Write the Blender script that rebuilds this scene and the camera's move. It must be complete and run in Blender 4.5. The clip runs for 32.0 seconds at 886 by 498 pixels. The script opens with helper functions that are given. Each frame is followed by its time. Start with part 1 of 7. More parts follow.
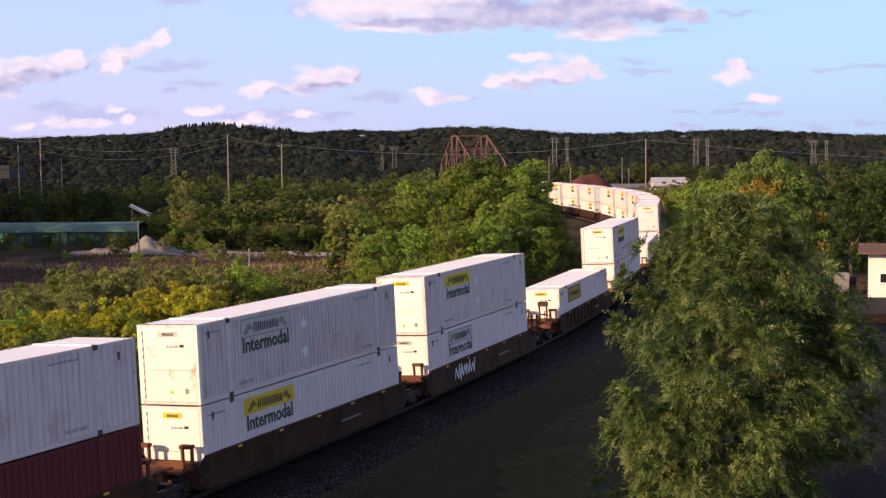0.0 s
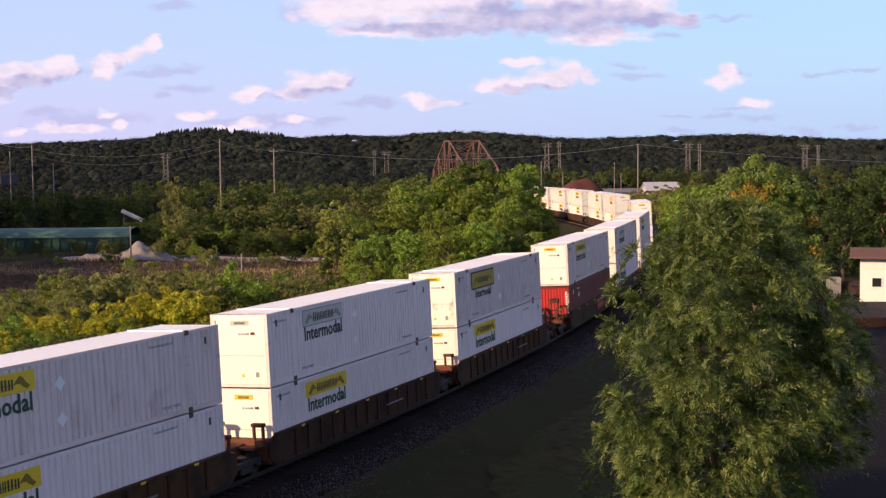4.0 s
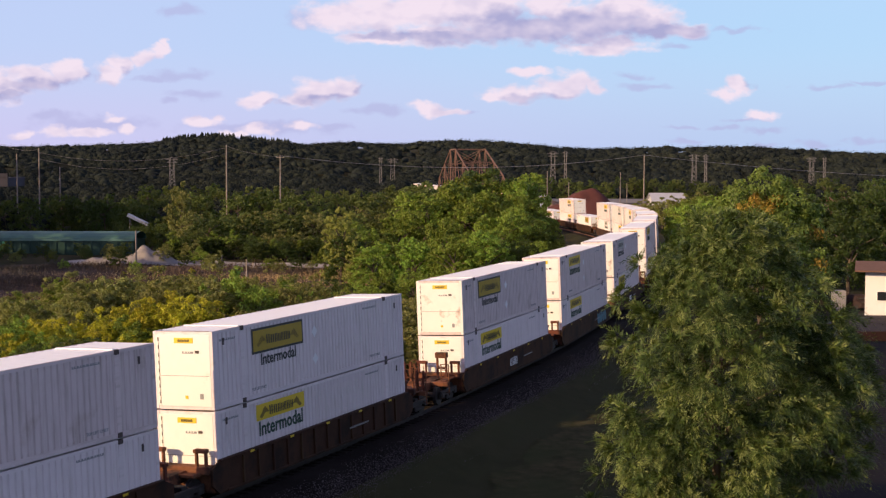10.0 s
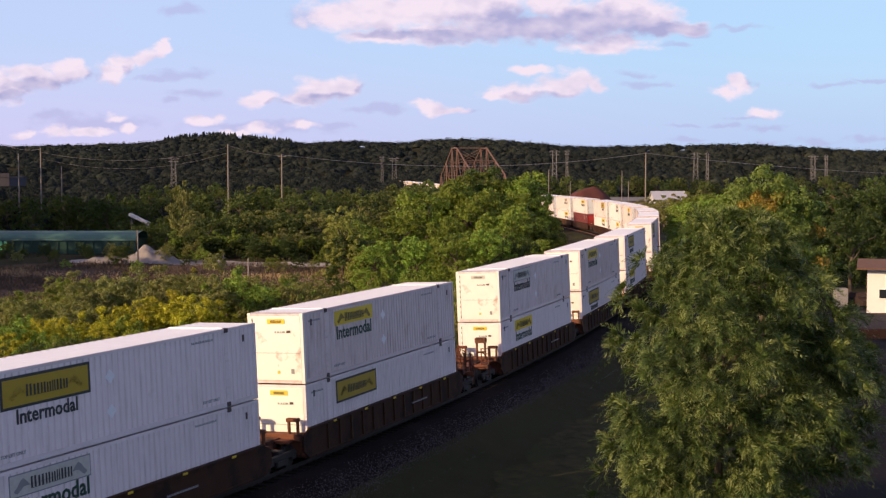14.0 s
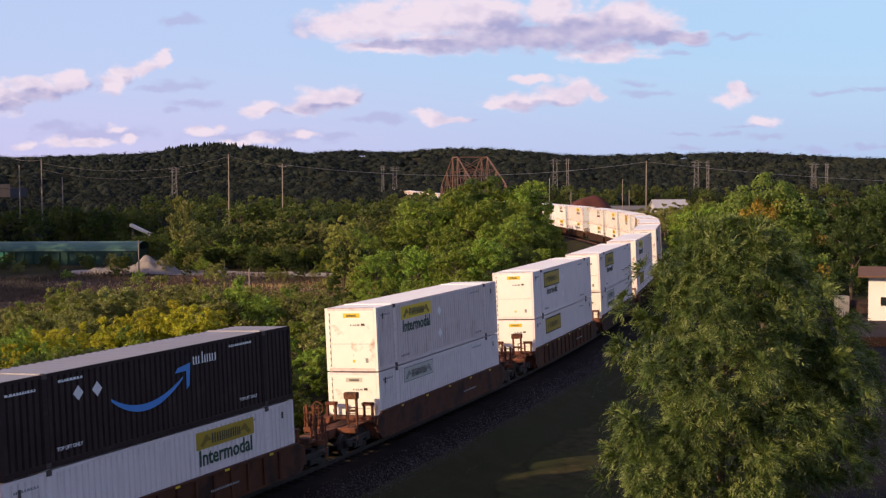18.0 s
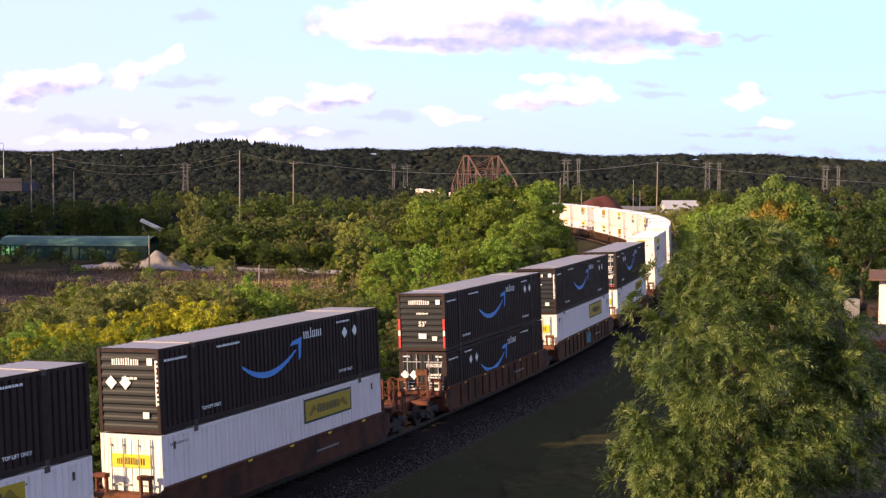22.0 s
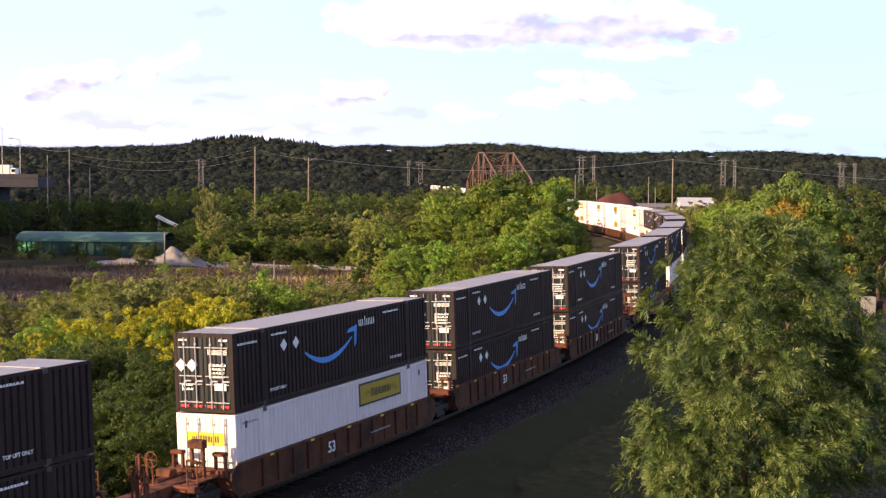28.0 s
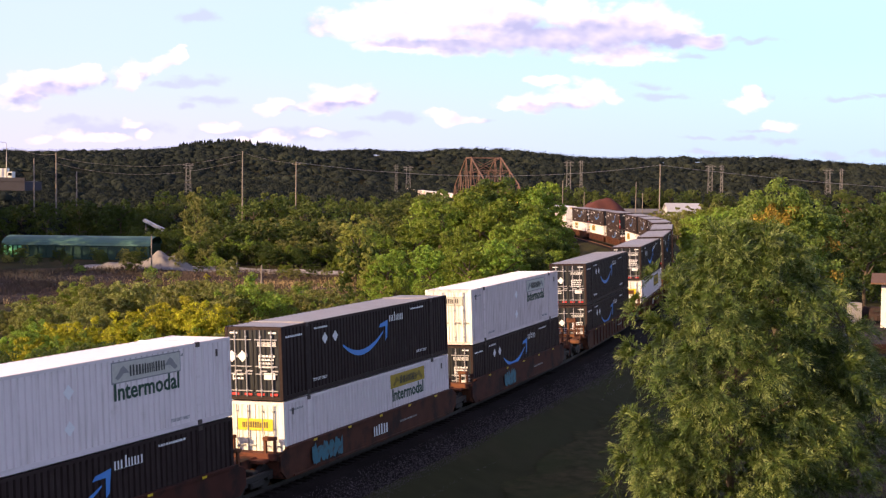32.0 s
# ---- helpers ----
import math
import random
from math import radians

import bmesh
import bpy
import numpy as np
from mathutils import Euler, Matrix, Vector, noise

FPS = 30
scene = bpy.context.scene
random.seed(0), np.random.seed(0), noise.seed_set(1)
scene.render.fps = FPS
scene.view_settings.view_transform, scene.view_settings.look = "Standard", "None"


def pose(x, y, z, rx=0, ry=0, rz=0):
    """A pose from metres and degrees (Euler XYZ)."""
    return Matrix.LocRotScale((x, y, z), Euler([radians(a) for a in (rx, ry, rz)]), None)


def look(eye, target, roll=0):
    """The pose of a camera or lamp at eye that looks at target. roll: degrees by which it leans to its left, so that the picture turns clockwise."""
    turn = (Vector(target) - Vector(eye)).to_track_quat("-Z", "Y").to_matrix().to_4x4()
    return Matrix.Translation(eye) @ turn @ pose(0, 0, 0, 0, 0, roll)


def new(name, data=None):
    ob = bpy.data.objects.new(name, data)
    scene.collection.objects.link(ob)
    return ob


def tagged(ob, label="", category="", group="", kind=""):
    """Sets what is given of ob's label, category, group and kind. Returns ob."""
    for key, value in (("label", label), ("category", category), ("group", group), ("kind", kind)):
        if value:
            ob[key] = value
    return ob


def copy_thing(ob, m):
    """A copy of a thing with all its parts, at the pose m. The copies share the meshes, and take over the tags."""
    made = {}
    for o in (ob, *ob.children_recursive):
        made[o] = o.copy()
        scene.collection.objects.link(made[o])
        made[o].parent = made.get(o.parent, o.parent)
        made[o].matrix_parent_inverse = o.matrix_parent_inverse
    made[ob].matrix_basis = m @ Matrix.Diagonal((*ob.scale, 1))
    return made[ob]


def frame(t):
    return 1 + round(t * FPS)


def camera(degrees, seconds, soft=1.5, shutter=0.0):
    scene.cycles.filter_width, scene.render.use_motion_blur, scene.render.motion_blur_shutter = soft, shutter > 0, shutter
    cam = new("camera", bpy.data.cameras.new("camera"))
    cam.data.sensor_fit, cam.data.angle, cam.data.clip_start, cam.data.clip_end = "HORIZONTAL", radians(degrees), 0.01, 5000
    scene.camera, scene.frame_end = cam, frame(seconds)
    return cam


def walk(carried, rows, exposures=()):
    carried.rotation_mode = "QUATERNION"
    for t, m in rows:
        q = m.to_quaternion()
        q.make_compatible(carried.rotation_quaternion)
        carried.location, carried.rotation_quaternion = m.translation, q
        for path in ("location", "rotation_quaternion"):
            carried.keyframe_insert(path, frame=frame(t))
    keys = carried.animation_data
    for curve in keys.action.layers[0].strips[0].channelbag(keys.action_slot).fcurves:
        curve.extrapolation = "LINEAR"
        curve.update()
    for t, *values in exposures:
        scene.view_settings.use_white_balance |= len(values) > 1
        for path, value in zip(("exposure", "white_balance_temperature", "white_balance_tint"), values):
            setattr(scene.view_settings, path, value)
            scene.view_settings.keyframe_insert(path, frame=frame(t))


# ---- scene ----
cam = camera(36.638, 32.0, soft=1.3)
EYE = (0.0, 0.0, 12.185)


def aim(yaw, down, lean):
    """Camera pose from its heading to the left, its tilt down and its lean, in degrees."""
    return pose(*EYE, 0, 0, yaw) @ pose(0, 0, 0, 90 - down, 0, 0) @ pose(0, 0, 0, 0, 0, lean)


EXPOSURES = [(0, 0.31, 6500, 21), (4, 0.28, 6500, 21), (8, 0.15, 6500, 21), (12, 0.18, 6500, 21), (14, 0.2, 6500, 21), (17, 0.16, 6500, 21), (18, 0.12, 6500, 21), (19, 0.28, 6550, 20), (20.5, 0.58, 6600, 20), (23.5, 0.8, 6650, 18), (28, 0.92, 6600, 17), (30, 0.84, 6700, 19), (32, 0.7, 6750, 21)]
walk(cam, [
    (0, aim(0.011, 4.062, -0.480)), (0.5, aim(0.013, 4.171, -0.500)), (1, aim(0.044, 4.253, -0.424)), (1.5, aim(0.072, 4.271, -0.345)),
    (2, aim(0.024, 4.222, -0.566)), (2.5, aim(-0.017, 4.164, -0.595)), (3, aim(-0.128, 4.066, -0.620)), (3.5, aim(-0.273, 3.951, -0.620)),
    (5.5, aim(-0.303, 3.562, -0.413)), (6, aim(-0.386, 3.444, -0.430)), (6.5, aim(-0.509, 3.390, -0.340)), (7, aim(-0.548, 3.346, -0.195)),
    (7.5, aim(-0.480, 3.383, -0.195)), (8, aim(-0.352, 3.465, -0.182)), (8.5, aim(-0.361, 3.484, -0.088)), (9, aim(-0.260, 3.464, -0.003)),
    (9.5, aim(-0.159, 3.500, -0.007)), (10, aim(-0.099, 3.503, 0.170)), (10.5, aim(-0.106, 3.464, -0.014)), (11, aim(-0.084, 3.463, -0.007)),
    (11.5, aim(-0.052, 3.517, -0.251)), (12, aim(0.023, 3.555, -0.227)), (12.5, aim(0.095, 3.717, -0.168)), (13, aim(0.092, 3.798, 0.001)),
    (13.5, aim(-0.009, 3.696, -0.056)), (14, aim(-0.026, 3.559, 0.032)), (14.5, aim(-0.072, 3.432, -0.044)), (16.5, aim(0.015, 3.246, -0.222)),
    (17, aim(0.048, 3.239, -0.029)), (17.5, aim(-0.015, 3.214, -0.075)), (18, aim(0.013, 3.162, -0.186)), (18.5, aim(0.020, 3.164, 0.153)),
    (19, aim(0.027, 3.182, 0.194)), (19.5, aim(0.074, 3.207, 0.109)), (20, aim(0.231, 3.249, 0.266)), (20.5, aim(0.320, 3.218, 0.467)),
    (21, aim(0.375, 3.250, 0.326)), (21.5, aim(0.477, 3.232, 0.378)), (22, aim(0.440, 3.227, 0.410)), (22.5, aim(0.408, 3.189, 0.526)),
    (23, aim(0.498, 3.229, 0.358)), (23.5, aim(0.629, 3.334, 0.673)), (24, aim(0.755, 3.435, 1.111)), (24.5, aim(0.891, 3.482, 0.758)),
    (25, aim(0.992, 3.427, 0.704)), (25.5, aim(0.945, 3.352, 0.811)), (27.5, aim(1.001, 3.397, 0.600)), (28, aim(1.075, 3.375, 0.506)),
    (28.5, aim(1.023, 3.416, 0.746)), (29, aim(0.998, 3.471, 0.597)), (29.5, aim(0.891, 3.423, 0.583)), (30, aim(0.746, 3.345, 0.549)),
    (30.5, aim(0.611, 3.218, 0.661)), (31, aim(0.544, 3.114, 0.512)), (31.5, aim(0.534, 3.101, 0.595)), (32, aim(0.539, 3.161, 0.693)),
], exposures=EXPOSURES)

# ---- world, sun ----
SUN_AZ = radians(62.5)      # the light travels this way, from +y towards +x
SUN_EL = radians(17.0)
TO_SUN = Vector((-math.sin(SUN_AZ) * math.cos(SUN_EL), -math.cos(SUN_AZ) * math.cos(SUN_EL), math.sin(SUN_EL)))

world = bpy.data.worlds.new("evening_sky")
scene.world = world
world.use_nodes = True


def build_sky():
    nt = world.node_tree
    nodes, links = nt.nodes, nt.links
    nodes.clear()
    out = nodes.new("ShaderNodeOutputWorld")
    bg = nodes.new("ShaderNodeBackground")
    sky = nodes.new("ShaderNodeTexSky")
    sky.sky_type = "NISHITA"
    sky.sun_disc = False
    sky.sun_elevation = SUN_EL
    sky.sun_rotation = math.atan2(TO_SUN.x, TO_SUN.y)
    sky.air_density, sky.dust_density, sky.ozone_density = 1.0, 0.6, 2.0
    coord = nodes.new("ShaderNodeTexCoord")
    sep = nodes.new("ShaderNodeSeparateXYZ")
    links.new(coord.outputs["Generated"], sep.inputs[0])

    def m(op, a, b=None, c=None, clamp=False):
        n = nodes.new("ShaderNodeMath")
        n.operation, n.use_clamp = op, clamp
        for i, v in enumerate((a, b, c)):
            if v is None:
                continue
            if isinstance(v, (int, float)):
                n.inputs[i].default_value = v
            else:
                links.new(v, n.inputs[i])
        return n.outputs[0]

    # a flat chart of the sky ahead: u across, v up, in parts of the distance
    ahead = m("MAXIMUM", sep.outputs["Y"], 0.05)
    u, v = m("DIVIDE", sep.outputs["X"], ahead), m("DIVIDE", sep.outputs["Z"], ahead)
    chart = nodes.new("ShaderNodeCombineXYZ")
    links.new(u, chart.inputs[0])
    links.new(v, chart.inputs[1])

    def offset(at, dx, dy):
        n = nodes.new("ShaderNodeVectorMath")
        n.operation = "ADD"
        n.inputs[1].default_value = (dx, dy, 0)
        links.new(at, n.inputs[0])
        return n.outputs[0]

    def wisp(scale, detail, rough, stretch=1.0, at=None, tint=False):
        mp = nodes.new("ShaderNodeMapping")
        mp.inputs["Scale"].default_value = (1.0, stretch, 1.0)
        links.new(at or chart.outputs[0], mp.inputs[0])
        n = nodes.new("ShaderNodeTexNoise")
        n.noise_dimensions = "2D"
        n.inputs["Scale"].default_value = scale
        n.inputs["Detail"].default_value = detail
        n.inputs["Roughness"].default_value = rough
        links.new(mp.outputs[0], n.inputs["Vector"])
        return n.outputs["Color"] if tint else n.outputs[0]

    # the chart bent by small eddies, so that the clouds' edges billow
    eddy = nodes.new("ShaderNodeVectorMath")
    eddy.operation = "SUBTRACT"
    eddy.inputs[1].default_value = (0.5, 0.5, 0.5)
    links.new(wisp(42, 3, 0.5, 1.5, tint=True), eddy.inputs[0])
    bend = nodes.new("ShaderNodeVectorMath")
    bend.operation = "MULTIPLY_ADD"
    bend.inputs[1].default_value = (0.026, 0.011, 0)
    links.new(eddy.outputs[0], bend.inputs[0])
    links.new(chart.outputs[0], bend.inputs[2])

    def puffs(rows):
        least = None
        for cu, cv, a, b in rows:
            mp = nodes.new("ShaderNodeVectorMath")
            mp.operation = "MULTIPLY_ADD"
            mp.inputs[1].default_value = (1 / a, 1 / b, 0)
            mp.inputs[2].default_value = (-cu / a, -cv / b, 0)
            links.new(bend.outputs[0], mp.inputs[0])
            ln = nodes.new("ShaderNodeVectorMath")
            ln.operation = "LENGTH"
            links.new(mp.outputs[0], ln.inputs[0])
            least = ln.outputs["Value"] if least is None else m("MINIMUM", least, ln.outputs["Value"])
        return m("SUBTRACT", 1.0, least)

    def soft(x, lo, hi):
        n = nodes.new("ShaderNodeMapRange")
        n.interpolation_type = "SMOOTHSTEP"
        n.inputs["From Min"].default_value, n.inputs["From Max"].default_value = lo, hi
        links.new(x, n.inputs["Value"])
        return n.outputs[0]

    billow = wisp(60, 5, 0.52, 1.7)
    ragged = m("MULTIPLY", m("SUBTRACT", billow, 0.5), 1.0)
    # billows darken on the side away from the sun
    relief = m("SUBTRACT", wisp(26, 3, 0.5, 1.7, offset(chart.outputs[0], -0.004, 0.006)), wisp(26, 3, 0.5, 1.7))
    depth = m("ADD", puffs(CLOUD_LIT), ragged)
    lit = soft(depth, -0.08, 0.55)
    dark = soft(m("ADD", puffs(CLOUD_SHADE), m("MULTIPLY", ragged, 0.6)), -0.1, 0.6)
    dark = m("ADD", m("MULTIPLY", dark, 0.8), m("MULTIPLY", relief, 1.6), clamp=True)
    body = soft(m("ADD", puffs(CLOUD_THIN), ragged), 0.0, 0.75)
    # thin clouds over the rest of the sky
    high = soft(wisp(5, 6, 0.6, 2.5), 0.54, 0.75)
    high = m("MULTIPLY", high, soft(v, 0.16, 0.45))
    body = m("MAXIMUM", body, m("MULTIPLY", high, 0.6))
    front = soft(sep.outputs["Y"], 0.05, 0.12)
    body, lit = m("MULTIPLY", body, front), m("MULTIPLY", lit, front)

    def blend(fac, a, b):
        n = nodes.new("ShaderNodeMix")
        n.data_type = "RGBA"
        links.new(fac, n.inputs["Factor"])
        for sock, val in ((n.inputs["A"], a), (n.inputs["B"], b)):
            if isinstance(val, tuple):
                sock.default_value = (*val, 1)
            else:
                links.new(val, sock)
        return n.outputs["Result"]

    tint = nodes.new("ShaderNodeMix")
    tint.data_type, tint.blend_type = "RGBA", "MULTIPLY"
    tint.inputs["Factor"].default_value = 1.0
    tint.inputs["B"].default_value = (*SKY_TINT, 1)
    links.new(sky.outputs[0], tint.inputs["A"])
    air = tint.outputs["Result"]
    # evening haze, rosy low down
    up = sep.outputs["Z"]
    across = soft(u, -0.36, 0.36)
    air = blend(m("MULTIPLY", m("SUBTRACT", 1.0, soft(up, 0.08, 0.40)), 0.85), air, blend(across, *LOW_BLUE))
    haze = m("MULTIPLY", m("SUBTRACT", 1.0, soft(up, 0.0, 0.09)), 0.75)
    air = blend(haze, air, blend(across, *HAZE))
    air = blend(m("MULTIPLY", body, 0.55), air, CLOUD_DIM)
    air = blend(m("MULTIPLY", lit, 0.94), air, blend(dark, CLOUD_WHITE, CLOUD_GREY))
    links.new(air, bg.inputs["Color"])
    bg.inputs["Strength"].default_value = SKY_STRENGTH
    links.new(bg.outputs[0], out.inputs["Surface"])


SKY_STRENGTH = 0.08
SKY_TINT = (3.15, 2.05, 1.95)
LOW_BLUE = (5.0, 7.2, 10.4), (3.6, 7.4, 10.2)      # towards the sun's side, away from it
HAZE = (6.9, 6.6, 9.6), (5.0, 6.7, 9.4)
CLOUD_DIM = (4.9, 5.2, 7.9)
CLOUD_GREY = (4.5, 4.6, 7.0)
CLOUD_WHITE = (9.9, 8.9, 9.5)
# centre across, centre up, half width, half height
CLOUD_LIT = [
    (-0.0413, 0.1135, 0.0633, 0.0182), (-0.0709, 0.1106, 0.0396, 0.0137), (-0.0117, 0.1177, 0.0633, 0.0217), (0.0263, 0.1190, 0.0475, 0.0200),
    (-0.0413, 0.0966, 0.0422, 0.0074), (0.0052, 0.0979, 0.0739, 0.0103), (0.0601, 0.1021, 0.0792, 0.0137), (0.1107, 0.1080, 0.0581, 0.0205),
    (0.1361, 0.1148, 0.0370, 0.0171), (0.1572, 0.1080, 0.0290, 0.0125), (0.1699, 0.1021, 0.0317, 0.0063), (0.0347, 0.1122, 0.0475, 0.0171),
    (0.0791, 0.1199, 0.0264, 0.0160), (0.1804, 0.1008, 0.0185, 0.0051), (0.1192, 0.0878, 0.0396, 0.0051), (0.1318, 0.0920, 0.0264, 0.0051),
    (-0.3242, 0.0586, 0.0264, 0.0125), (-0.3031, 0.0650, 0.0264, 0.0114), (-0.2778, 0.0700, 0.0190, 0.0114), (-0.2715, 0.0726, 0.0106, 0.0091),
    (-0.2482, 0.0692, 0.0116, 0.0103), (-0.2377, 0.0755, 0.0116, 0.0080), (-0.2229, 0.0797, 0.0116, 0.0080), (-0.2123, 0.0869, 0.0084, 0.0080),
    (-0.2068, 0.0911, 0.0048, 0.0057), (-0.2883, 0.0261, 0.0148, 0.0057), (-0.2630, 0.0248, 0.0211, 0.0046), (-0.2419, 0.0362, 0.0137, 0.0034),
    (-0.2334, 0.0278, 0.0106, 0.0046), (-0.3137, 0.0236, 0.0106, 0.0040), (-0.1764, 0.0333, 0.0169, 0.0051), (-0.1680, 0.0358, 0.0063, 0.0034),
    (-0.1384, 0.0278, 0.0158, 0.0057), (-0.1046, 0.0295, 0.0158, 0.0040), (-0.1511, 0.0244, 0.0132, 0.0029), (-0.1384, 0.0497, 0.0137, 0.0074),
    (-0.0878, 0.0565, 0.0264, 0.0108), (-0.0687, 0.0599, 0.0132, 0.0097), (-0.1046, 0.0502, 0.0211, 0.0068), (-0.0096, 0.0438, 0.0179, 0.0057),
    (0.0009, 0.0409, 0.0185, 0.0040), (0.0389, 0.0523, 0.0132, 0.0051), (0.0558, 0.0540, 0.0317, 0.0080), (0.0896, 0.0586, 0.0211, 0.0103),
    (0.0989, 0.0628, 0.0148, 0.0114), (0.1107, 0.0586, 0.0079, 0.0080), (0.0685, 0.0713, 0.0185, 0.0051), (0.2121, 0.0557, 0.0148, 0.0068),
    (0.2205, 0.0599, 0.0116, 0.0103), (0.2395, 0.0388, 0.0148, 0.0051),
]
CLOUD_SHADE = [
    (0.0727, 0.1021, 0.0950, 0.0160), (0.1192, 0.1046, 0.0581, 0.0160), (0.1656, 0.1013, 0.0422, 0.0074), (0.0263, 0.0954, 0.0686, 0.0074),
    (0.0009, 0.0970, 0.0633, 0.0057), (0.1361, 0.1055, 0.0449, 0.0125), (-0.0371, 0.0979, 0.0317, 0.0046), (0.0516, 0.1080, 0.0317, 0.0125),
    (-0.2905, 0.0582, 0.0501, 0.0074), (-0.3200, 0.0523, 0.0211, 0.0051), (-0.0793, 0.0489, 0.0370, 0.0057), (-0.0590, 0.0557, 0.0095, 0.0068),
    (-0.1194, 0.0455, 0.0132, 0.0040), (-0.1258, 0.0472, 0.0106, 0.0046), (0.0685, 0.0502, 0.0370, 0.0057), (0.2353, 0.0599, 0.0084, 0.0051),
    (-0.2609, 0.0650, 0.0074, 0.0080), (-0.2313, 0.0700, 0.0074, 0.0040),
]
CLOUD_THIN = [
    (-0.0962, 0.1093, 0.0238, 0.0103), (-0.1933, 0.0683, 0.0264, 0.0057), (-0.2144, 0.0658, 0.0211, 0.0034), (-0.2862, 0.0375, 0.0264, 0.0057),
    (-0.0793, 0.0295, 0.0185, 0.0034), (-0.1849, 0.0523, 0.0317, 0.0051), (-0.2018, 0.0481, 0.0116, 0.0034), (-0.0455, 0.0417, 0.0264, 0.0051),
    (0.0136, 0.0405, 0.0148, 0.0029), (0.1445, 0.0683, 0.0169, 0.0034), (0.1509, 0.0599, 0.0290, 0.0040), (0.2311, 0.0354, 0.0201, 0.0023),
    (0.1804, 0.0312, 0.0201, 0.0023), (0.2121, 0.0303, 0.0095, 0.0034), (0.2416, 0.0278, 0.0232, 0.0034), (0.2881, 0.0607, 0.0290, 0.0029),
    (0.3177, 0.0641, 0.0169, 0.0023), (0.2205, 0.1030, 0.0290, 0.0029), (0.1741, 0.0903, 0.0201, 0.0034), (0.1825, 0.0193, 0.0179, 0.0034),
    (0.2416, 0.0185, 0.0179, 0.0034), (0.2797, 0.0185, 0.0201, 0.0040), (0.3134, 0.0206, 0.0179, 0.0040), (-0.1933, 0.1148, 0.0179, 0.0080),
    (-0.2567, 0.0312, 0.0581, 0.0091), (-0.1300, 0.0291, 0.0792, 0.0068), (0.1867, 0.0979, 0.0211, 0.0046),
]
build_sky()

sun_data = bpy.data.lights.new("sun", "SUN")
sun_data.energy = 5.0
sun_data.angle = radians(0.6)
sun_data.color = (1.0, 0.73, 0.38)
sun = new("sun", sun_data)
sun.matrix_world = look(tuple(TO_SUN * 50), (0, 0, 0))


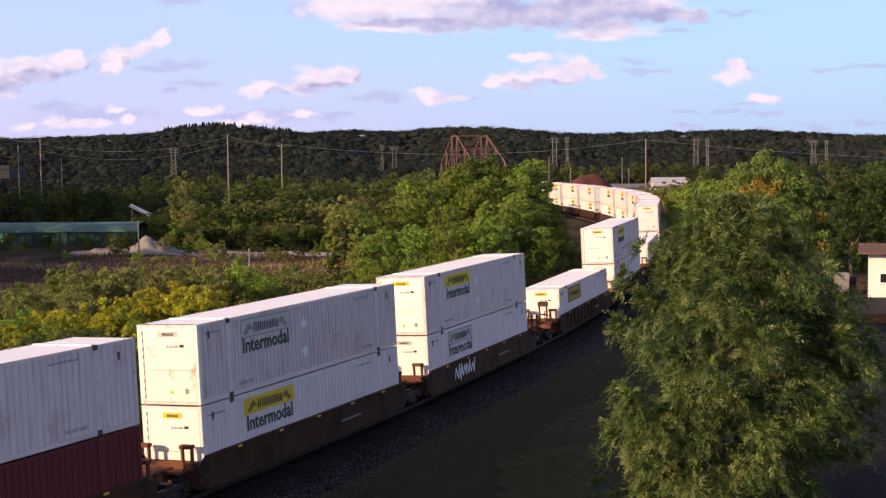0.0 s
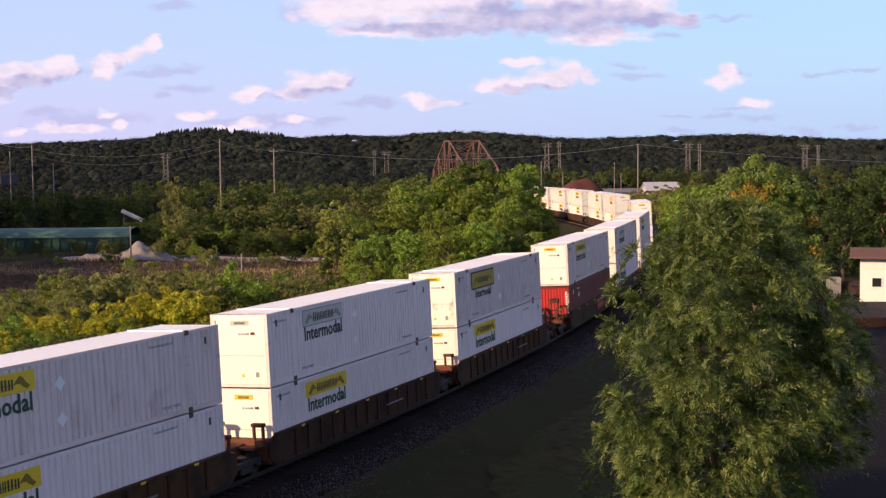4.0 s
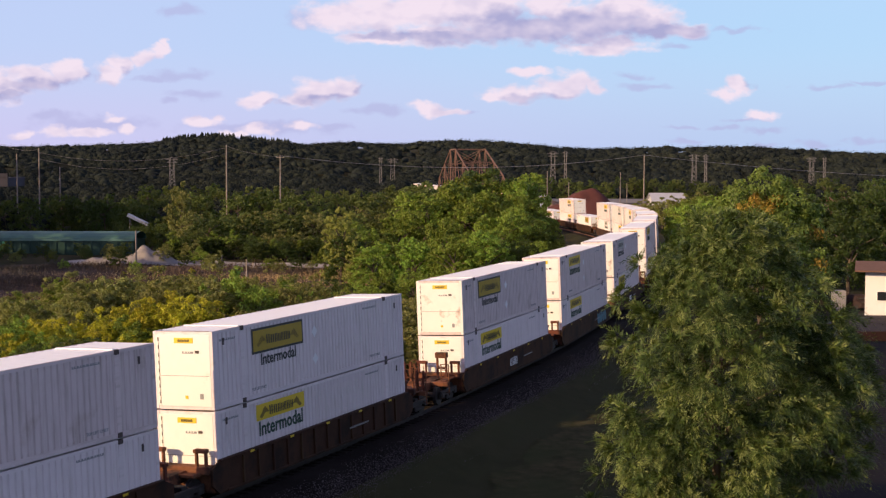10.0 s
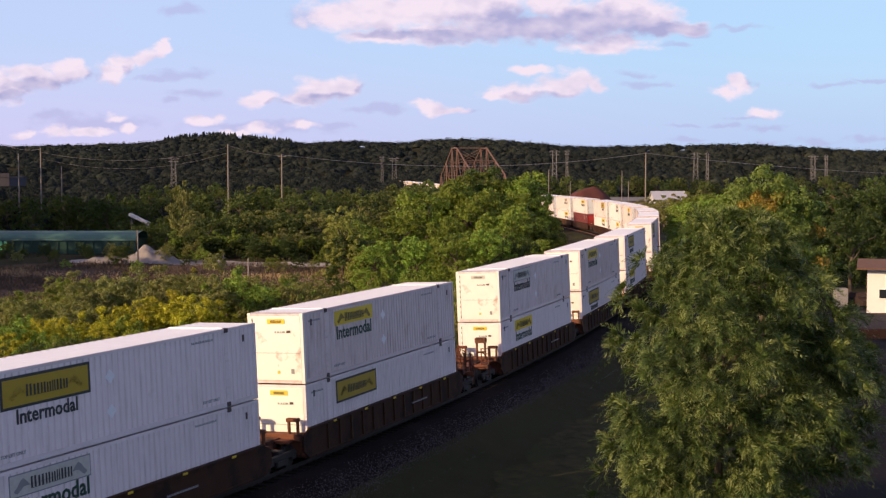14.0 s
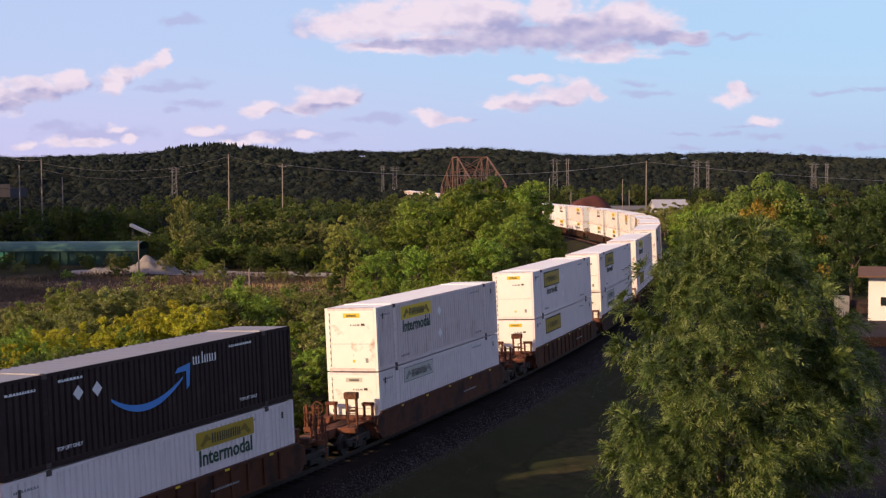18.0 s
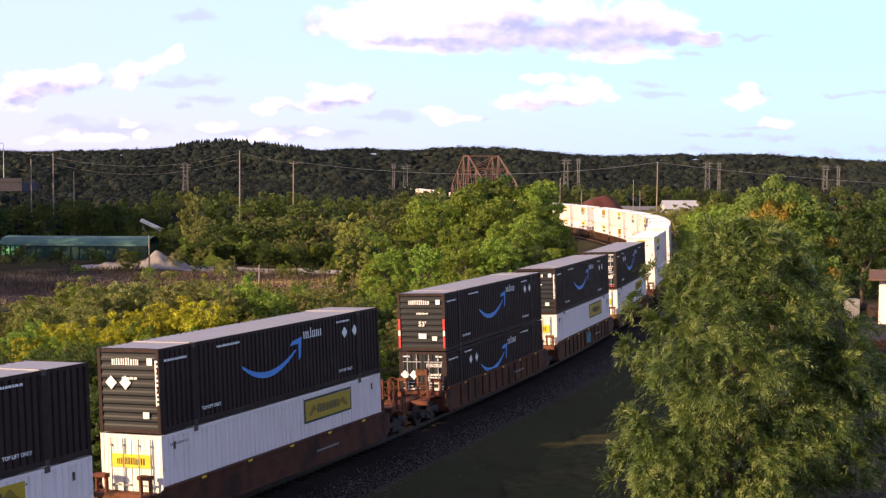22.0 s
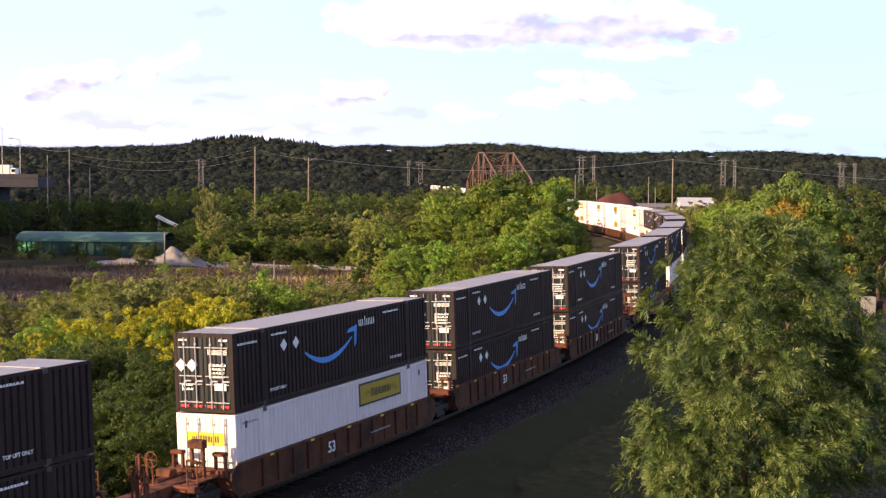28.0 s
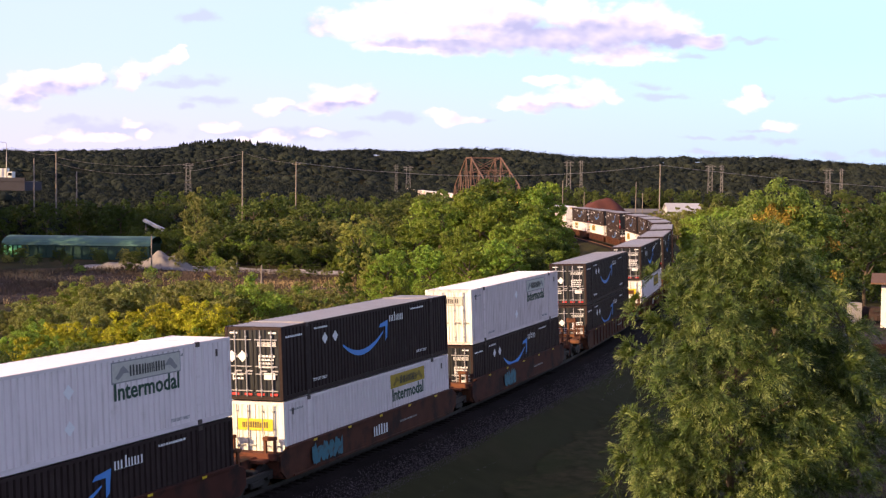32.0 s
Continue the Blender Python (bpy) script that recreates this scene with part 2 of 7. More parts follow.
# ---- materials ----
def material(name, base, rough=0.7, metal=0.0, second=None, grain=8.0, spread=0.35, bump=0.15, bump_scale=40.0,
             vary=0.0, islands=0.0, stain=None, stain_scale=0.6, stain_cut=0.58, stain_mix=0.7, leaf=0.0, spec=0.5, streak=None, streak_mix=0.4, bump_depth=0.02):
    mat = bpy.data.materials.new(name)
    mat.use_nodes = True
    nt = mat.node_tree
    nodes, links = nt.nodes, nt.links
    bsdf = nodes["Principled BSDF"]
    bsdf.inputs["Roughness"].default_value = rough
    bsdf.inputs["Metallic"].default_value = metal
    bsdf.inputs["Specular IOR Level"].default_value = spec
    coord = nodes.new("ShaderNodeTexCoord")

    def noise_at(scale, detail=5.0):
        n = nodes.new("ShaderNodeTexNoise")
        n.inputs["Scale"].default_value = scale
        n.inputs["Detail"].default_value = detail
        n.inputs["Roughness"].default_value = 0.6
        links.new(coord.outputs["Object"], n.inputs["Vector"])
        return n.outputs[0]

    def mix(fac, a, b, kind="MIX"):
        n = nodes.new("ShaderNodeMix")
        n.data_type, n.blend_type = "RGBA", kind
        for sock, val in ((n.inputs["Factor"], fac), (n.inputs["A"], a), (n.inputs["B"], b)):
            if isinstance(val, tuple):
                sock.default_value = (*val, 1)
            elif isinstance(val, (int, float)):
                sock.default_value = val
            else:
                links.new(val, sock)
        return n.outputs["Result"]

    def ramp(x, lo, hi):
        n = nodes.new("ShaderNodeMapRange")
        n.inputs["From Min"].default_value, n.inputs["From Max"].default_value = lo, hi
        links.new(x, n.inputs["Value"])
        return n.outputs[0]

    dark = tuple(c * (1 - spread) for c in base)
    col = mix(ramp(noise_at(grain), 0.3, 0.7), dark, second or tuple(min(1, c * (1 + spread * 0.4)) for c in base))
    col = mix(ramp(noise_at(grain * 0.13, 3), 0.35, 0.65), col, base)
    if stain:
        f = nodes.new("ShaderNodeMath")
        f.operation = "MULTIPLY"
        f.inputs[1].default_value = stain_mix
        links.new(ramp(noise_at(stain_scale, 7), stain_cut, stain_cut + 0.14), f.inputs[0])
        col = mix(f.outputs[0], col, stain)
    if streak:
        # run-down grime: long across one way, fine the other
        mp = nodes.new("ShaderNodeMapping")
        mp.inputs["Scale"].default_value = (5.0, 0.45, 5.0)
        links.new(coord.outputs["Object"], mp.inputs[0])
        n = nodes.new("ShaderNodeTexNoise")
        n.inputs["Scale"].default_value = 1.0
        n.inputs["Detail"].default_value = 6.0
        links.new(mp.outputs[0], n.inputs["Vector"])
        f = nodes.new("ShaderNodeMath")
        f.operation = "MULTIPLY"
        f.inputs[1].default_value = streak_mix
        links.new(ramp(n.outputs[0], 0.5, 0.72), f.inputs[0])
        col = mix(f.outputs[0], col, streak)
    for amount, node, sock in ((vary, "ShaderNodeObjectInfo", "Random"), (islands, "ShaderNodeNewGeometry", "Random Per Island")):
        if amount:
            n = nodes.new(node)
            hs = nodes.new("ShaderNodeHueSaturation")
            hue = nodes.new("ShaderNodeMapRange")
            hue.inputs["To Min"].default_value, hue.inputs["To Max"].default_value = 0.5 - amount * 0.05, 0.5 + amount * 0.05
            val = nodes.new("ShaderNodeMapRange")
            val.inputs["To Min"].default_value, val.inputs["To Max"].default_value = 1 - amount, 1 + amount
            links.new(n.outputs[sock], hue.inputs["Value"])
            links.new(n.outputs[sock], val.inputs["Value"])
            links.new(hue.outputs[0], hs.inputs["Hue"])
            links.new(val.outputs[0], hs.inputs["Value"])
            links.new(col, hs.inputs["Color"])
            col = hs.outputs[0]
    links.new(col, bsdf.inputs["Base Color"])
    if bump:
        b = nodes.new("ShaderNodeBump")
        b.inputs["Strength"].default_value = bump
        b.inputs["Distance"].default_value = bump_depth
        links.new(noise_at(bump_scale, 4), b.inputs["Height"])
        links.new(b.outputs[0], bsdf.inputs["Normal"])
    if leaf:
        tr = nodes.new("ShaderNodeBsdfTranslucent")
        links.new(mix(0.6, col, (0.30, 0.42, 0.02)), tr.inputs["Color"])
        ms = nodes.new("ShaderNodeMixShader")
        ms.inputs[0].default_value = leaf
        links.new(bsdf.outputs[0], ms.inputs[1])
        links.new(tr.outputs[0], ms.inputs[2])
        links.new(ms.outputs[0], nodes["Material Output"].inputs["Surface"])
    return mat


# Side whites hold the lilac shade as a pink tint; stain and streak are grime.
WHITE = material("white_container_paint", (0.77, 0.69, 0.70), 0.5, spec=0.3, spread=0.06, grain=2.0, bump=0.03, vary=0.05,
                 stain=(0.42, 0.36, 0.29), stain_scale=0.9, stain_cut=0.62, stain_mix=0.35, streak=(0.45, 0.40, 0.37), streak_mix=0.35)
WHITE_DIRTY = material("grimy_white_container_paint", (0.70, 0.60, 0.595), 0.55, spec=0.25, spread=0.09, grain=1.6, bump=0.03, vary=0.06,
                       stain=(0.36, 0.27, 0.21), stain_scale=0.7, stain_cut=0.58, stain_mix=0.4, streak=(0.33, 0.26, 0.22), streak_mix=0.45)
WHITE_RUST = material("white_paint_with_rust", (0.78, 0.79, 0.74), 0.5, spread=0.08, grain=2.0, bump=0.04,
                      stain=(0.30, 0.11, 0.04), stain_scale=1.3, stain_cut=0.57, stain_mix=0.7)
# The same white, lightened for sunlight on ends and roofs.
SUNLIT_WHITE = material("sunlit_white_end_paint", (0.80, 0.82, 0.78), 0.45, spread=0.05, grain=2.5, bump=0.03, vary=0.04, stain=(0.45, 0.34, 0.22), stain_scale=1.4, stain_cut=0.63, stain_mix=0.4)
ROOF_WHITE = material("sunlit_white_roof_sheet", (0.90, 0.90, 0.89), 0.28, spread=0.04, grain=1.5, bump=0.03)
CHARCOAL = material("charcoal_container_paint", (0.035, 0.0228, 0.0222), 0.55, spec=0.1, spread=0.25, grain=2.0, bump=0.03, vary=0.1,
                    stain=(0.055, 0.042, 0.038), stain_scale=0.8, stain_cut=0.56, stain_mix=0.5, streak=(0.060, 0.044, 0.040), streak_mix=0.5)
CHARCOAL_END = material("slate_grey_end_paint", (0.011, 0.014, 0.020), 0.5, spec=0.3, spread=0.2, grain=2.5, bump=0.03, vary=0.1)
ROOF_GREY = material("weathered_grey_roof_sheet", (0.29, 0.28, 0.30), 0.42, 0.2, spread=0.2, grain=1.2, bump=0.04)
# Container red darkened to hold the shade of its sides.
RED_SHADED = material("shaded_red_container_paint", (0.125, 0.010, 0.013), 0.5, spread=0.2, grain=2.0, bump=0.04)
CASTING = material("dirty_brown_casting", (0.07, 0.05, 0.045), 0.7, spread=0.3)
YELLOW = material("yellow_sign_panel", (0.72, 0.52, 0.02), 0.5, spread=0.08, grain=3.0, bump=0.02)
OCHRE = material("faded_ochre_sign_panel", (0.40, 0.28, 0.015), 0.5, spread=0.1, grain=3.0, bump=0.02)
SCROLL = material("dark_olive_scroll_print", (0.20, 0.135, 0.012), 0.5, spread=0.1, grain=3.0, bump=0.0)
PALE_SIGN = material("worn_grey_sign_panel", (0.52, 0.51, 0.46), 0.6, spread=0.25, grain=4.0, bump=0.02)
PALE_MARK = material("pale_placard_paint", (0.80, 0.80, 0.82), 0.4, spread=0.1, grain=4.0, bump=0.0)
GREEN_INK = material("dark_green_lettering", (0.012, 0.055, 0.032), 0.55, spread=0.15, grain=5.0, bump=0.0)
BLACK_INK = material("black_lettering", (0.03, 0.035, 0.035), 0.55, spread=0.15, grain=5.0, bump=0.0)
GREY_INK = material("grey_lettering", (0.25, 0.25, 0.26), 0.55, spread=0.15, grain=5.0, bump=0.0)
WHITE_INK = material("white_lettering", (0.75, 0.76, 0.78), 0.5, spread=0.1, grain=5.0, bump=0.0)
BLUE_INK = material("sky_blue_mark", (0.06, 0.26, 0.68), 0.5, spread=0.08, grain=3.0, bump=0.0)
TEAL_INK = material("worn_teal_spray", (0.030, 0.16, 0.22), 0.6, spread=0.2, grain=3.0, bump=0.0, stain=(0.05, 0.03, 0.022), stain_scale=3.0, stain_cut=0.52, stain_mix=0.85)
# Brighter copy of that red, for sunlight on the end wall.
RED_SUNLIT = material("sunlit_red_end_paint", (0.44, 0.030, 0.028), 0.5, spread=0.2, grain=2.5, bump=0.03, spec=0.3)
RED_INK = material("red_tape", (0.55, 0.03, 0.03), 0.5, spread=0.1, bump=0.0)
CAR_BROWN = material("rusty_brown_car_paint", (0.080, 0.0255, 0.0125), 0.8, spec=0.3, spread=0.45, grain=1.5, bump=0.12, vary=0.25,
                     stain=(0.014, 0.009, 0.008), stain_scale=0.8, stain_cut=0.5, stain_mix=0.8)
CAR_DARK = material("sooty_brown_car_paint", (0.056, 0.0250, 0.0120), 0.85, spec=0.25, spread=0.45, grain=1.5, bump=0.12, vary=0.25,
                    stain=(0.013, 0.009, 0.007), stain_scale=0.8, stain_cut=0.5, stain_mix=0.8)
CAR_RUST = material("orange_rust_steel", (0.165, 0.062, 0.036), 0.85, spec=0.2, spread=0.5, grain=2.5, bump=0.12, vary=0.2, stain=(0.022, 0.015, 0.013), stain_scale=1.4, stain_cut=0.47, stain_mix=0.85)
TRUCK_IRON = material("black_greasy_iron", (0.03, 0.026, 0.024), 0.7, 0.3, spread=0.3, grain=3.0, bump=0.1)
RAIL_STEEL = material("worn_rail_steel", (0.020, 0.014, 0.012), 0.7, 0.0, spread=0.3, grain=3.0, bump=0.05)
TIE_WOOD = material("dark_creosoted_tie_wood", (0.024, 0.019, 0.017), 0.9, spread=0.4, grain=3.0, bump=0.2, vary=0.3, spec=0.08)
# Near-black stone: the shade beside the train is put into its colour.
BALLAST = material("shade_dark_ballast_stone", (0.0115, 0.0085, 0.0078), 0.95, spread=0.5, grain=9.0, bump=0.6, bump_scale=14,
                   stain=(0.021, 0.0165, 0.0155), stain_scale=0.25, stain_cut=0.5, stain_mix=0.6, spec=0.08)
STONE = material("pale_ballast_chips", (0.135, 0.116, 0.120), 0.95, spread=0.3, islands=0.5, bump=0.1, spec=0.08)
LAND = material("mixed_grass_land", (0.036, 0.039, 0.016), 0.95, second=(0.052, 0.046, 0.022), spread=0.4, grain=0.9, bump=0.5, bump_scale=7,
                stain=(0.075, 0.056, 0.034), stain_scale=0.05, stain_cut=0.5, stain_mix=0.5, spec=0.08)
LAWN = material("mown_green_lawn", (0.037, 0.047, 0.016), 0.95, second=(0.072, 0.060, 0.027), spread=0.35, grain=1.6, bump=0.5, bump_scale=12, spec=0.08)
DRY = material("dry_russet_weeds", (0.112, 0.082, 0.068), 0.95, second=(0.09, 0.078, 0.042), spread=0.4, grain=0.35, bump=0.25, bump_scale=6, islands=0.15, spec=0.08)
STRAW = material("straw_coloured_grass", (0.37, 0.27, 0.15), 0.95, spread=0.35, grain=0.5, bump=0.0, islands=0.3, spec=0.08)
GRAVEL = material("pale_crushed_limestone", (0.40, 0.37, 0.33), 0.95, spread=0.25, grain=1.5, bump=0.4, bump_scale=10, stain=(0.12, 0.095, 0.06), stain_scale=0.3, stain_cut=0.48, stain_mix=0.85, spec=0.08)
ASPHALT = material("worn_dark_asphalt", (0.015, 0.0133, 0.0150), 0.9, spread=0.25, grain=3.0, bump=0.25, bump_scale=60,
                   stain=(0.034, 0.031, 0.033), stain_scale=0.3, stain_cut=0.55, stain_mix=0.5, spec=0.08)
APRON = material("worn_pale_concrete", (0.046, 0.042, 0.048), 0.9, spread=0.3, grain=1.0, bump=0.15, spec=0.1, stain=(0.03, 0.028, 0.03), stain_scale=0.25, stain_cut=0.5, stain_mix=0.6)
DARK_CONCRETE = material("stained_dark_concrete", (0.066, 0.064, 0.080), 0.9, spread=0.3, grain=1.0, bump=0.15, spec=0.08)
CONCRETE = material("weathered_concrete", (0.28, 0.265, 0.24), 0.9, spread=0.25, grain=2.0, bump=0.15)
RED_EARTH = material("heaped_red_earth", (0.095, 0.028, 0.023), 0.95, spread=0.35, grain=0.5, bump=0.5, bump_scale=3)
# Ballast as the sun shows it, the warm light put into its colour.
SUNLIT_BALLAST = material("sunlit_brown_ballast", (0.20, 0.105, 0.068), 0.95, spread=0.4, grain=0.8, bump=0.3, bump_scale=5, spec=0.08, stain=(0.06, 0.045, 0.03), stain_scale=0.3, stain_cut=0.52, stain_mix=0.7)
BROWN_EARTH = material("heaped_brown_earth", (0.20, 0.13, 0.085), 0.95, spread=0.35, grain=0.5, bump=0.5, bump_scale=3)
# Gravel dimmed to carry the shade over the heaps.
GRAVEL_DIM = material("shade_dimmed_gravel", (0.27, 0.25, 0.235), 0.95, spread=0.3, grain=1.5, bump=0.4, bump_scale=10, spec=0.08)
GREEN_ROOF = material("green_tarpaulin_roof", (0.068, 0.165, 0.128), 0.6, spread=0.45, grain=0.7, bump=0.1)
GREEN_WALL = material("green_steel_siding", (0.008, 0.048, 0.034), 0.5, spread=0.25, grain=0.9, bump=0.1)
LIME_WALL = material("bright_green_end_panel", (0.14, 0.55, 0.26), 0.5, spread=0.15, grain=1.0, bump=0.05)
POLE_WOOD = material("weathered_pole_wood", (0.27, 0.23, 0.20), 0.9, spread=0.3, grain=2.0, bump=0.15)
PYLON = material("dull_grey_pylon_steel", (0.17, 0.165, 0.17), 0.8, spread=0.2, grain=2.0, bump=0.0)
WIRE = material("dull_aluminium_wire", (0.30, 0.29, 0.30), 0.6, 0.3, spread=0.1, bump=0.0)
ROD_STEEL = material("bright_worn_lock_steel", (0.42, 0.42, 0.46), 0.5, spread=0.2, grain=3.0, bump=0.05)
GALV = material("galvanised_steel", (0.34, 0.33, 0.34), 0.55, 0.5, spread=0.15, grain=2.0, bump=0.05)
BRIDGE_RUST = material("rusted_truss_steel", (0.14, 0.078, 0.058), 0.85, spread=0.45, grain=0.5, bump=0.1)
SIDING = material("white_clapboard_siding", (0.78, 0.77, 0.74), 0.6, spread=0.05, grain=2.0, bump=0.04)
SHINGLE = material("brown_roof_shingle", (0.16, 0.085, 0.055), 0.9, spread=0.35, grain=4.0, bump=0.2)
METAL_ROOF = material("pale_metal_roof", (0.55, 0.55, 0.56), 0.45, 0.2, spread=0.12, grain=1.0, bump=0.05)
BRICK_RED = material("dull_red_brickwork", (0.13, 0.06, 0.048), 0.9, spread=0.3, grain=3.0, bump=0.2)
# Brick darkened so that the wall's shade sits in its colour.
SHADED_BRICK = material("shade_darkened_brickwork", (0.040, 0.021, 0.018), 0.9, spread=0.3, grain=3.0, bump=0.2, spec=0.08)
GLASS = material("dark_window_glass", (0.02, 0.025, 0.03), 0.08, spread=0.1, bump=0.0)
TYRE = material("black_tyre_rubber", (0.02, 0.02, 0.02), 0.85, spread=0.1)
BARK = material("grey_brown_bark", (0.12, 0.09, 0.065), 0.95, spread=0.4, grain=5.0, bump=0.5, bump_scale=16)
# Tip and deep leaves paint sunlit sprays and dark gaps into the near crown.
LEAF_TIP = material("sunlit_yellow_green_spray_leaves", (0.180, 0.226, 0.072), 0.5, spread=0.25, grain=0.5, bump=0.0, islands=0.2, leaf=0.2, spec=0.25)
LEAF_DEEP = material("shaded_green_narrow_leaves", (0.030, 0.052, 0.016), 0.55, spread=0.3, grain=0.5, bump=0.0, islands=0.2, leaf=0.12, spec=0.2)
LEAF_NEAR = material("fresh_green_narrow_leaves", (0.070, 0.112, 0.027), 0.5, spread=0.3, grain=0.5, bump=0.0, islands=0.25, leaf=0.14, spec=0.2)
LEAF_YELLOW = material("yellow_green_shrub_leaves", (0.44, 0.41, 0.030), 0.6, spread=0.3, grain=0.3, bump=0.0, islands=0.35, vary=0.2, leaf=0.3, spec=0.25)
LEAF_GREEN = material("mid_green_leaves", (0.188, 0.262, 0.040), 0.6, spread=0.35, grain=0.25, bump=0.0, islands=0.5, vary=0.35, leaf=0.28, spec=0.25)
LEAF_DARK = material("deep_green_leaves", (0.040, 0.062, 0.017), 0.6, spread=0.35, grain=0.25, bump=0.0, islands=0.4, vary=0.25, leaf=0.25, spec=0.25)
LEAF_OLIVE = material("olive_green_shrub_leaves", (0.222, 0.226, 0.074), 0.6, spread=0.35, grain=0.3, bump=0.0, islands=0.4, vary=0.25, leaf=0.25, spec=0.25)
LEAF_VALLEY = material("dull_green_valley_leaves", (0.112, 0.140, 0.042), 0.6, spread=0.35, grain=0.3, bump=0.0, islands=0.3, vary=0.3, leaf=0.25, spec=0.2)
LEAF_BRIGHT = material("bright_green_broad_leaves", (0.158, 0.225, 0.052), 0.6, spread=0.3, grain=0.3, bump=0.0, islands=0.35, leaf=0.28, spec=0.2)
LEAF_PALE = material("pale_silvery_green_leaves", (0.29, 0.31, 0.075), 0.6, spread=0.3, grain=0.4, bump=0.0, islands=0.35, leaf=0.28, spec=0.25)
LEAF_TURN = material("leaves_turning_orange", (0.34, 0.22, 0.040), 0.6, spread=0.35, grain=0.4, bump=0.0, islands=0.4, leaf=0.3, spec=0.25)
# The blue-grey tint puts distance haze into the leaf colour.
LEAF_FAR = material("haze_tinted_woodland_leaves", (0.0185, 0.0245, 0.0240), 0.9, second=(0.027, 0.035, 0.029), spread=0.5, grain=0.02, bump=0.7, bump_scale=0.24, bump_depth=1.5, islands=0.1, spec=0.05, stain=(0.042, 0.050, 0.034), stain_scale=0.014, stain_cut=0.50, stain_mix=0.7)


# ---- helpers for meshes ----
def part(name, bm, mat, parent=None, label=""):
    """Links a bmesh as one mesh object, under parent where one is given."""
    me = bpy.data.meshes.new(name)
    bm.to_mesh(me)
    bm.free()
    me.materials.append(mat)
    ob = new(name, me)
    ob.parent = parent
    return tagged(ob, label)


def piece(name, me, parent, m=None):
    """Another object on a mesh that exists already."""
    ob = new(name, me)
    ob.parent = parent
    if m is not None:
        ob.matrix_basis = m
    return ob


def thing(name, m, label, category, group="", kind=""):
    ob = new(name)
    ob.empty_display_size = 0.3
    ob.matrix_basis = m
    return tagged(ob, label, category, group, kind)


def box(bm, x0, x1, y0, y1, z0, z1, m=None, bevel=0.0):
    mat = Matrix.Translation(((x0 + x1) / 2, (y0 + y1) / 2, (z0 + z1) / 2)) @ Matrix.Diagonal((x1 - x0, y1 - y0, z1 - z0, 1))
    got = bmesh.ops.create_cube(bm, size=1.0, matrix=(m @ mat) if m is not None else mat)
    if bevel:
        edges = list({e for v in got["verts"] for e in v.link_edges})
        bmesh.ops.bevel(bm, geom=edges, offset=bevel, segments=1, affect="EDGES")
    return bm


def rod(bm, a, b, r0, r1=None, sides=8):
    a, b = Vector(a), Vector(b)
    turn = (b - a).to_track_quat("Z", "Y").to_matrix().to_4x4()
    bmesh.ops.create_cone(bm, cap_ends=True, segments=sides, radius1=r0, radius2=r0 if r1 is None else r1,
                          depth=(b - a).length, matrix=Matrix.Translation((a + b) / 2) @ turn)
    return bm


def quads_mesh(name, verts, mat, mats=None, index=None):
    """A mesh of loose quads from an array of shape (n, 4, 3)."""
    n = len(verts)
    me = bpy.data.meshes.new(name)
    me.vertices.add(n * 4)
    me.vertices.foreach_set("co", np.ascontiguousarray(verts, dtype=np.float32).ravel())
    me.loops.add(n * 4)
    me.loops.foreach_set("vertex_index", np.arange(n * 4, dtype=np.int32))
    me.polygons.add(n)
    me.polygons.foreach_set("loop_start", np.arange(n, dtype=np.int32) * 4)
    me.polygons.foreach_set("loop_total", np.full(n, 4, dtype=np.int32))
    for mm in (mats or [mat]):
        me.materials.append(mm)
    if index is not None:
        me.polygons.foreach_set("material_index", index.astype(np.int32))
    me.update(calc_edges=True)
    return me


def grid_mesh(name, xs, ys, height, mat):
    """A sheet over the lines xs and ys, at heights from an array function."""
    gx, gy = np.meshgrid(xs, ys)
    gz = height(gx, gy)
    co = np.stack([gx, gy, gz], -1).reshape(-1, 3)
    nx, ny = len(xs), len(ys)
    i = (np.arange(ny - 1)[:, None] * nx + np.arange(nx - 1)[None, :]).ravel()
    faces = np.stack([i, i + 1, i + nx + 1, i + nx], -1)
    me = bpy.data.meshes.new(name)
    me.vertices.add(len(co))
    me.vertices.foreach_set("co", co.astype(np.float32).ravel())
    me.loops.add(len(faces) * 4)
    me.loops.foreach_set("vertex_index", faces.astype(np.int32).ravel())
    me.polygons.add(len(faces))
    me.polygons.foreach_set("loop_start", np.arange(len(faces), dtype=np.int32) * 4)
    me.polygons.foreach_set("loop_total", np.full(len(faces), 4, dtype=np.int32))
    me.polygons.foreach_set("use_smooth", np.ones(len(faces), dtype=bool))
    me.materials.append(mat)
    me.update(calc_edges=True)
    return me


TEXTS = {}


def text_mesh(words, size, mat):
    key = (words, size, mat.name)
    if key not in TEXTS:
        cu = bpy.data.curves.new("lettering", "FONT")
        cu.body, cu.size, cu.align_x, cu.align_y = words, size, "CENTER", "CENTER"
        cu.resolution_u = 2
        cu.extrude = 0.004
        cu.offset = size * 0.022
        ob = bpy.data.objects.new("lettering", cu)
        scene.collection.objects.link(ob)
        dg = bpy.context.evaluated_depsgraph_get()
        me = bpy.data.meshes.new_from_object(ob.evaluated_get(dg))
        me.materials.clear()
        me.materials.append(mat)
        bpy.data.objects.remove(ob)
        TEXTS[key] = me
    return TEXTS[key]

# ---- the railway line ----
CURVE = ((-700, 0.0), (-160, 0.0), (-110, 2.3), (0, 2.306), (60, 2.210), (110, 2.162), (150, 2.525), (190, 2.193), (230, 1.861), (280, 0.35), (330, 0.3), (460, 0.0), (1300, 0.0))
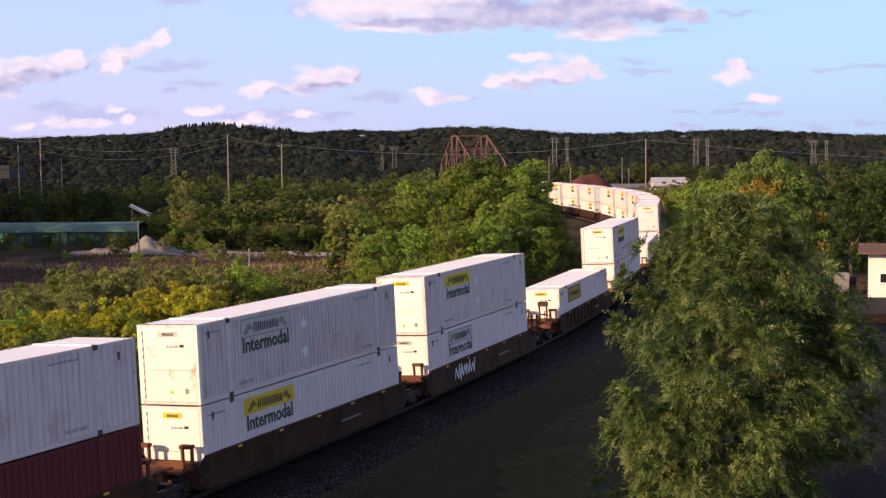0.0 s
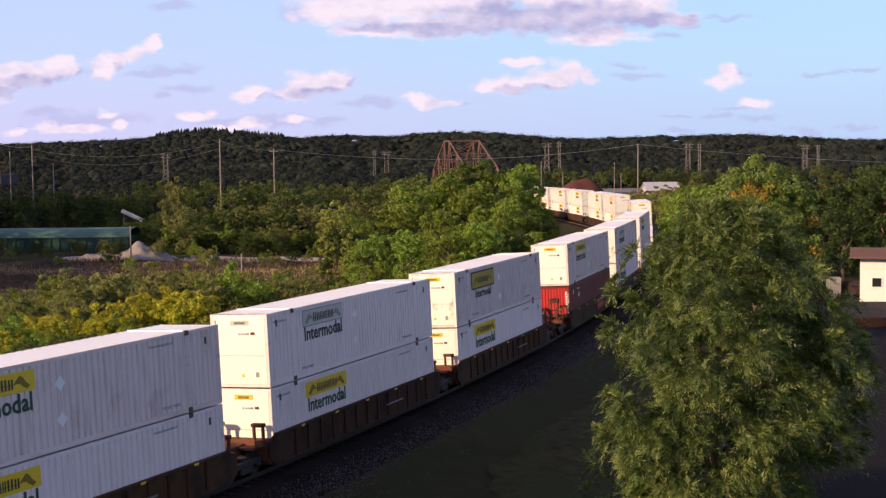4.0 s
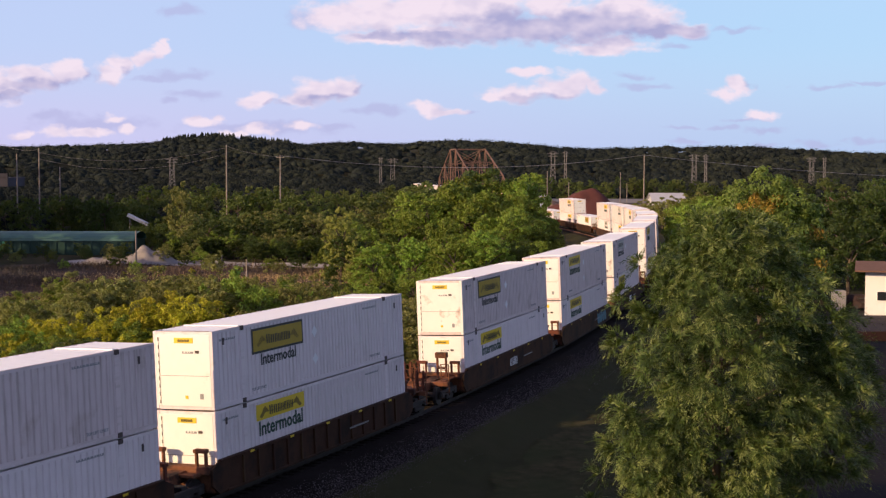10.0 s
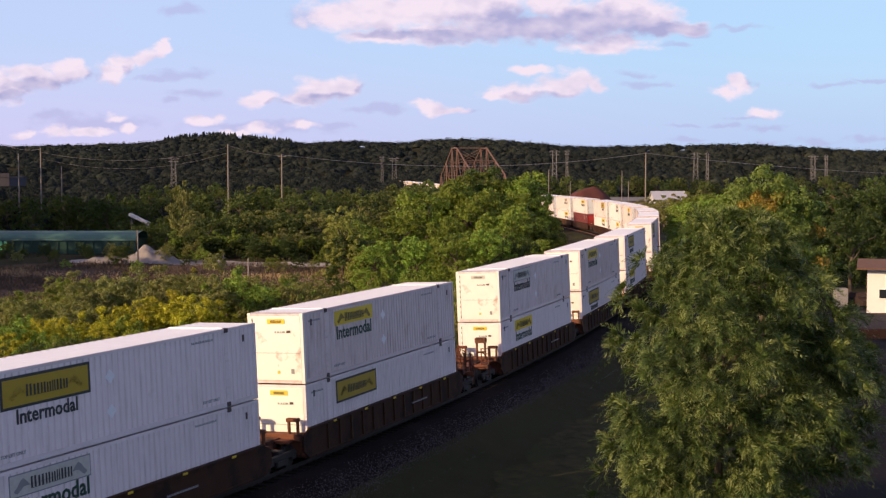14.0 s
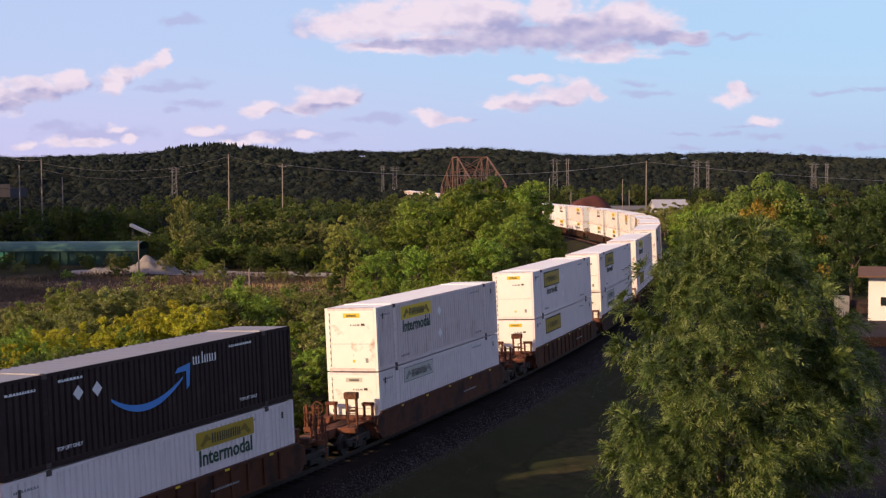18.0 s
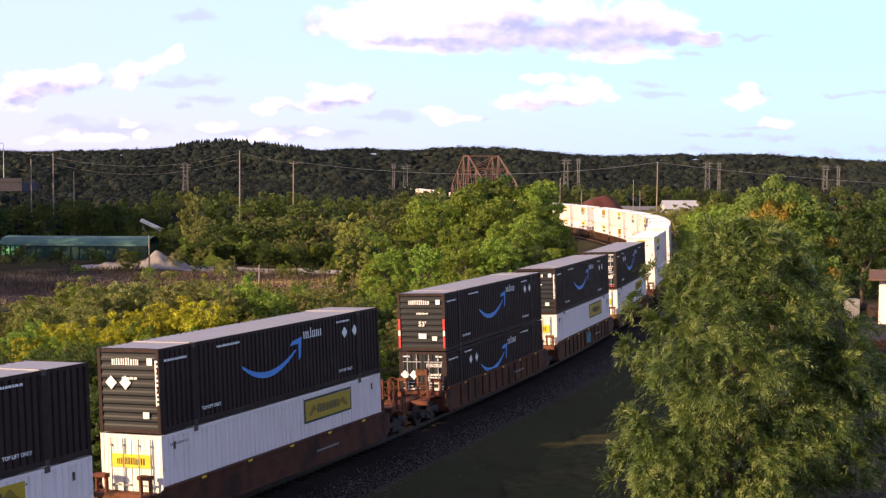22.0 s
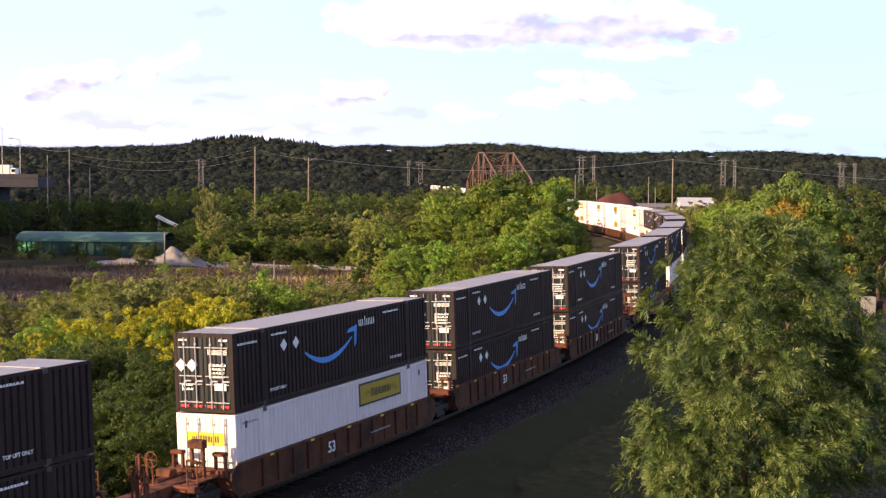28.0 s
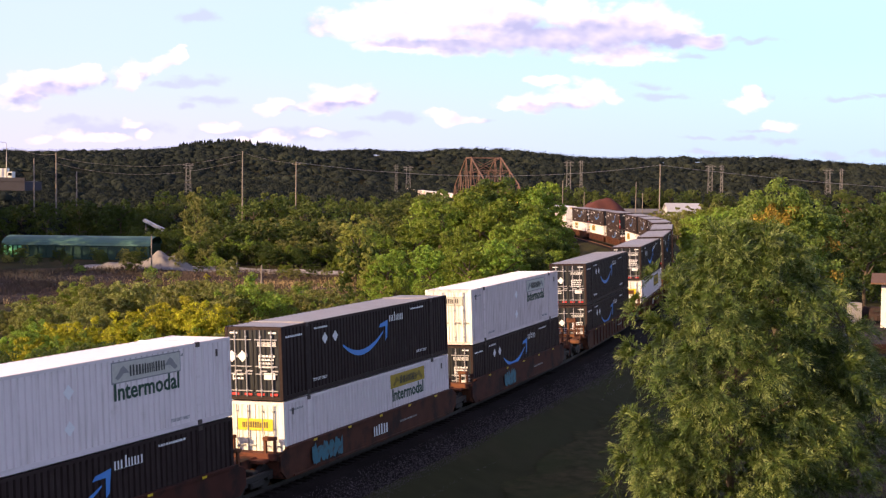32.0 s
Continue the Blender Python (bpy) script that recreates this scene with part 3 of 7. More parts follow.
RISE = ((-700, 0.0), (60, 0.0), (140, 0.169), (220, -0.41), (300, -0.877), (1300, -0.877))
BANK = radians(2.512)
LINE_STEP = 2.0
LINE_S = np.arange(-700, 1300 + LINE_STEP, LINE_STEP)


def lay_line():
    k = np.interp(LINE_S, [c[0] for c in CURVE], [c[1] for c in CURVE]) * 1e-3
    head = -np.concatenate([[0], np.cumsum((k[1:] + k[:-1]) / 2 * LINE_STEP)])
    zero = int(700 / LINE_STEP)
    head = head - head[zero] + radians(26.237)
    mid = (head[1:] + head[:-1]) / 2
    x = np.concatenate([[0], np.cumsum(np.sin(mid) * LINE_STEP)])
    y = np.concatenate([[0], np.cumsum(np.cos(mid) * LINE_STEP)])
    return x - x[zero] - 14.832, y - y[zero] + 36.813, head


LINE_X, LINE_Y, LINE_H = lay_line()
LINE_Z = np.interp(LINE_S, [c[0] for c in RISE], [c[1] for c in RISE])


def on_line(s):
    return Vector((np.interp(s, LINE_S, LINE_X), np.interp(s, LINE_S, LINE_Y), np.interp(s, LINE_S, LINE_Z)))


def rail_pose(s0, s1):
    """The pose of a vehicle that stands on the line from s0 to s1: y forward, x to its right, the middle at the origin."""
    a, b = on_line(s0), on_line(s1)
    d = b - a
    turn = Matrix.Rotation(-math.atan2(d.x, d.y), 4, "Z") @ Matrix.Rotation(math.atan2(d.z, d.xy.length), 4, "X")
    return Matrix.Translation((a + b) / 2) @ turn @ Matrix.Rotation(-BANK, 4, "Y")


def line_gap(x, y):
    """How far each point lies from the line, to its right or left, and the line's height there."""
    sel = slice(0, int((700 + 540) / LINE_STEP), 3)
    lx, ly, lz = LINE_X[sel], LINE_Y[sel], LINE_Z[sel]
    best = np.full(x.shape, 1e9)
    z = np.zeros(x.shape)
    for px, py, pz in zip(lx, ly, lz):
        d = np.hypot(x - px, y - py)
        near = d < best
        best = np.where(near, d, best)
        z = np.where(near, pz, z)
    return best, z


def line_side(x, y):
    """As line_gap, but square to the line, for the shape of the bank."""
    sel = slice(int(640 / LINE_STEP), int((700 + 540) / LINE_STEP), 3)
    best, z, square = np.full(x.shape, 1e9), np.zeros(x.shape), np.full(x.shape, 1e9)
    for px, py, pz, h in zip(LINE_X[sel], LINE_Y[sel], LINE_Z[sel], LINE_H[sel]):
        dx, dy = x - px, y - py
        d = np.hypot(dx, dy)
        near = d < best
        best, z = np.where(near, d, best), np.where(near, pz, z)
        square = np.where(near, np.where(d < 12, np.abs(dx * math.cos(h) - dy * math.sin(h)), d), square)
    return square, z


BASE = -1.7


def step(x, a, b):
    t = np.clip((x - a) / (b - a), 0, 1)
    return t * t * (3 - 2 * t)


# crest of the wooded hills: bearing, height
SKYLINE = ((-0.60, 20), (-0.33, 27.5), (-0.22, 29), (-0.205, 31.0), (-0.165, 36.5), (-0.128, 33.5), (-0.095, 31.5), (-0.07, 33.5), (-0.035, 30.0), (0.0, 33), (0.03, 33.5), (0.07, 30.5), (0.11, 28), (0.175, 28), (0.24, 27), (0.33, 23), (0.6, 18))


def land(x, y):
    """The height of the ground."""
    d, z = line_side(x, y)
    base = BASE + 0.18 * np.sin(x * 0.13 + 1.0) * np.sin(y * 0.11) + 0.1 * np.sin(x * 0.41) * np.sin(y * 0.37 + 2)
    r = np.hypot(x, y)
    az = np.arctan2(x, np.maximum(y, 1))
    crest = np.interp(az, [c[0] for c in SKYLINE], [c[1] for c in SKYLINE])
    hill = crest * step(r, 480, 1350) * (1 - 0.6 * step(r, 1500, 2600)) + 1.5 * np.sin(az * 31 + r * 0.006) * step(r, 500, 900)
    base = base + np.where(y > 0, hill, hill * 0.6)
    bank = z - 0.62
    f = 1 - step(d, 2.6, 6.6)
    return base * (1 - f) + np.minimum(bank, 5) * f


def graded(lo, hi, parts):
    out = [np.linspace(a, b, n, endpoint=False) for a, b, n in parts]
    return np.concatenate(out + [[hi]])


xs = graded(-4500, 4500, [(-4500, -1500, 10), (-1500, -400, 30), (-400, -120, 36), (-120, -34, 43), (-34, 40, 110), (40, 90, 25), (90, 400, 40), (400, 1500, 30), (1500, 4500, 10)])
ys = graded(-3000, 4600, [(-3000, -400, 10), (-400, 10, 24), (10, 30, 10), (30, 110, 120), (110, 330, 110), (330, 700, 50), (700, 1600, 50), (1600, 4600, 10)])
tagged(new("ground", grid_mesh("ground", xs, ys, land, LAND)), "rough green and tawny ground of weeds and grass", "ground", kind="structure")


def height_at(x, y):
    return float(land(np.array([float(x)]), np.array([float(y)]))[0])


def ribbon(name, mat, s0, s1, profile, label, category, kind="structure", every=2.0):
    """A strip that follows the line with a cross profile of (offset to the right, height)."""
    bm = bmesh.new()
    last = None
    for s in np.arange(s0, s1 + 0.01, every):
        m = rail_pose(s - 1, s + 1)
        row = [bm.verts.new(m @ Vector((o, 0, h))) for o, h in profile]
        if last:
            for i in range(len(row) - 1):
                bm.faces.new((last[i], last[i + 1], row[i + 1], row[i]))
        last = row
    bmesh.ops.recalc_face_normals(bm, faces=bm.faces)
    return tagged(part(name, bm, mat), label, category, kind=kind)


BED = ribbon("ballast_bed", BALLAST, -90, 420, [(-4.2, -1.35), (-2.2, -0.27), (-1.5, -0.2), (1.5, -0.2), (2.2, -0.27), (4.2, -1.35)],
       "crushed-stone ballast bed under the track, coloured dark for shade", "track bed")
# strips in the sunlit ballast colour, laid only along the far curve
ribbon("earth_shoulder", SUNLIT_BALLAST, 190, 330, [(-6.2, -1.62), (-3.6, -0.98), (-1.9, -0.18)], "ballast shoulder beside the track, coloured red-brown as if sunlit", "track bed")
ribbon("earth_shoulder", SUNLIT_BALLAST, 190, 330, [(1.9, -0.18), (3.6, -0.98), (6.2, -1.62)], "ballast shoulder beside the track, coloured red-brown as if sunlit", "track bed")
for side in (-1, 1):
    c = side * 0.753
    ribbon("rail", RAIL_STEEL, -90, 420, [(c - 0.07, -0.17), (c - 0.02, -0.14), (c - 0.035, -0.04), (c - 0.035, 0.0), (c + 0.035, 0.0), (c + 0.035, -0.04), (c + 0.02, -0.14), (c + 0.07, -0.17)],
           "brown steel rail with a bright worn head", "rail")


def ties():
    """Wooden cross ties whose ends show beside the rails."""
    bm = bmesh.new()
    box(bm, -1.32, 1.32, -0.115, 0.115, -0.34, -0.155, bevel=0.012)
    me = bpy.data.meshes.new("tie")
    bm.to_mesh(me)
    bm.free()
    me.materials.append(TIE_WOOD)
    for k in range(118):
        s = -14 + k * 0.56
        piece("tie", me, BED, rail_pose(s - 1, s + 1))


ties()


def scatter_quads(rng, at, size, aspect=1.0, facing=None, loose=0.55):
    """Loose diamond-shaped leaves round the points, turned at random or loosely facing outwards."""
    n = len(at)
    a = rng.normal(size=(n, 3))
    if facing is not None:
        out = facing + rng.normal(size=(n, 3)) * loose
        a = np.cross(out, a)
    a /= np.linalg.norm(a, axis=1, keepdims=True)
    b = np.cross(a, out if facing is not None else rng.normal(size=(n, 3)))
    b /= np.linalg.norm(b, axis=1, keepdims=True)
    size = np.broadcast_to(size, (n,))[:, None]
    a, b = a * size, b * size * aspect
    return np.stack([at - a, at - b * 0.8, at + a, at + b * 0.8], 1)


def stones():
    """Paler loose stones along the shoulder of the bed."""
    rng = np.random.default_rng(5)
    at, offs = [], []
    for _ in range(40000):
        s = rng.uniform(-20, 70)
        o = rng.normal(3.2, 0.42) if rng.random() < 0.8 else rng.uniform(2.2, 5.0)
        m = rail_pose(s - 1, s + 1)
        at.append(m @ Vector((o, 0, 0)))
        offs.append(o)
    at = np.array([tuple(v) for v in at])
    at[:, 2] += np.interp(np.array(offs), [2.2, 4.6, 6.6], [-0.25, -1.4, -1.6])
    tagged(new("ballast_stones", quads_mesh("ballast_stones", scatter_quads(rng, at, rng.uniform(0.012, 0.032, len(at))), STONE)),
           "pale loose ballast stones strewn along the track shoulder", "stones", kind="stuff")


stones()


def patch(name, mat, outline, lift, label, category, cell=1.5):
    """A piece of ground cover that lies on the land inside an outline, with a ragged edge."""
    rng = np.random.default_rng(len(outline) * 7 + int(lift * 100))
    px, py = [p[0] for p in outline], [p[1] for p in outline]
    gx = np.arange(min(px), max(px) + cell, cell)
    gy = np.arange(min(py), max(py) + cell, cell)
    X, Y = np.meshgrid(gx, gy)
    cx, cy = X[:-1, :-1] + cell / 2, Y[:-1, :-1] + cell / 2
    stray = 0.35 * np.sin(cx * 1.3 + cy * 0.7) + 0.25 * np.sin(cx * 0.6 - cy * 1.9) + rng.normal(size=cx.shape) * 0.1
    cx, cy = cx + stray, cy + stray * 0.5
    hit = np.zeros(cx.shape, bool)
    for (x0, y0), (x1, y1) in zip(outline, outline[1:] + outline[:1]):
        if y0 != y1:
            hit ^= ((y0 > cy) != (y1 > cy)) & (cx < (x1 - x0) * (cy - y0) / (y1 - y0) + x0)
    Z = land(X, Y) + lift
    jj, ii = np.nonzero(hit)
    at = np.stack([X, Y, Z], -1).reshape(-1, 3)
    nx = len(gx)
    corner = jj * nx + ii
    faces = np.stack([corner, corner + 1, corner + nx + 1, corner + nx], -1)
    used, faces = np.unique(faces, return_inverse=True)
    me = bpy.data.meshes.new(name)
    me.from_pydata(at[used].tolist(), [], faces.reshape(-1, 4).tolist())
    me.polygons.foreach_set("use_smooth", np.ones(len(me.polygons), dtype=bool))
    me.materials.append(mat)
    return tagged(new(name, me), label, category, kind="structure")


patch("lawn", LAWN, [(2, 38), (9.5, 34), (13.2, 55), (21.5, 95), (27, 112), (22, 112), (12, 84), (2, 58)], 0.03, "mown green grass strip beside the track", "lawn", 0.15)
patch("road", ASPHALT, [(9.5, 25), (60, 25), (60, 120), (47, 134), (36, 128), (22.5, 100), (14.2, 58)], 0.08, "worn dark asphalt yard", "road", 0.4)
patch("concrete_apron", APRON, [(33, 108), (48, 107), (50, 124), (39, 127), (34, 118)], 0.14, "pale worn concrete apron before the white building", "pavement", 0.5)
patch("weed_field", DRY, [(-85, 138), (-9, 138), (-6, 152), (-14, 186), (-85, 186)], 0.12, "dry russet weed field", "field", 0.8)
patch("gravel_lane", GRAVEL, [(-52, 185), (-18, 183), (-12, 187), (-20, 192), (-54, 195)], 0.16, "pale gravel lane and yard", "lane", 0.4)

# ---- plants ----
def crown_mesh(seed, lobes, puffs, leaves, leaf, mat, mats=None, second=None, loose=0.55):
    """A crown in three steps: lobes, rounded puffs on each lobe, and leaves over the outer side of each puff.
    second tells by a puff's place whether it takes the other material."""
    rng = np.random.default_rng(seed)
    lobes = np.repeat(np.array(lobes, float), puffs, 0)
    n = len(lobes)
    d = rng.normal(size=(n, 3)) + np.array([0, 0, 0.25])
    d /= np.linalg.norm(d, axis=1, keepdims=True)
    mid = lobes[:, :3] + d * lobes[:, 3:] * rng.uniform(0.55, 0.95, (n, 1))
    rad = lobes[:, 3:].mean(1) * rng.uniform(0.2, 0.42, n)
    q = np.repeat(d * 0.5 + np.array([0, 0, 0.2]), leaves, 0) + rng.normal(size=(n * leaves, 3)) * 0.75
    q /= np.linalg.norm(q, axis=1, keepdims=True)
    at = np.repeat(mid, leaves, 0) + q * np.repeat(rad, leaves)[:, None] * np.array([1.05, 1.05, 0.85]) * rng.uniform(0.5, 1.12, (n * leaves, 1))
    quads = scatter_quads(rng, at, leaf * rng.uniform(0.6, 1.3, len(at)), 0.6, q, loose)
    index = np.repeat(second(mid, rng), leaves).astype(int) if second else None
    return quads_mesh("crown", quads, mat, mats, index)


def trunk_mesh(height, radius, limbs, seed, name="trunk"):
    rng = random.Random(seed)
    bm = bmesh.new()
    last = Vector((0, 0, -0.3))
    r = radius
    for k in range(1, 5):
        nxt = Vector((rng.uniform(-0.15, 0.15) * k, rng.uniform(-0.15, 0.15) * k, height * k / 4))
        rod(bm, last, nxt, r, r * 0.75, 8)
        last, r = nxt, r * 0.75
    for k in range(limbs):
        z = height * rng.uniform(0.35, 0.9)
        a = k * 2.4 + rng.uniform(-0.3, 0.3)
        out = height * rng.uniform(0.25, 0.45)
        mid = Vector((math.cos(a) * out * 0.5, math.sin(a) * out * 0.5, z + out * 0.45))
        end = Vector((math.cos(a) * out, math.sin(a) * out, z + out * 0.7))
        rod(bm, (0, 0, z), mid, radius * 0.4, radius * 0.26, 6)
        rod(bm, mid, end, radius * 0.26, radius * 0.08, 6)
    me = bpy.data.meshes.new(name)
    bm.to_mesh(me)
    bm.free()
    me.materials.append(BARK)
    return me


def plant(name, crown, trunk, x, y, size, turn, label, category, group="", tall=1.0):
    """A tree or shrub of trunk and crown on the ground at (x, y)."""
    ob = thing(name, Matrix.Translation((x, y, height_at(x, y) - 0.05)) @ Matrix.Rotation(radians(turn), 4, "Z") @ Matrix.Diagonal((size, size, size * tall, 1)), label, category, group)
    piece("trunk", trunk, ob)
    piece("crown", crown, ob)
    return ob


def lobes_round(seed, width, base, top, count):
    """Lobes of a broad uneven crown of the given width between two heights."""
    rng = random.Random(seed)
    out = [(0, 0, base + (top - base) * 0.45, width * 0.27, width * 0.27, (top - base) * 0.36)]
    for k in range(count):
        a = k * 2.399 + rng.uniform(-0.4, 0.4)
        f = (k + 0.5) / count
        z = base + (top - base) * (0.14 + 0.74 * f) + rng.uniform(-0.3, 0.3)
        reach = width * 0.5 * (1 - 0.8 * max(0, f - 0.35)) * rng.uniform(0.55, 0.85)
        r = width * rng.uniform(0.11, 0.21)
        out.append((math.cos(a) * reach, math.sin(a) * reach, z, r, r, r * rng.uniform(0.65, 0.95)))
    return out


def near_tree():
    """The feathery tree beside the yard: boughs of puffs, each a burst of drooping sprays with leaflets on both sides."""
    rng = np.random.default_rng(11)
    ob = thing("feathery_tree", Matrix.Translation((10.3, 49.0, height_at(10.3, 49.0) - 0.05)),
               "large feathery green tree with drooping leaf sprays", "tree")
    piece("trunk", trunk_mesh(8.6, 0.24, 7, 4), ob)
    # how far the crown reaches to either side at each height
    tall = (0.3, 1.5, 2.7, 4.0, 5.0, 6.5, 7.5, 9.4, 10.8, 11.6, 12.2, 12.8)
    to_left = (-4.6, -5.1, -5.2, -4.8, -5.0, -4.6, -5.0, -4.3, -3.4, -2.4, -1.2, -0.2)
    to_right = (2.8, 3.4, 4.2, 5.0, 5.8, 6.2, 5.9, 4.9, 4.0, 3.3, 2.5, 1.6)
    n = 1060
    z = rng.uniform(0.3, 12.2, n)
    a = rng.uniform(0, 2 * math.pi, n)
    ring = rng.uniform(0.3, 0.93, n)
    lo, hi = np.interp(z, tall, to_left), np.interp(z, tall, to_right)
    mid = np.stack([(lo + hi) / 2 + (hi - lo) / 2 * np.cos(a) * ring, (hi - lo) * 0.46 * np.sin(a) * ring, z], -1)
    gaps = np.sin(mid[:, 0] * 1.9 + 0.6) * np.sin(mid[:, 2] * 1.6 + 2.1) + 0.5 * np.sin(mid[:, 0] * 3.7 + mid[:, 2] * 2.9)
    mid = mid[(gaps > -0.12) | (ring < 0.55)]
    # the side away from the light is full and deep
    extra = 150
    mid = np.concatenate([mid, np.stack([rng.uniform(2.6, 5.6, extra), rng.uniform(-0.5, 3.2, extra), rng.uniform(2.2, 8.4, extra)], -1)])
    n = len(mid)
    rad = rng.uniform(0.42, 0.85, n)
    out = mid - np.array([0.2, 0, 0]) * 1.0 - np.stack([np.zeros(n), np.zeros(n), mid[:, 2] * 0.92], -1)
    out /= np.linalg.norm(out, axis=1, keepdims=True)
    per, leaves = 26, 13
    k = n * per
    d = np.repeat(out, per, 0) * 0.75 + rng.normal(size=(k, 3)) * 0.62 + np.array([0.10, -0.05, 0.30])
    d /= np.linalg.norm(d, axis=1, keepdims=True)
    length = np.repeat(rad, per) * rng.uniform(0.6, 1.15, k) * np.where(rng.random(k) < 0.12, 1.75, 1.0)
    root = np.repeat(mid, per, 0) + d * np.repeat(rad, per)[:, None] * 0.12
    t = np.linspace(0.1, 1, leaves)[None, :, None]
    fall = np.array([0.16, 0, -0.55]) * rng.uniform(0.4, 1.3, (k, 1))
    L = length[:, None, None]
    along = root[:, None] + d[:, None] * t * L + fall[:, None] * t ** 2 * L
    tan = d[:, None] + fall[:, None] * 2 * t
    tan = tan / np.linalg.norm(tan, axis=2, keepdims=True)
    face = np.repeat(out, per, 0) * 0.6 + np.array([0, 0, 0.7]) + rng.normal(size=(k, 3)) * 0.35
    side = np.cross(tan, face[:, None])
    side /= np.linalg.norm(side, axis=2, keepdims=True)
    side = side * np.where(np.arange(leaves) % 2 == 0, 1.0, -1.0)[None, :, None]
    lead = side * 0.5 + tan * 0.85 + rng.normal(size=tan.shape) * 0.12
    wide = tan - lead * 0.5 + rng.normal(size=tan.shape) * 0.15
    size = rng.uniform(0.7, 1.25, (k, leaves, 1)) * (1.15 - 0.6 * t)
    a, b = lead * 0.118 * size, wide * 0.039 * size
    q = np.stack([along, along + a - b, along + 2 * a, along + a + b], 2).reshape(-1, 4, 3)
    # lit and shaded clumps put into the colour: puffs mostly pale or mostly dark
    tone = np.repeat(rng.uniform(-0.30, 0.30, n), per) + rng.random(k)
    shade = np.repeat(np.searchsorted((0.24, 0.70), tone), leaves)
    piece("crown", quads_mesh("crown", q, LEAF_NEAR, [LEAF_DEEP, LEAF_NEAR, LEAF_TIP], shade), ob)


near_tree()


def maple():
    ob = thing("turning_tree", Matrix.Translation((23.0, 95.0, height_at(23.0, 95.0) - 0.05)), "broad green tree with patches turning orange", "tree")
    piece("trunk", trunk_mesh(8.0, 0.36, 7, 9), ob)
    lobes = [(0.3, 0, 12.3, 1.5, 1.6, 1.7), (-1.7, -0.3, 11.5, 1.6, 1.6, 1.5), (1.6, -0.2, 11.4, 1.5, 1.6, 1.5), (-2.6, -0.2, 9.9, 1.6, 1.7, 1.6), (2.7, 0, 10.1, 1.5, 1.6, 1.5), (0.2, -1.0, 10.6, 1.7, 1.4, 1.5),
             (-0.9, -1.4, 9.2, 1.6, 1.4, 1.3), (1.6, -1.2, 8.9, 1.6, 1.4, 1.4), (3.2, -0.2, 8.4, 1.5, 1.7, 1.5), (-3.2, 0, 8.0, 1.8, 1.9, 1.8), (-1.6, -1.0, 7.2, 1.9, 1.7, 1.6), (0.8, -1.2, 7.2, 1.7, 1.5, 1.5),
             (3.1, -0.4, 6.4, 1.6, 1.7, 1.6), (0, 0.8, 9.0, 2.6, 2.2, 3.0), (-3.2, -0.2, 5.6, 2.2, 2.0, 1.9), (1.0, -0.6, 4.8, 2.4, 2.0, 1.9), (-4.4, 0.3, 6.6, 1.5, 1.6, 1.7)]

    def turning(at, rng):
        hue = np.exp(-((at[:, 0] + 0.5) / 2.2) ** 2 - ((at[:, 2] - 11.2) / 0.9) ** 2) + np.exp(-((at[:, 0] - 3.2) / 1.3) ** 2 - ((at[:, 2] - 9.2) / 0.8) ** 2) + 0.8 * np.exp(-((at[:, 0] - 3.2) / 0.9) ** 2 - ((at[:, 2] - 6.9) / 0.6) ** 2)
        return hue * (at[:, 1] < 0.8) > rng.uniform(0.35, 1.1, len(at))

    piece("crown", crown_mesh(21, lobes, 24, 84, 0.11, LEAF_BRIGHT, [LEAF_BRIGHT, LEAF_TURN], turning), ob)


maple()



def painted_sunny_top(at, rng):
    """Sunlit top put into the colour: yellow leaves on a shrub's upper puffs."""
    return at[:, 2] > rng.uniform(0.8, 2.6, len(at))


TREES = [crown_mesh(31 + k, lobes_round(31 + k, 9.4, 0.2, 11.0, 17), 15, 40, 0.18, m) for k, m in enumerate((LEAF_GREEN, LEAF_DARK, LEAF_GREEN, LEAF_DARK))]
FAR_TREES = [crown_mesh(71 + k, lobes_round(71 + k, 9.4, 0.2, 11.0, 15), 12, 22, 0.26, m) for k, m in enumerate((LEAF_OLIVE, LEAF_DARK, LEAF_VALLEY, LEAF_VALLEY))]
PALE_CROWN = crown_mesh(41, lobes_round(41, 5.6, 0.2, 11.0, 20), 12, 40, 0.13, LEAF_PALE)
BUSHES = [crown_mesh(51 + k, lobes_round(51 + k, 4.4, 0.2, 3.6, 11), 12, 62, 0.072, m, mm, painted_sunny_top if mm else None) for k, (m, mm) in enumerate((
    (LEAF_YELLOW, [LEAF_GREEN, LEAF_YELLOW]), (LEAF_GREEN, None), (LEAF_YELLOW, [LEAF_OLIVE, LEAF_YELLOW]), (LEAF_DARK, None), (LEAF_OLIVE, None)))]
TRUNK = trunk_mesh(7.5, 0.25, 7, 3)
STEM = trunk_mesh(2.2, 0.09, 6, 5)


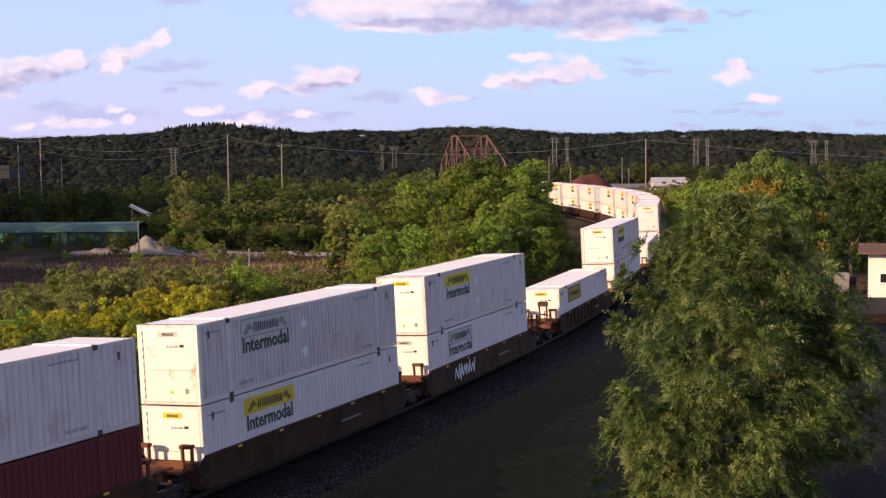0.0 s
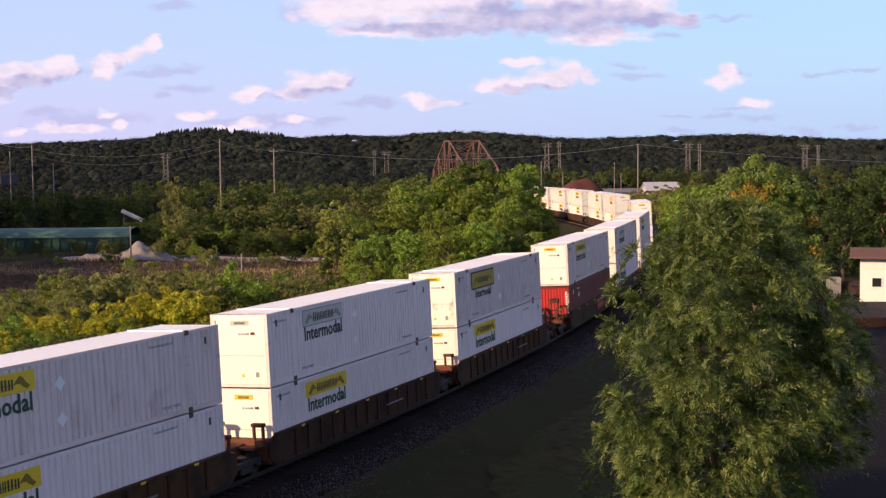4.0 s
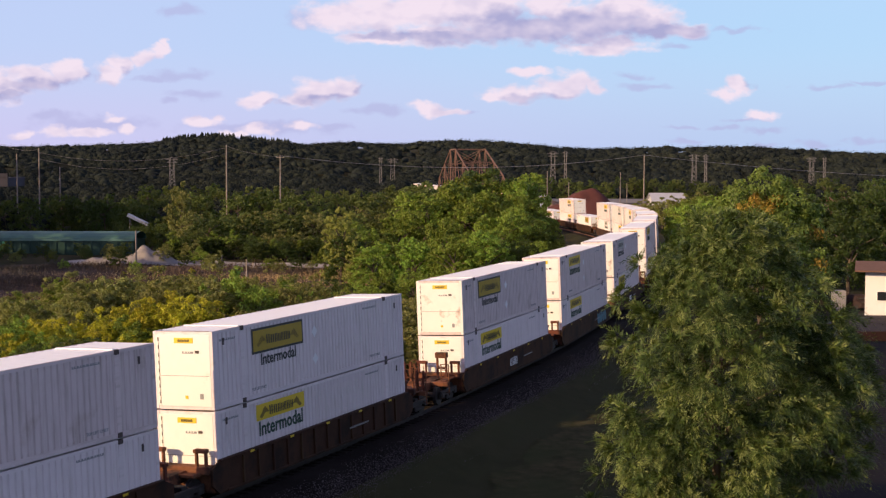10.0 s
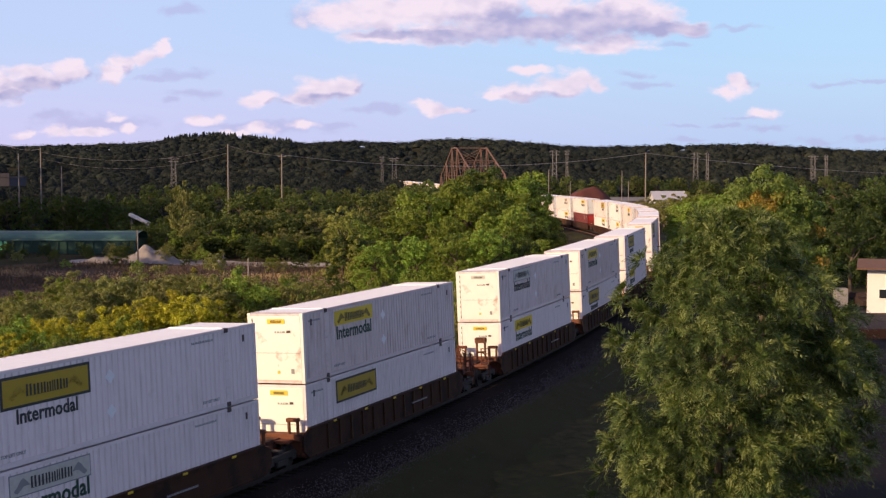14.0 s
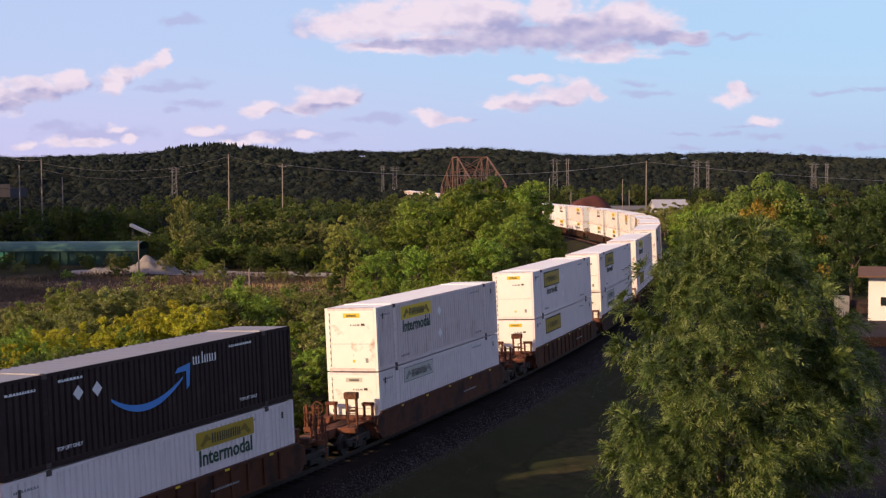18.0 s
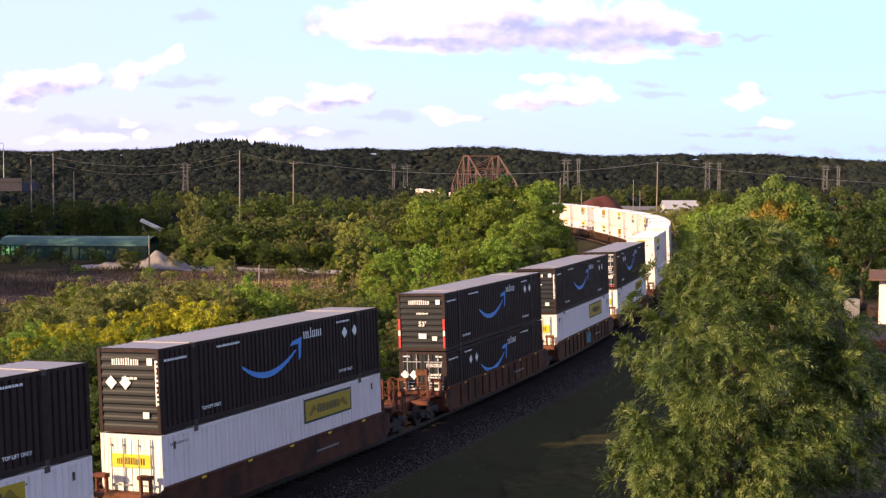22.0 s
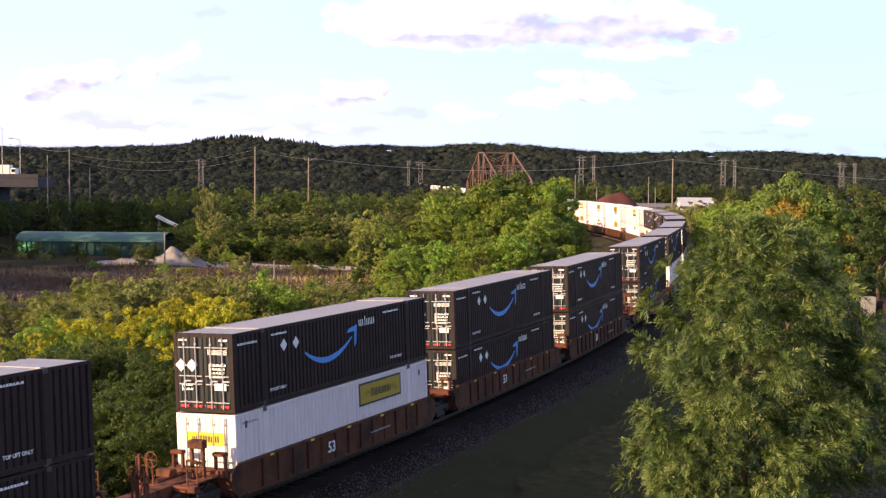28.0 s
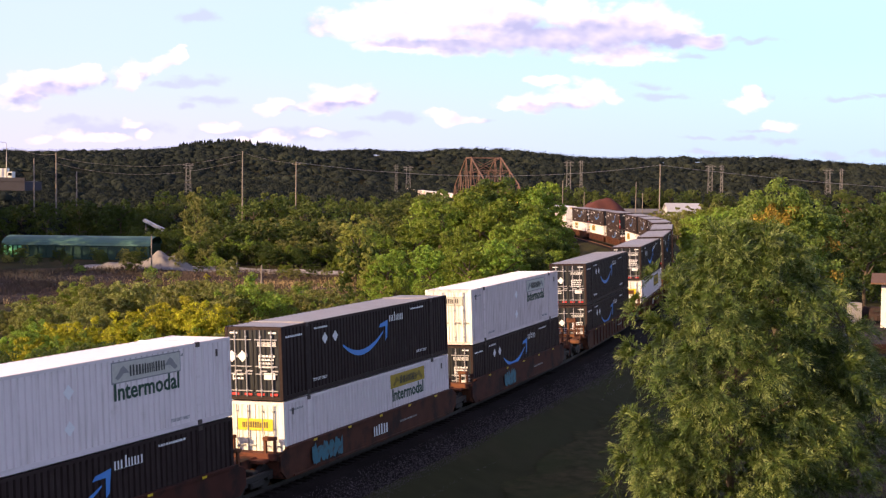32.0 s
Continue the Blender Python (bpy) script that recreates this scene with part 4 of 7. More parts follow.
def wood_edge():
    """Single trees and shrubs between the line and the far woods: bearing, distance, height."""
    rng = random.Random(77)

    def tree(u, far, h, k, label, group, tall=1.0):
        plant("tree", (FAR_TREES if far > 195 else TREES)[k], TRUNK, u * far, far, h / 11.4 / tall, rng.uniform(0, 360), label, "tree", group, tall)

    # inside the curve
    for i, (u, far, h) in enumerate((
            (-0.060, 160, 8.0), (-0.030, 165, 9.2), (-0.012, 170, 11.8), (0.012, 172, 13.0), (0.034, 180, 14.8), (0.055, 182, 14.0), (0.064, 176, 10.5),
            (0.076, 172, 7.6), (0.083, 158, 6.0), (0.093, 150, 4.6), (-0.050, 140, 6.6), (-0.020, 138, 7.2), (0.010, 135, 7.6), (0.035, 135, 8.0), (0.058, 138, 7.0), (0.067, 146, 6.4), (0.000, 150, 9.0),
            (0.045, 155, 10.2), (0.020, 118, 5.2), (0.045, 122, 5.6), (-0.020, 120, 4.8), (-0.045, 125, 4.6), (0.057, 158, 9.2), (0.028, 165, 12.0), (-0.072, 148, 7.0), (0.044, 176, 13.0), (0.060, 181, 12.0), (0.050, 170, 11.4), (0.068, 168, 8.8), (0.073, 160, 7.2), (0.021, 178, 14.2), (0.078, 182, 7.4))):
        tree(u, far, h, (0, 2, 0, 2, 1)[i % 5], "leafy green tree inside the railway curve", "trees by the line", rng.uniform(0.9, 1.05))
    plant("tree", PALE_CROWN, TRUNK, -0.074 * 148, 148, 0.92, 20, "slender pale green tree beside the railway curve", "tree", "trees by the line")
    plant("tree", PALE_CROWN, TRUNK, -0.064 * 140, 140, 0.55, 140, "small pale green tree beside the railway curve", "tree", "trees by the line")
    for u, far, h in ((-0.022, 200, 10.5), (-0.008, 205, 11.5), (-0.034, 208, 9.5), (-0.045, 250, 10.2), (-0.032, 262, 11.0), (-0.018, 270, 11.6), (-0.004, 268, 11.4), (-0.058, 246, 9.6), (0.006, 262, 11.6), (0.016, 272, 11.8), (-0.011, 282, 12.0), (0.026, 268, 11.6), (-0.026, 240, 10.4), (0.001, 236, 10.6)):
        tree(u, far, h, 2, "leafy green tree inside the railway curve", "trees by the line", 0.95)
    for i in range(9):
        plant("shrub", BUSHES[(1, 4, 3)[i % 3]], STEM, (0.150 + 0.007 * i) * 306, 306 + (i % 3) * 4, 1.25 + 0.3 * (i % 2), 47 * i, "bushy green shrub before the works shed", "shrub", "shrubs round the yard", 1.0)
    for u, far, h in ((0.187, 206, 9.6), (0.195, 210, 10.8), (0.181, 216, 9.0), (0.189, 224, 10.4), (0.203, 202, 11.0)):
        plant("tree", TREES[0], TRUNK, u * far, far, h / 11.4, rng.uniform(0, 360), "full green tree outside the railway curve", "tree", "trees behind the yard", 0.95)
    for u, far, h in ((0.176, 292, 8.2), (0.186, 288, 8.8), (0.197, 290, 9.2), (0.166, 296, 7.8), (0.157, 298, 7.2), (0.149, 300, 6.8)):
        tree(u, far, h, 0, "olive green tree before the works shed", "trees behind the yard", 0.9)
    # beyond the field
    for i in range(30):
        plant("shrub", BUSHES[(3, 4, 1, 3)[i % 4]], STEM, (-0.203 + i * 0.0046 + rng.uniform(-0.002, 0.002)) * 201, rng.uniform(196, 204), rng.uniform(0.75, 1.25), rng.uniform(0, 360), "bushy shrub at the foot of the tree belt", "shrub", "shrubs round the yard", rng.uniform(0.8, 1.0))
    for u, far, h in ((-0.232, 220, 4.2), (-0.225, 224, 4.6), (-0.219, 219, 4.4), (-0.212, 222, 5.4), (-0.238, 224, 4.8)):
        plant("shrub", BUSHES[3], STEM, u * far, far, h / 3.9, rng.uniform(0, 360), "bushy dark green shrub before the conveyor", "shrub", "shrubs round the yard", 1.0)
    for i in range(50):
        u = -0.206 + i * 0.0042 + rng.uniform(-0.003, 0.003)
        tree(u, rng.uniform(202, 240), rng.uniform(5.2, 7.4), (1, 2, 3, 0)[i % 4], "dense green tree beyond the weed field", "trees beyond the field", rng.uniform(0.85, 1.0))
    for i in range(44):
        tree(-0.215 + i * 0.005 + rng.uniform(-0.003, 0.003), rng.uniform(250, 400), rng.uniform(7.5, 10.5), (1, 3, 1, 3)[i % 4], "green tree in the valley behind the field", "trees in the valley", rng.uniform(0.85, 1.0))
    for i in range(34):
        u = 0.03 + i * 0.0088 + rng.uniform(-0.003, 0.003)
        tree(u, rng.uniform(450, 540), rng.uniform(8.0, 11.0), (1, 3, 1, 3)[i % 4], "green tree in the valley beyond the works", "trees in the valley", rng.uniform(0.85, 1.0))
    tree(-0.194, 222, 12.2, 0, "tall pointed green tree beyond the weed field", "trees beyond the field", 1.75)
    # dark leaves only: the shade over this belt is put into the colour
    for i in range(30):
        tree(-0.40 + i * 0.0062, rng.uniform(236, 285), rng.uniform(7.0, 9.5), 1, "tree behind the long shed, leaves coloured dark for shade", "trees beyond the field")
    # unseen trees added out of view at the left to shade the field and shed
    for x, y, h in ((-92, 196, 17), (-101, 207, 25), (-104, 220, 27), (-107, 233, 28), (-110, 246, 28), (-100, 214, 25), (-113, 258, 28), (-116, 270, 28), (-74, 126, 14), (-82, 136, 16), (-79, 150, 16), (-86, 160, 18), (-90, 174, 20), (-90, 186, 20), (-78, 118, 11), (-88, 124, 13), (-98, 132, 14), (-84, 140, 15), (-80, 130, 13), (-88, 156, 16), (-92, 168, 16), (-84, 148, 15)):
        plant("tree", TREES[1], TRUNK, x, y, h / 11.4, rng.uniform(0, 360), "unseen tall tree added to shade the weed field and shed", "tree", "trees beyond the field")
    # right of the line
    for i, (u, far, h) in enumerate(((0.199, 160, 11.0), (0.192, 148, 8.0), (0.306, 142, 10.2), (0.196, 178, 9.5), (0.200, 165, 10.5), (0.215, 150, 11.0), (0.240, 150, 11.0), (0.262, 160, 11.5), (0.285, 165, 12.0),
                                     (0.312, 168, 12.5), (0.335, 160, 14.0), (0.350, 175, 14.0), (0.300, 190, 11.0), (0.325, 205, 12.0), (0.270, 200, 11.0), (0.240, 190, 10.5), (0.37, 150, 14.0))):
        # trees furthest right take dark leaves to stand for deep shade
        tree(u, far, h, 1 if u > 0.33 else (0, 2, 1, 1, 3)[i % 5], "full green tree behind the yard", "trees behind the yard", rng.uniform(0.9, 1.05))
    # shrubs on the left of the line
    count = 0
    while count < 168:
        far = rng.uniform(58, 138)
        x = rng.uniform(-0.40, 0.05) * far
        gap = float(line_gap(np.array([x]), np.array([far]))[0][0])
        if gap < 7.0 or x > np.interp(far, LINE_Y, LINE_X):
            continue
        u = x / far
        # dark leaves in place of the shade on the nearest shrubs
        if far < 77:
            k = 3
        elif u < -0.17 and far < 101:
            k = rng.choice((0, 4, 1, 2, 1))
        elif u < -0.12:
            k = rng.choice((4, 4, 1))
        else:
            k = rng.choice((1, 4, 1, 3))
        h = min(rng.uniform(3.2, 4.8), (14.4 - 0.098 * far if u < -0.15 else 14.4 - 0.086 * far) * rng.uniform(0.75, 1.0))
        plant("shrub", BUSHES[k], STEM, x, far, h / 3.9, rng.uniform(0, 360), ("bushy yellow-green shrub beside the track", "bushy green shrub beside the track", "bushy yellow-green shrub beside the track", "bushy dark green shrub beside the track", "bushy olive-green shrub beside the track")[k], "shrub", "shrubs by the line", rng.uniform(0.85, 1.1))
        count += 1
    # two clumps of yellow-green shrubs with their sunlit tops painted in
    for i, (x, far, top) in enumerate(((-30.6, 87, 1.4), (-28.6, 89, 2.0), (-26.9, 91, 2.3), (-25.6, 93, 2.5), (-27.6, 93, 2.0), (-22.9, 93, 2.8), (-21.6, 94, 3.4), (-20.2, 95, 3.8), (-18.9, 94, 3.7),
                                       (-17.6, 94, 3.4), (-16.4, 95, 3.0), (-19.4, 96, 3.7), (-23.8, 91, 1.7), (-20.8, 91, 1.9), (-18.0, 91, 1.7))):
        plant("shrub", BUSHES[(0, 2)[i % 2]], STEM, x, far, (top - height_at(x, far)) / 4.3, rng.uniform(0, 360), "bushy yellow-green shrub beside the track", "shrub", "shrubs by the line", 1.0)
    # more shrubs close to the train, shade put into their dark leaves
    for i in range(34):
        far = rng.uniform(47, 74)
        x = float(np.interp(far, LINE_Y, LINE_X)) - rng.uniform(6.0, 17.0)
        plant("shrub", BUSHES[3], STEM, x, far, rng.uniform(2.6, 4.0) / 3.9, rng.uniform(0, 360), "bushy dark green shrub beside the track", "shrub", "shrubs by the line", rng.uniform(0.8, 1.0))
    for i in range(15):
        plant("shrub", BUSHES[(3, 3, 4)[i % 3]], STEM, -77 + i * 2.0 + rng.uniform(-0.8, 0.8), rng.uniform(193, 203), rng.uniform(0.42, 0.78), rng.uniform(0, 360), "low dark shrub before the green shed", "shrub", "shrubs round the yard", rng.uniform(0.8, 1.1))
    for i in range(24):
        far = rng.uniform(140, 184)
        plant("shrub", BUSHES[(4, 4, 0)[i % 3]], STEM, rng.uniform(-0.24, -0.08) * far, far, rng.uniform(0.16, 0.36), rng.uniform(0, 360), "small olive shrub in the weed field", "shrub", "shrubs in the field", rng.uniform(0.7, 1.1))
    for i in range(58):
        far = 104 + i * 0.58
        u = rng.uniform(-0.30, -0.085)
        plant("shrub", BUSHES[(4, 4, 1, 4)[i % 4]], STEM, u * far, far, (13.9 - 0.0857 * far) * rng.uniform(0.9, 1.22) / 3.9, rng.uniform(0, 360), "bushy olive-green shrub before the weed field", "shrub", "shrubs by the line", rng.uniform(0.85, 1.1))
    for i in range(14):
        plant("shrub", BUSHES[(1, 4, 3)[i % 3]], STEM, -50 + i * 2.9 + rng.uniform(-1, 1), rng.uniform(172, 198), rng.uniform(0.4, 0.9), rng.uniform(0, 360), "low shrub at the edge of the gravel yard", "shrub", "shrubs round the yard", rng.uniform(0.8, 1.1))


wood_edge()


def weeds():
    """Dry stalks over the field."""
    rng = np.random.default_rng(17)
    n = 52000
    y = rng.uniform(136, 186, n)
    x = rng.uniform(-0.42, -0.05, n) * y
    z = land(x, y)
    h = rng.uniform(0.15, 0.6, n) * (1 + 0.5 * np.sin(x * 0.3) * np.sin(y * 0.23))
    a = rng.uniform(0, 3.14, n)
    w = rng.uniform(0.015, 0.05, n)
    dx, dy = np.cos(a) * w, np.sin(a) * w
    lx, ly = rng.normal(size=n) * 0.2, rng.normal(size=n) * 0.2
    q = np.stack([np.stack([x - dx, y - dy, z], -1), np.stack([x + dx, y + dy, z], -1),
                  np.stack([x + dx * 0.4 + lx, y + dy * 0.4 + ly, z + h], -1), np.stack([x - dx * 0.4 + lx, y - dy * 0.4 + ly, z + h], -1)], 1)
    straw = (np.sin(x * 0.09 + 0.8) + np.sin(y * 0.21 + x * 0.05) + (x + 32) * 0.06 + rng.normal(size=n) * 0.5) > 0.4
    tagged(new("dry_weeds", quads_mesh("dry_weeds", q, DRY, [DRY, STRAW], straw)), "dry russet weed stalks over the field", "weeds", kind="stuff")


weeds()


def dome(level):
    """The upper part of a round mesh, as points and faces."""
    bm = bmesh.new()
    bmesh.ops.create_icosphere(bm, subdivisions=level, radius=1.0)
    gone_faces = [f for f in bm.faces if f.calc_center_median().z < -0.35]
    bmesh.ops.delete(bm, geom=gone_faces, context="FACES")
    bm.verts.ensure_lookup_table()
    co = np.array([tuple(v.co) for v in bm.verts])
    tri = np.array([[v.index for v in f.verts] for f in bm.faces])
    bm.free()
    return co, tri


def canopy_mesh(name, middle, radius, level, mat, seed):
    """Many uneven rounded canopy tops in one mesh, smooth-shaded."""
    rng = np.random.default_rng(seed)
    co, tri = dome(level)
    n = len(middle)
    ph = rng.uniform(0, 6.28, (n, 1, 3))
    lump = 1 + 0.20 * np.sin(co[None, :, :] * 4.1 + ph).prod(2, keepdims=True) * 2.0 + rng.normal(size=(n, len(co), 1)) * 0.09
    pts = middle[:, None, :] + co[None] * radius[:, None, :] * lump
    faces = (tri[None] + (np.arange(n) * len(co))[:, None, None]).reshape(-1, 3)
    me = bpy.data.meshes.new(name)
    me.vertices.add(n * len(co))
    me.vertices.foreach_set("co", pts.astype(np.float32).ravel())
    me.loops.add(len(faces) * 3)
    me.loops.foreach_set("vertex_index", faces.astype(np.int32).ravel())
    me.polygons.add(len(faces))
    me.polygons.foreach_set("loop_start", np.arange(len(faces), dtype=np.int32) * 3)
    me.polygons.foreach_set("loop_total", np.full(len(faces), 3, dtype=np.int32))
    me.polygons.foreach_set("use_smooth", np.ones(len(faces), dtype=bool))
    me.materials.append(mat)
    me.update(calc_edges=True)
    return me


def far_woods():
    """The wooded valley and hills: lumpy canopies with loose leaf clumps, thinner with distance."""
    rng = np.random.default_rng(8)
    leaves, mids, rads = [], [], []
    for r0, r1, count, clumps, leaf, wide in ((256, 430, 1100, 150, 0.26, 7.5), (430, 700, 1900, 80, 0.32, 8.5), (700, 1050, 2500, 50, 0.38, 10.0), (1050, 1480, 3000, 40, 0.42, 11.0)):
        az = rng.uniform(-0.44, 0.44, count)
        r = np.sqrt(rng.uniform(r0 ** 2, r1 ** 2, count))
        x, y = r * np.sin(az), r * np.cos(az)
        d, _ = line_gap(x, y)
        yard = (x > 22) & (x < 175) & (y < 500) & (y > 225)
        keep = (d > 9) & ~yard & (y > 250)
        x, y = x[keep], y[keep]
        n = len(x)
        tall = rng.uniform(4.5, 8.0, n) * (0.8 if r0 < 300 else 1.0)
        z = land(x, y)
        w = wide * rng.uniform(0.6, 1.1, n) / 2
        mid = np.stack([x, y, z + tall * 0.5], -1)
        rad = np.stack([w, w, tall * 0.5], -1)
        for _ in range(2):
            shift = rng.normal(size=(n, 3)) * np.array([0.5, 0.5, 0.10]) * rad
            mids.append(mid + shift)
            rads.append(rad * rng.uniform(0.45, 0.78, (n, 1)) * np.array([1.15, 1.15, 0.8]))
        dd = rng.normal(size=(n, clumps, 3))
        dd /= np.linalg.norm(dd, axis=2, keepdims=True)
        dd[:, :, 2] = np.abs(dd[:, :, 2])
        at = (mid[:, None] + dd * rad[:, None] * rng.uniform(0.6, 1.12, (n, clumps, 1))).reshape(-1, 3)
        leaves.append(scatter_quads(rng, at, leaf * rng.uniform(0.6, 1.3, len(at)), 0.8, dd.reshape(-1, 3), 0.9))
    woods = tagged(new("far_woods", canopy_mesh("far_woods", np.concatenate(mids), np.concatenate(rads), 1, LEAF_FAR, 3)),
                   "dark green wooded valley and hills, haze tinted into their colour", "woods", kind="stuff")
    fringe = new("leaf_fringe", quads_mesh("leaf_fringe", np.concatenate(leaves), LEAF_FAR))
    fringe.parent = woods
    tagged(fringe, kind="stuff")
    bm = bmesh.new()
    pick = random.Random(12)
    for k in range(190):
        az, r = pick.uniform(-0.205, -0.112), pick.uniform(1240, 1340)
        x, y = r * math.sin(az), r * math.cos(az)
        z = height_at(x, y) + 3.5
        h, w = pick.uniform(4.0, 7.0), pick.uniform(2.0, 3.2)
        for low, high, k0 in ((0.0, 0.55, 1.0), (0.3, 0.8, 0.72), (0.6, 1.0, 0.42)):
            rod(bm, (x, y, z + h * low), (x, y, z + h * high), w * k0, 0.08, 6)
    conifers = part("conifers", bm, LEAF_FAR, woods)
    tagged(conifers, kind="stuff")


far_woods()

# ---- standing things ----
def utility_pole(x, y, top, arms, label, base=None, r=0.17, lean=0.0):
    z = height_at(x, y) if base is None else base
    h = top - z
    ob = thing("utility_pole", Matrix.Translation((x, y, z)) @ Matrix.Rotation(radians(lean), 4, "Y"), label, "utility pole", "poles")
    bm = bmesh.new()
    rod(bm, (0, 0, -0.4), (0, 0, h), r, r * 0.62, 10)
    part("shaft", bm, POLE_WOOD, ob)
    for k in range(arms):
        bm = bmesh.new()
        box(bm, -0.8, 0.8, -0.05, 0.05, h - 0.62 - k * 1.1, h - 0.52 - k * 1.1, bevel=0.01)
        arm = part("crossarm", bm, POLE_WOOD, ob)
        for u in (-0.7, 0.7):
            bm = bmesh.new()
            rod(bm, (u, 0, h - 0.53 - k * 1.1), (u, 0, h - 0.34 - k * 1.1), 0.045, 0.03, 6)
            part("insulator", bm, GALV, arm)
    return ob


POLES = {"a": (-43.5, 272, 16.6), "b": (-32.6, 272, 14.6), "c": (45.5, 300, 15.2), "d": (-81.5, 272, 15.8), "e": (-86.0, 272, 14.6), "f": (-98.0, 300, 17.2), "g": (-81.0, 285, 12.0),
         "h": (134.0, 330, 6.0)}
for k, lab, arms in (("a", "tall bare weathered wooden utility pole", 0), ("b", "weathered wooden utility pole with a short crossarm", 1), ("c", "weathered wooden utility pole by the curve", 0),
                     ("d", "weathered wooden utility pole near the overpass", 0), ("e", "weathered wooden utility pole near the overpass", 0), ("g", "short wooden utility pole", 0)):
    utility_pole(*POLES[k], arms, lab)


def wire(a, b, sag, radius=0.02):
    bm = bmesh.new()
    a, b = Vector(a), Vector(b)
    n = 14
    last = None
    side = (b - a).cross(Vector((0, 0, 1))).normalized()
    for i in range(n + 1):
        p = a.lerp(b, i / n) - Vector((0, 0, 4 * sag * (i / n) * (1 - i / n)))
        ring = [bm.verts.new(p + o) for o in (side * radius, Vector((0, 0, radius)), -side * radius, Vector((0, 0, -radius)))]
        if last:
            for k in range(4):
                bm.faces.new((last[k], last[(k + 1) % 4], ring[(k + 1) % 4], ring[k]))
        last = ring
    bmesh.ops.recalc_face_normals(bm, faces=bm.faces)
    tagged(part("power_line", bm, WIRE), "thin sagging overhead power line", "power line", "power lines")


def tip(k, drop=0.2):
    x, y, z = POLES[k]
    return x, y, z - drop


wire(tip("b"), tip("c"), 2.6, 0.045)
wire(tip("a", 0.3), tip("b", 0.4), 0.4)
wire(tip("c"), (134, 330, 9.6), 1.0, 0.05)
wire(tip("d", 0.9), tip("a", 0.6), 2.2)
wire(tip("d", 2.2), tip("a", 1.8), 2.6)
wire(tip("f", 0.3), tip("d", 0.3), 0.6)

# short posts by the field
for x, y, h in ((-21.8, 150.0, 3.4), (-41.5, 182.0, 5.0), (-30.5, 186.0, 1.6)):
    bm = bmesh.new()
    rod(bm, (0, 0, -0.3), (0, 0, h), 0.11, 0.09, 8)
    ob = part("fence_post", bm, POLE_WOOD)
    ob.matrix_basis = Matrix.Translation((x, y, height_at(x, y)))
    tagged(ob, "weathered wooden post standing by the weed field", "post", "posts by the field")


for u, y, top in ((0.0684, 330, 8.3), (0.0794, 330, 11.3), (0.0955, 330, 8.5), (0.134, 345, 11.0), (0.139, 345, 8.2)):
    bm = bmesh.new()
    rod(bm, (0, 0, -0.3), (0, 0, top - height_at(u * y, y)), 0.12, 0.08, 8)
    ob = part("lamp_post", bm, POLE_WOOD)
    ob.matrix_basis = Matrix.Translation((u * y, y, height_at(u * y, y)))
    tagged(ob, "slender grey post beside the works yard", "post", "posts round the works")


def lattice_tower(x, y, base, top, wide):
    """A transmission tower of four legs with bracing and three arms."""
    h = top - base
    ob = thing("transmission_tower", Matrix.Translation((x, y, base)), "grey steel lattice transmission tower among the woods", "pylon", "pylons")
    bm = bmesh.new()
    def half(z):
        return wide / 2 * (1 - 0.35 * min(1, z / (h * 0.75)))
    for sx in (-1, 1):
        for sy in (-1, 1):
            rod(bm, (sx * half(0), sy * half(0), 0), (sx * half(h * 0.75), sy * half(h * 0.75), h * 0.75), 0.10, None, 4)
            rod(bm, (sx * half(h * 0.75), sy * half(h * 0.75), h * 0.75), (sx * half(h), sy * half(h), h), 0.09, None, 4)
    tagged(part("leg_frame", bm, PYLON, ob), kind="stuff")
    bm = bmesh.new()
    n = 7
    for i in range(n):
        z0, z1 = h * 0.75 * i / n, h * 0.75 * (i + 1) / n
        for sy in (-1, 1):
            rod(bm, (-half(z0), sy * half(z0), z0), (half(z1), sy * half(z1), z1), 0.05, None, 4)
            rod(bm, (half(z0), sy * half(z0), z0), (-half(z1), sy * half(z1), z1), 0.05, None, 4)
    tagged(part("bracing", bm, PYLON, ob), kind="stuff")
    for k, z in enumerate((0.9, 0.97)):
        bm = bmesh.new()
        w = wide * (0.85 + 0.15 * k)
        rod(bm, (-w, 0, h * z), (w, 0, h * z), 0.11, None, 4)
        rod(bm, (-w, 0, h * z), (0, 0, h * z + 1.0), 0.07, None, 4)
        rod(bm, (w, 0, h * z), (0, 0, h * z + 1.0), 0.07, None, 4)
        part("crossarm", bm, PYLON, ob)


for i, (az_x, y, top) in enumerate(((0.0836, 600, 19.0), (0.0929, 610, 19.3), (0.189, 600, 18.0), (0.1976, 610, 18.0), (0.2766, 620, 17.0), (0.2863, 630, 17.0), (-0.2006, 560, 15.5), (-0.045, 640, 16.5), (-0.036, 630, 16.0))):
    x = az_x * y
    lattice_tower(x, y, height_at(x, y) - 0.5, top, 2.5 if i % 2 == 0 else 1.3)


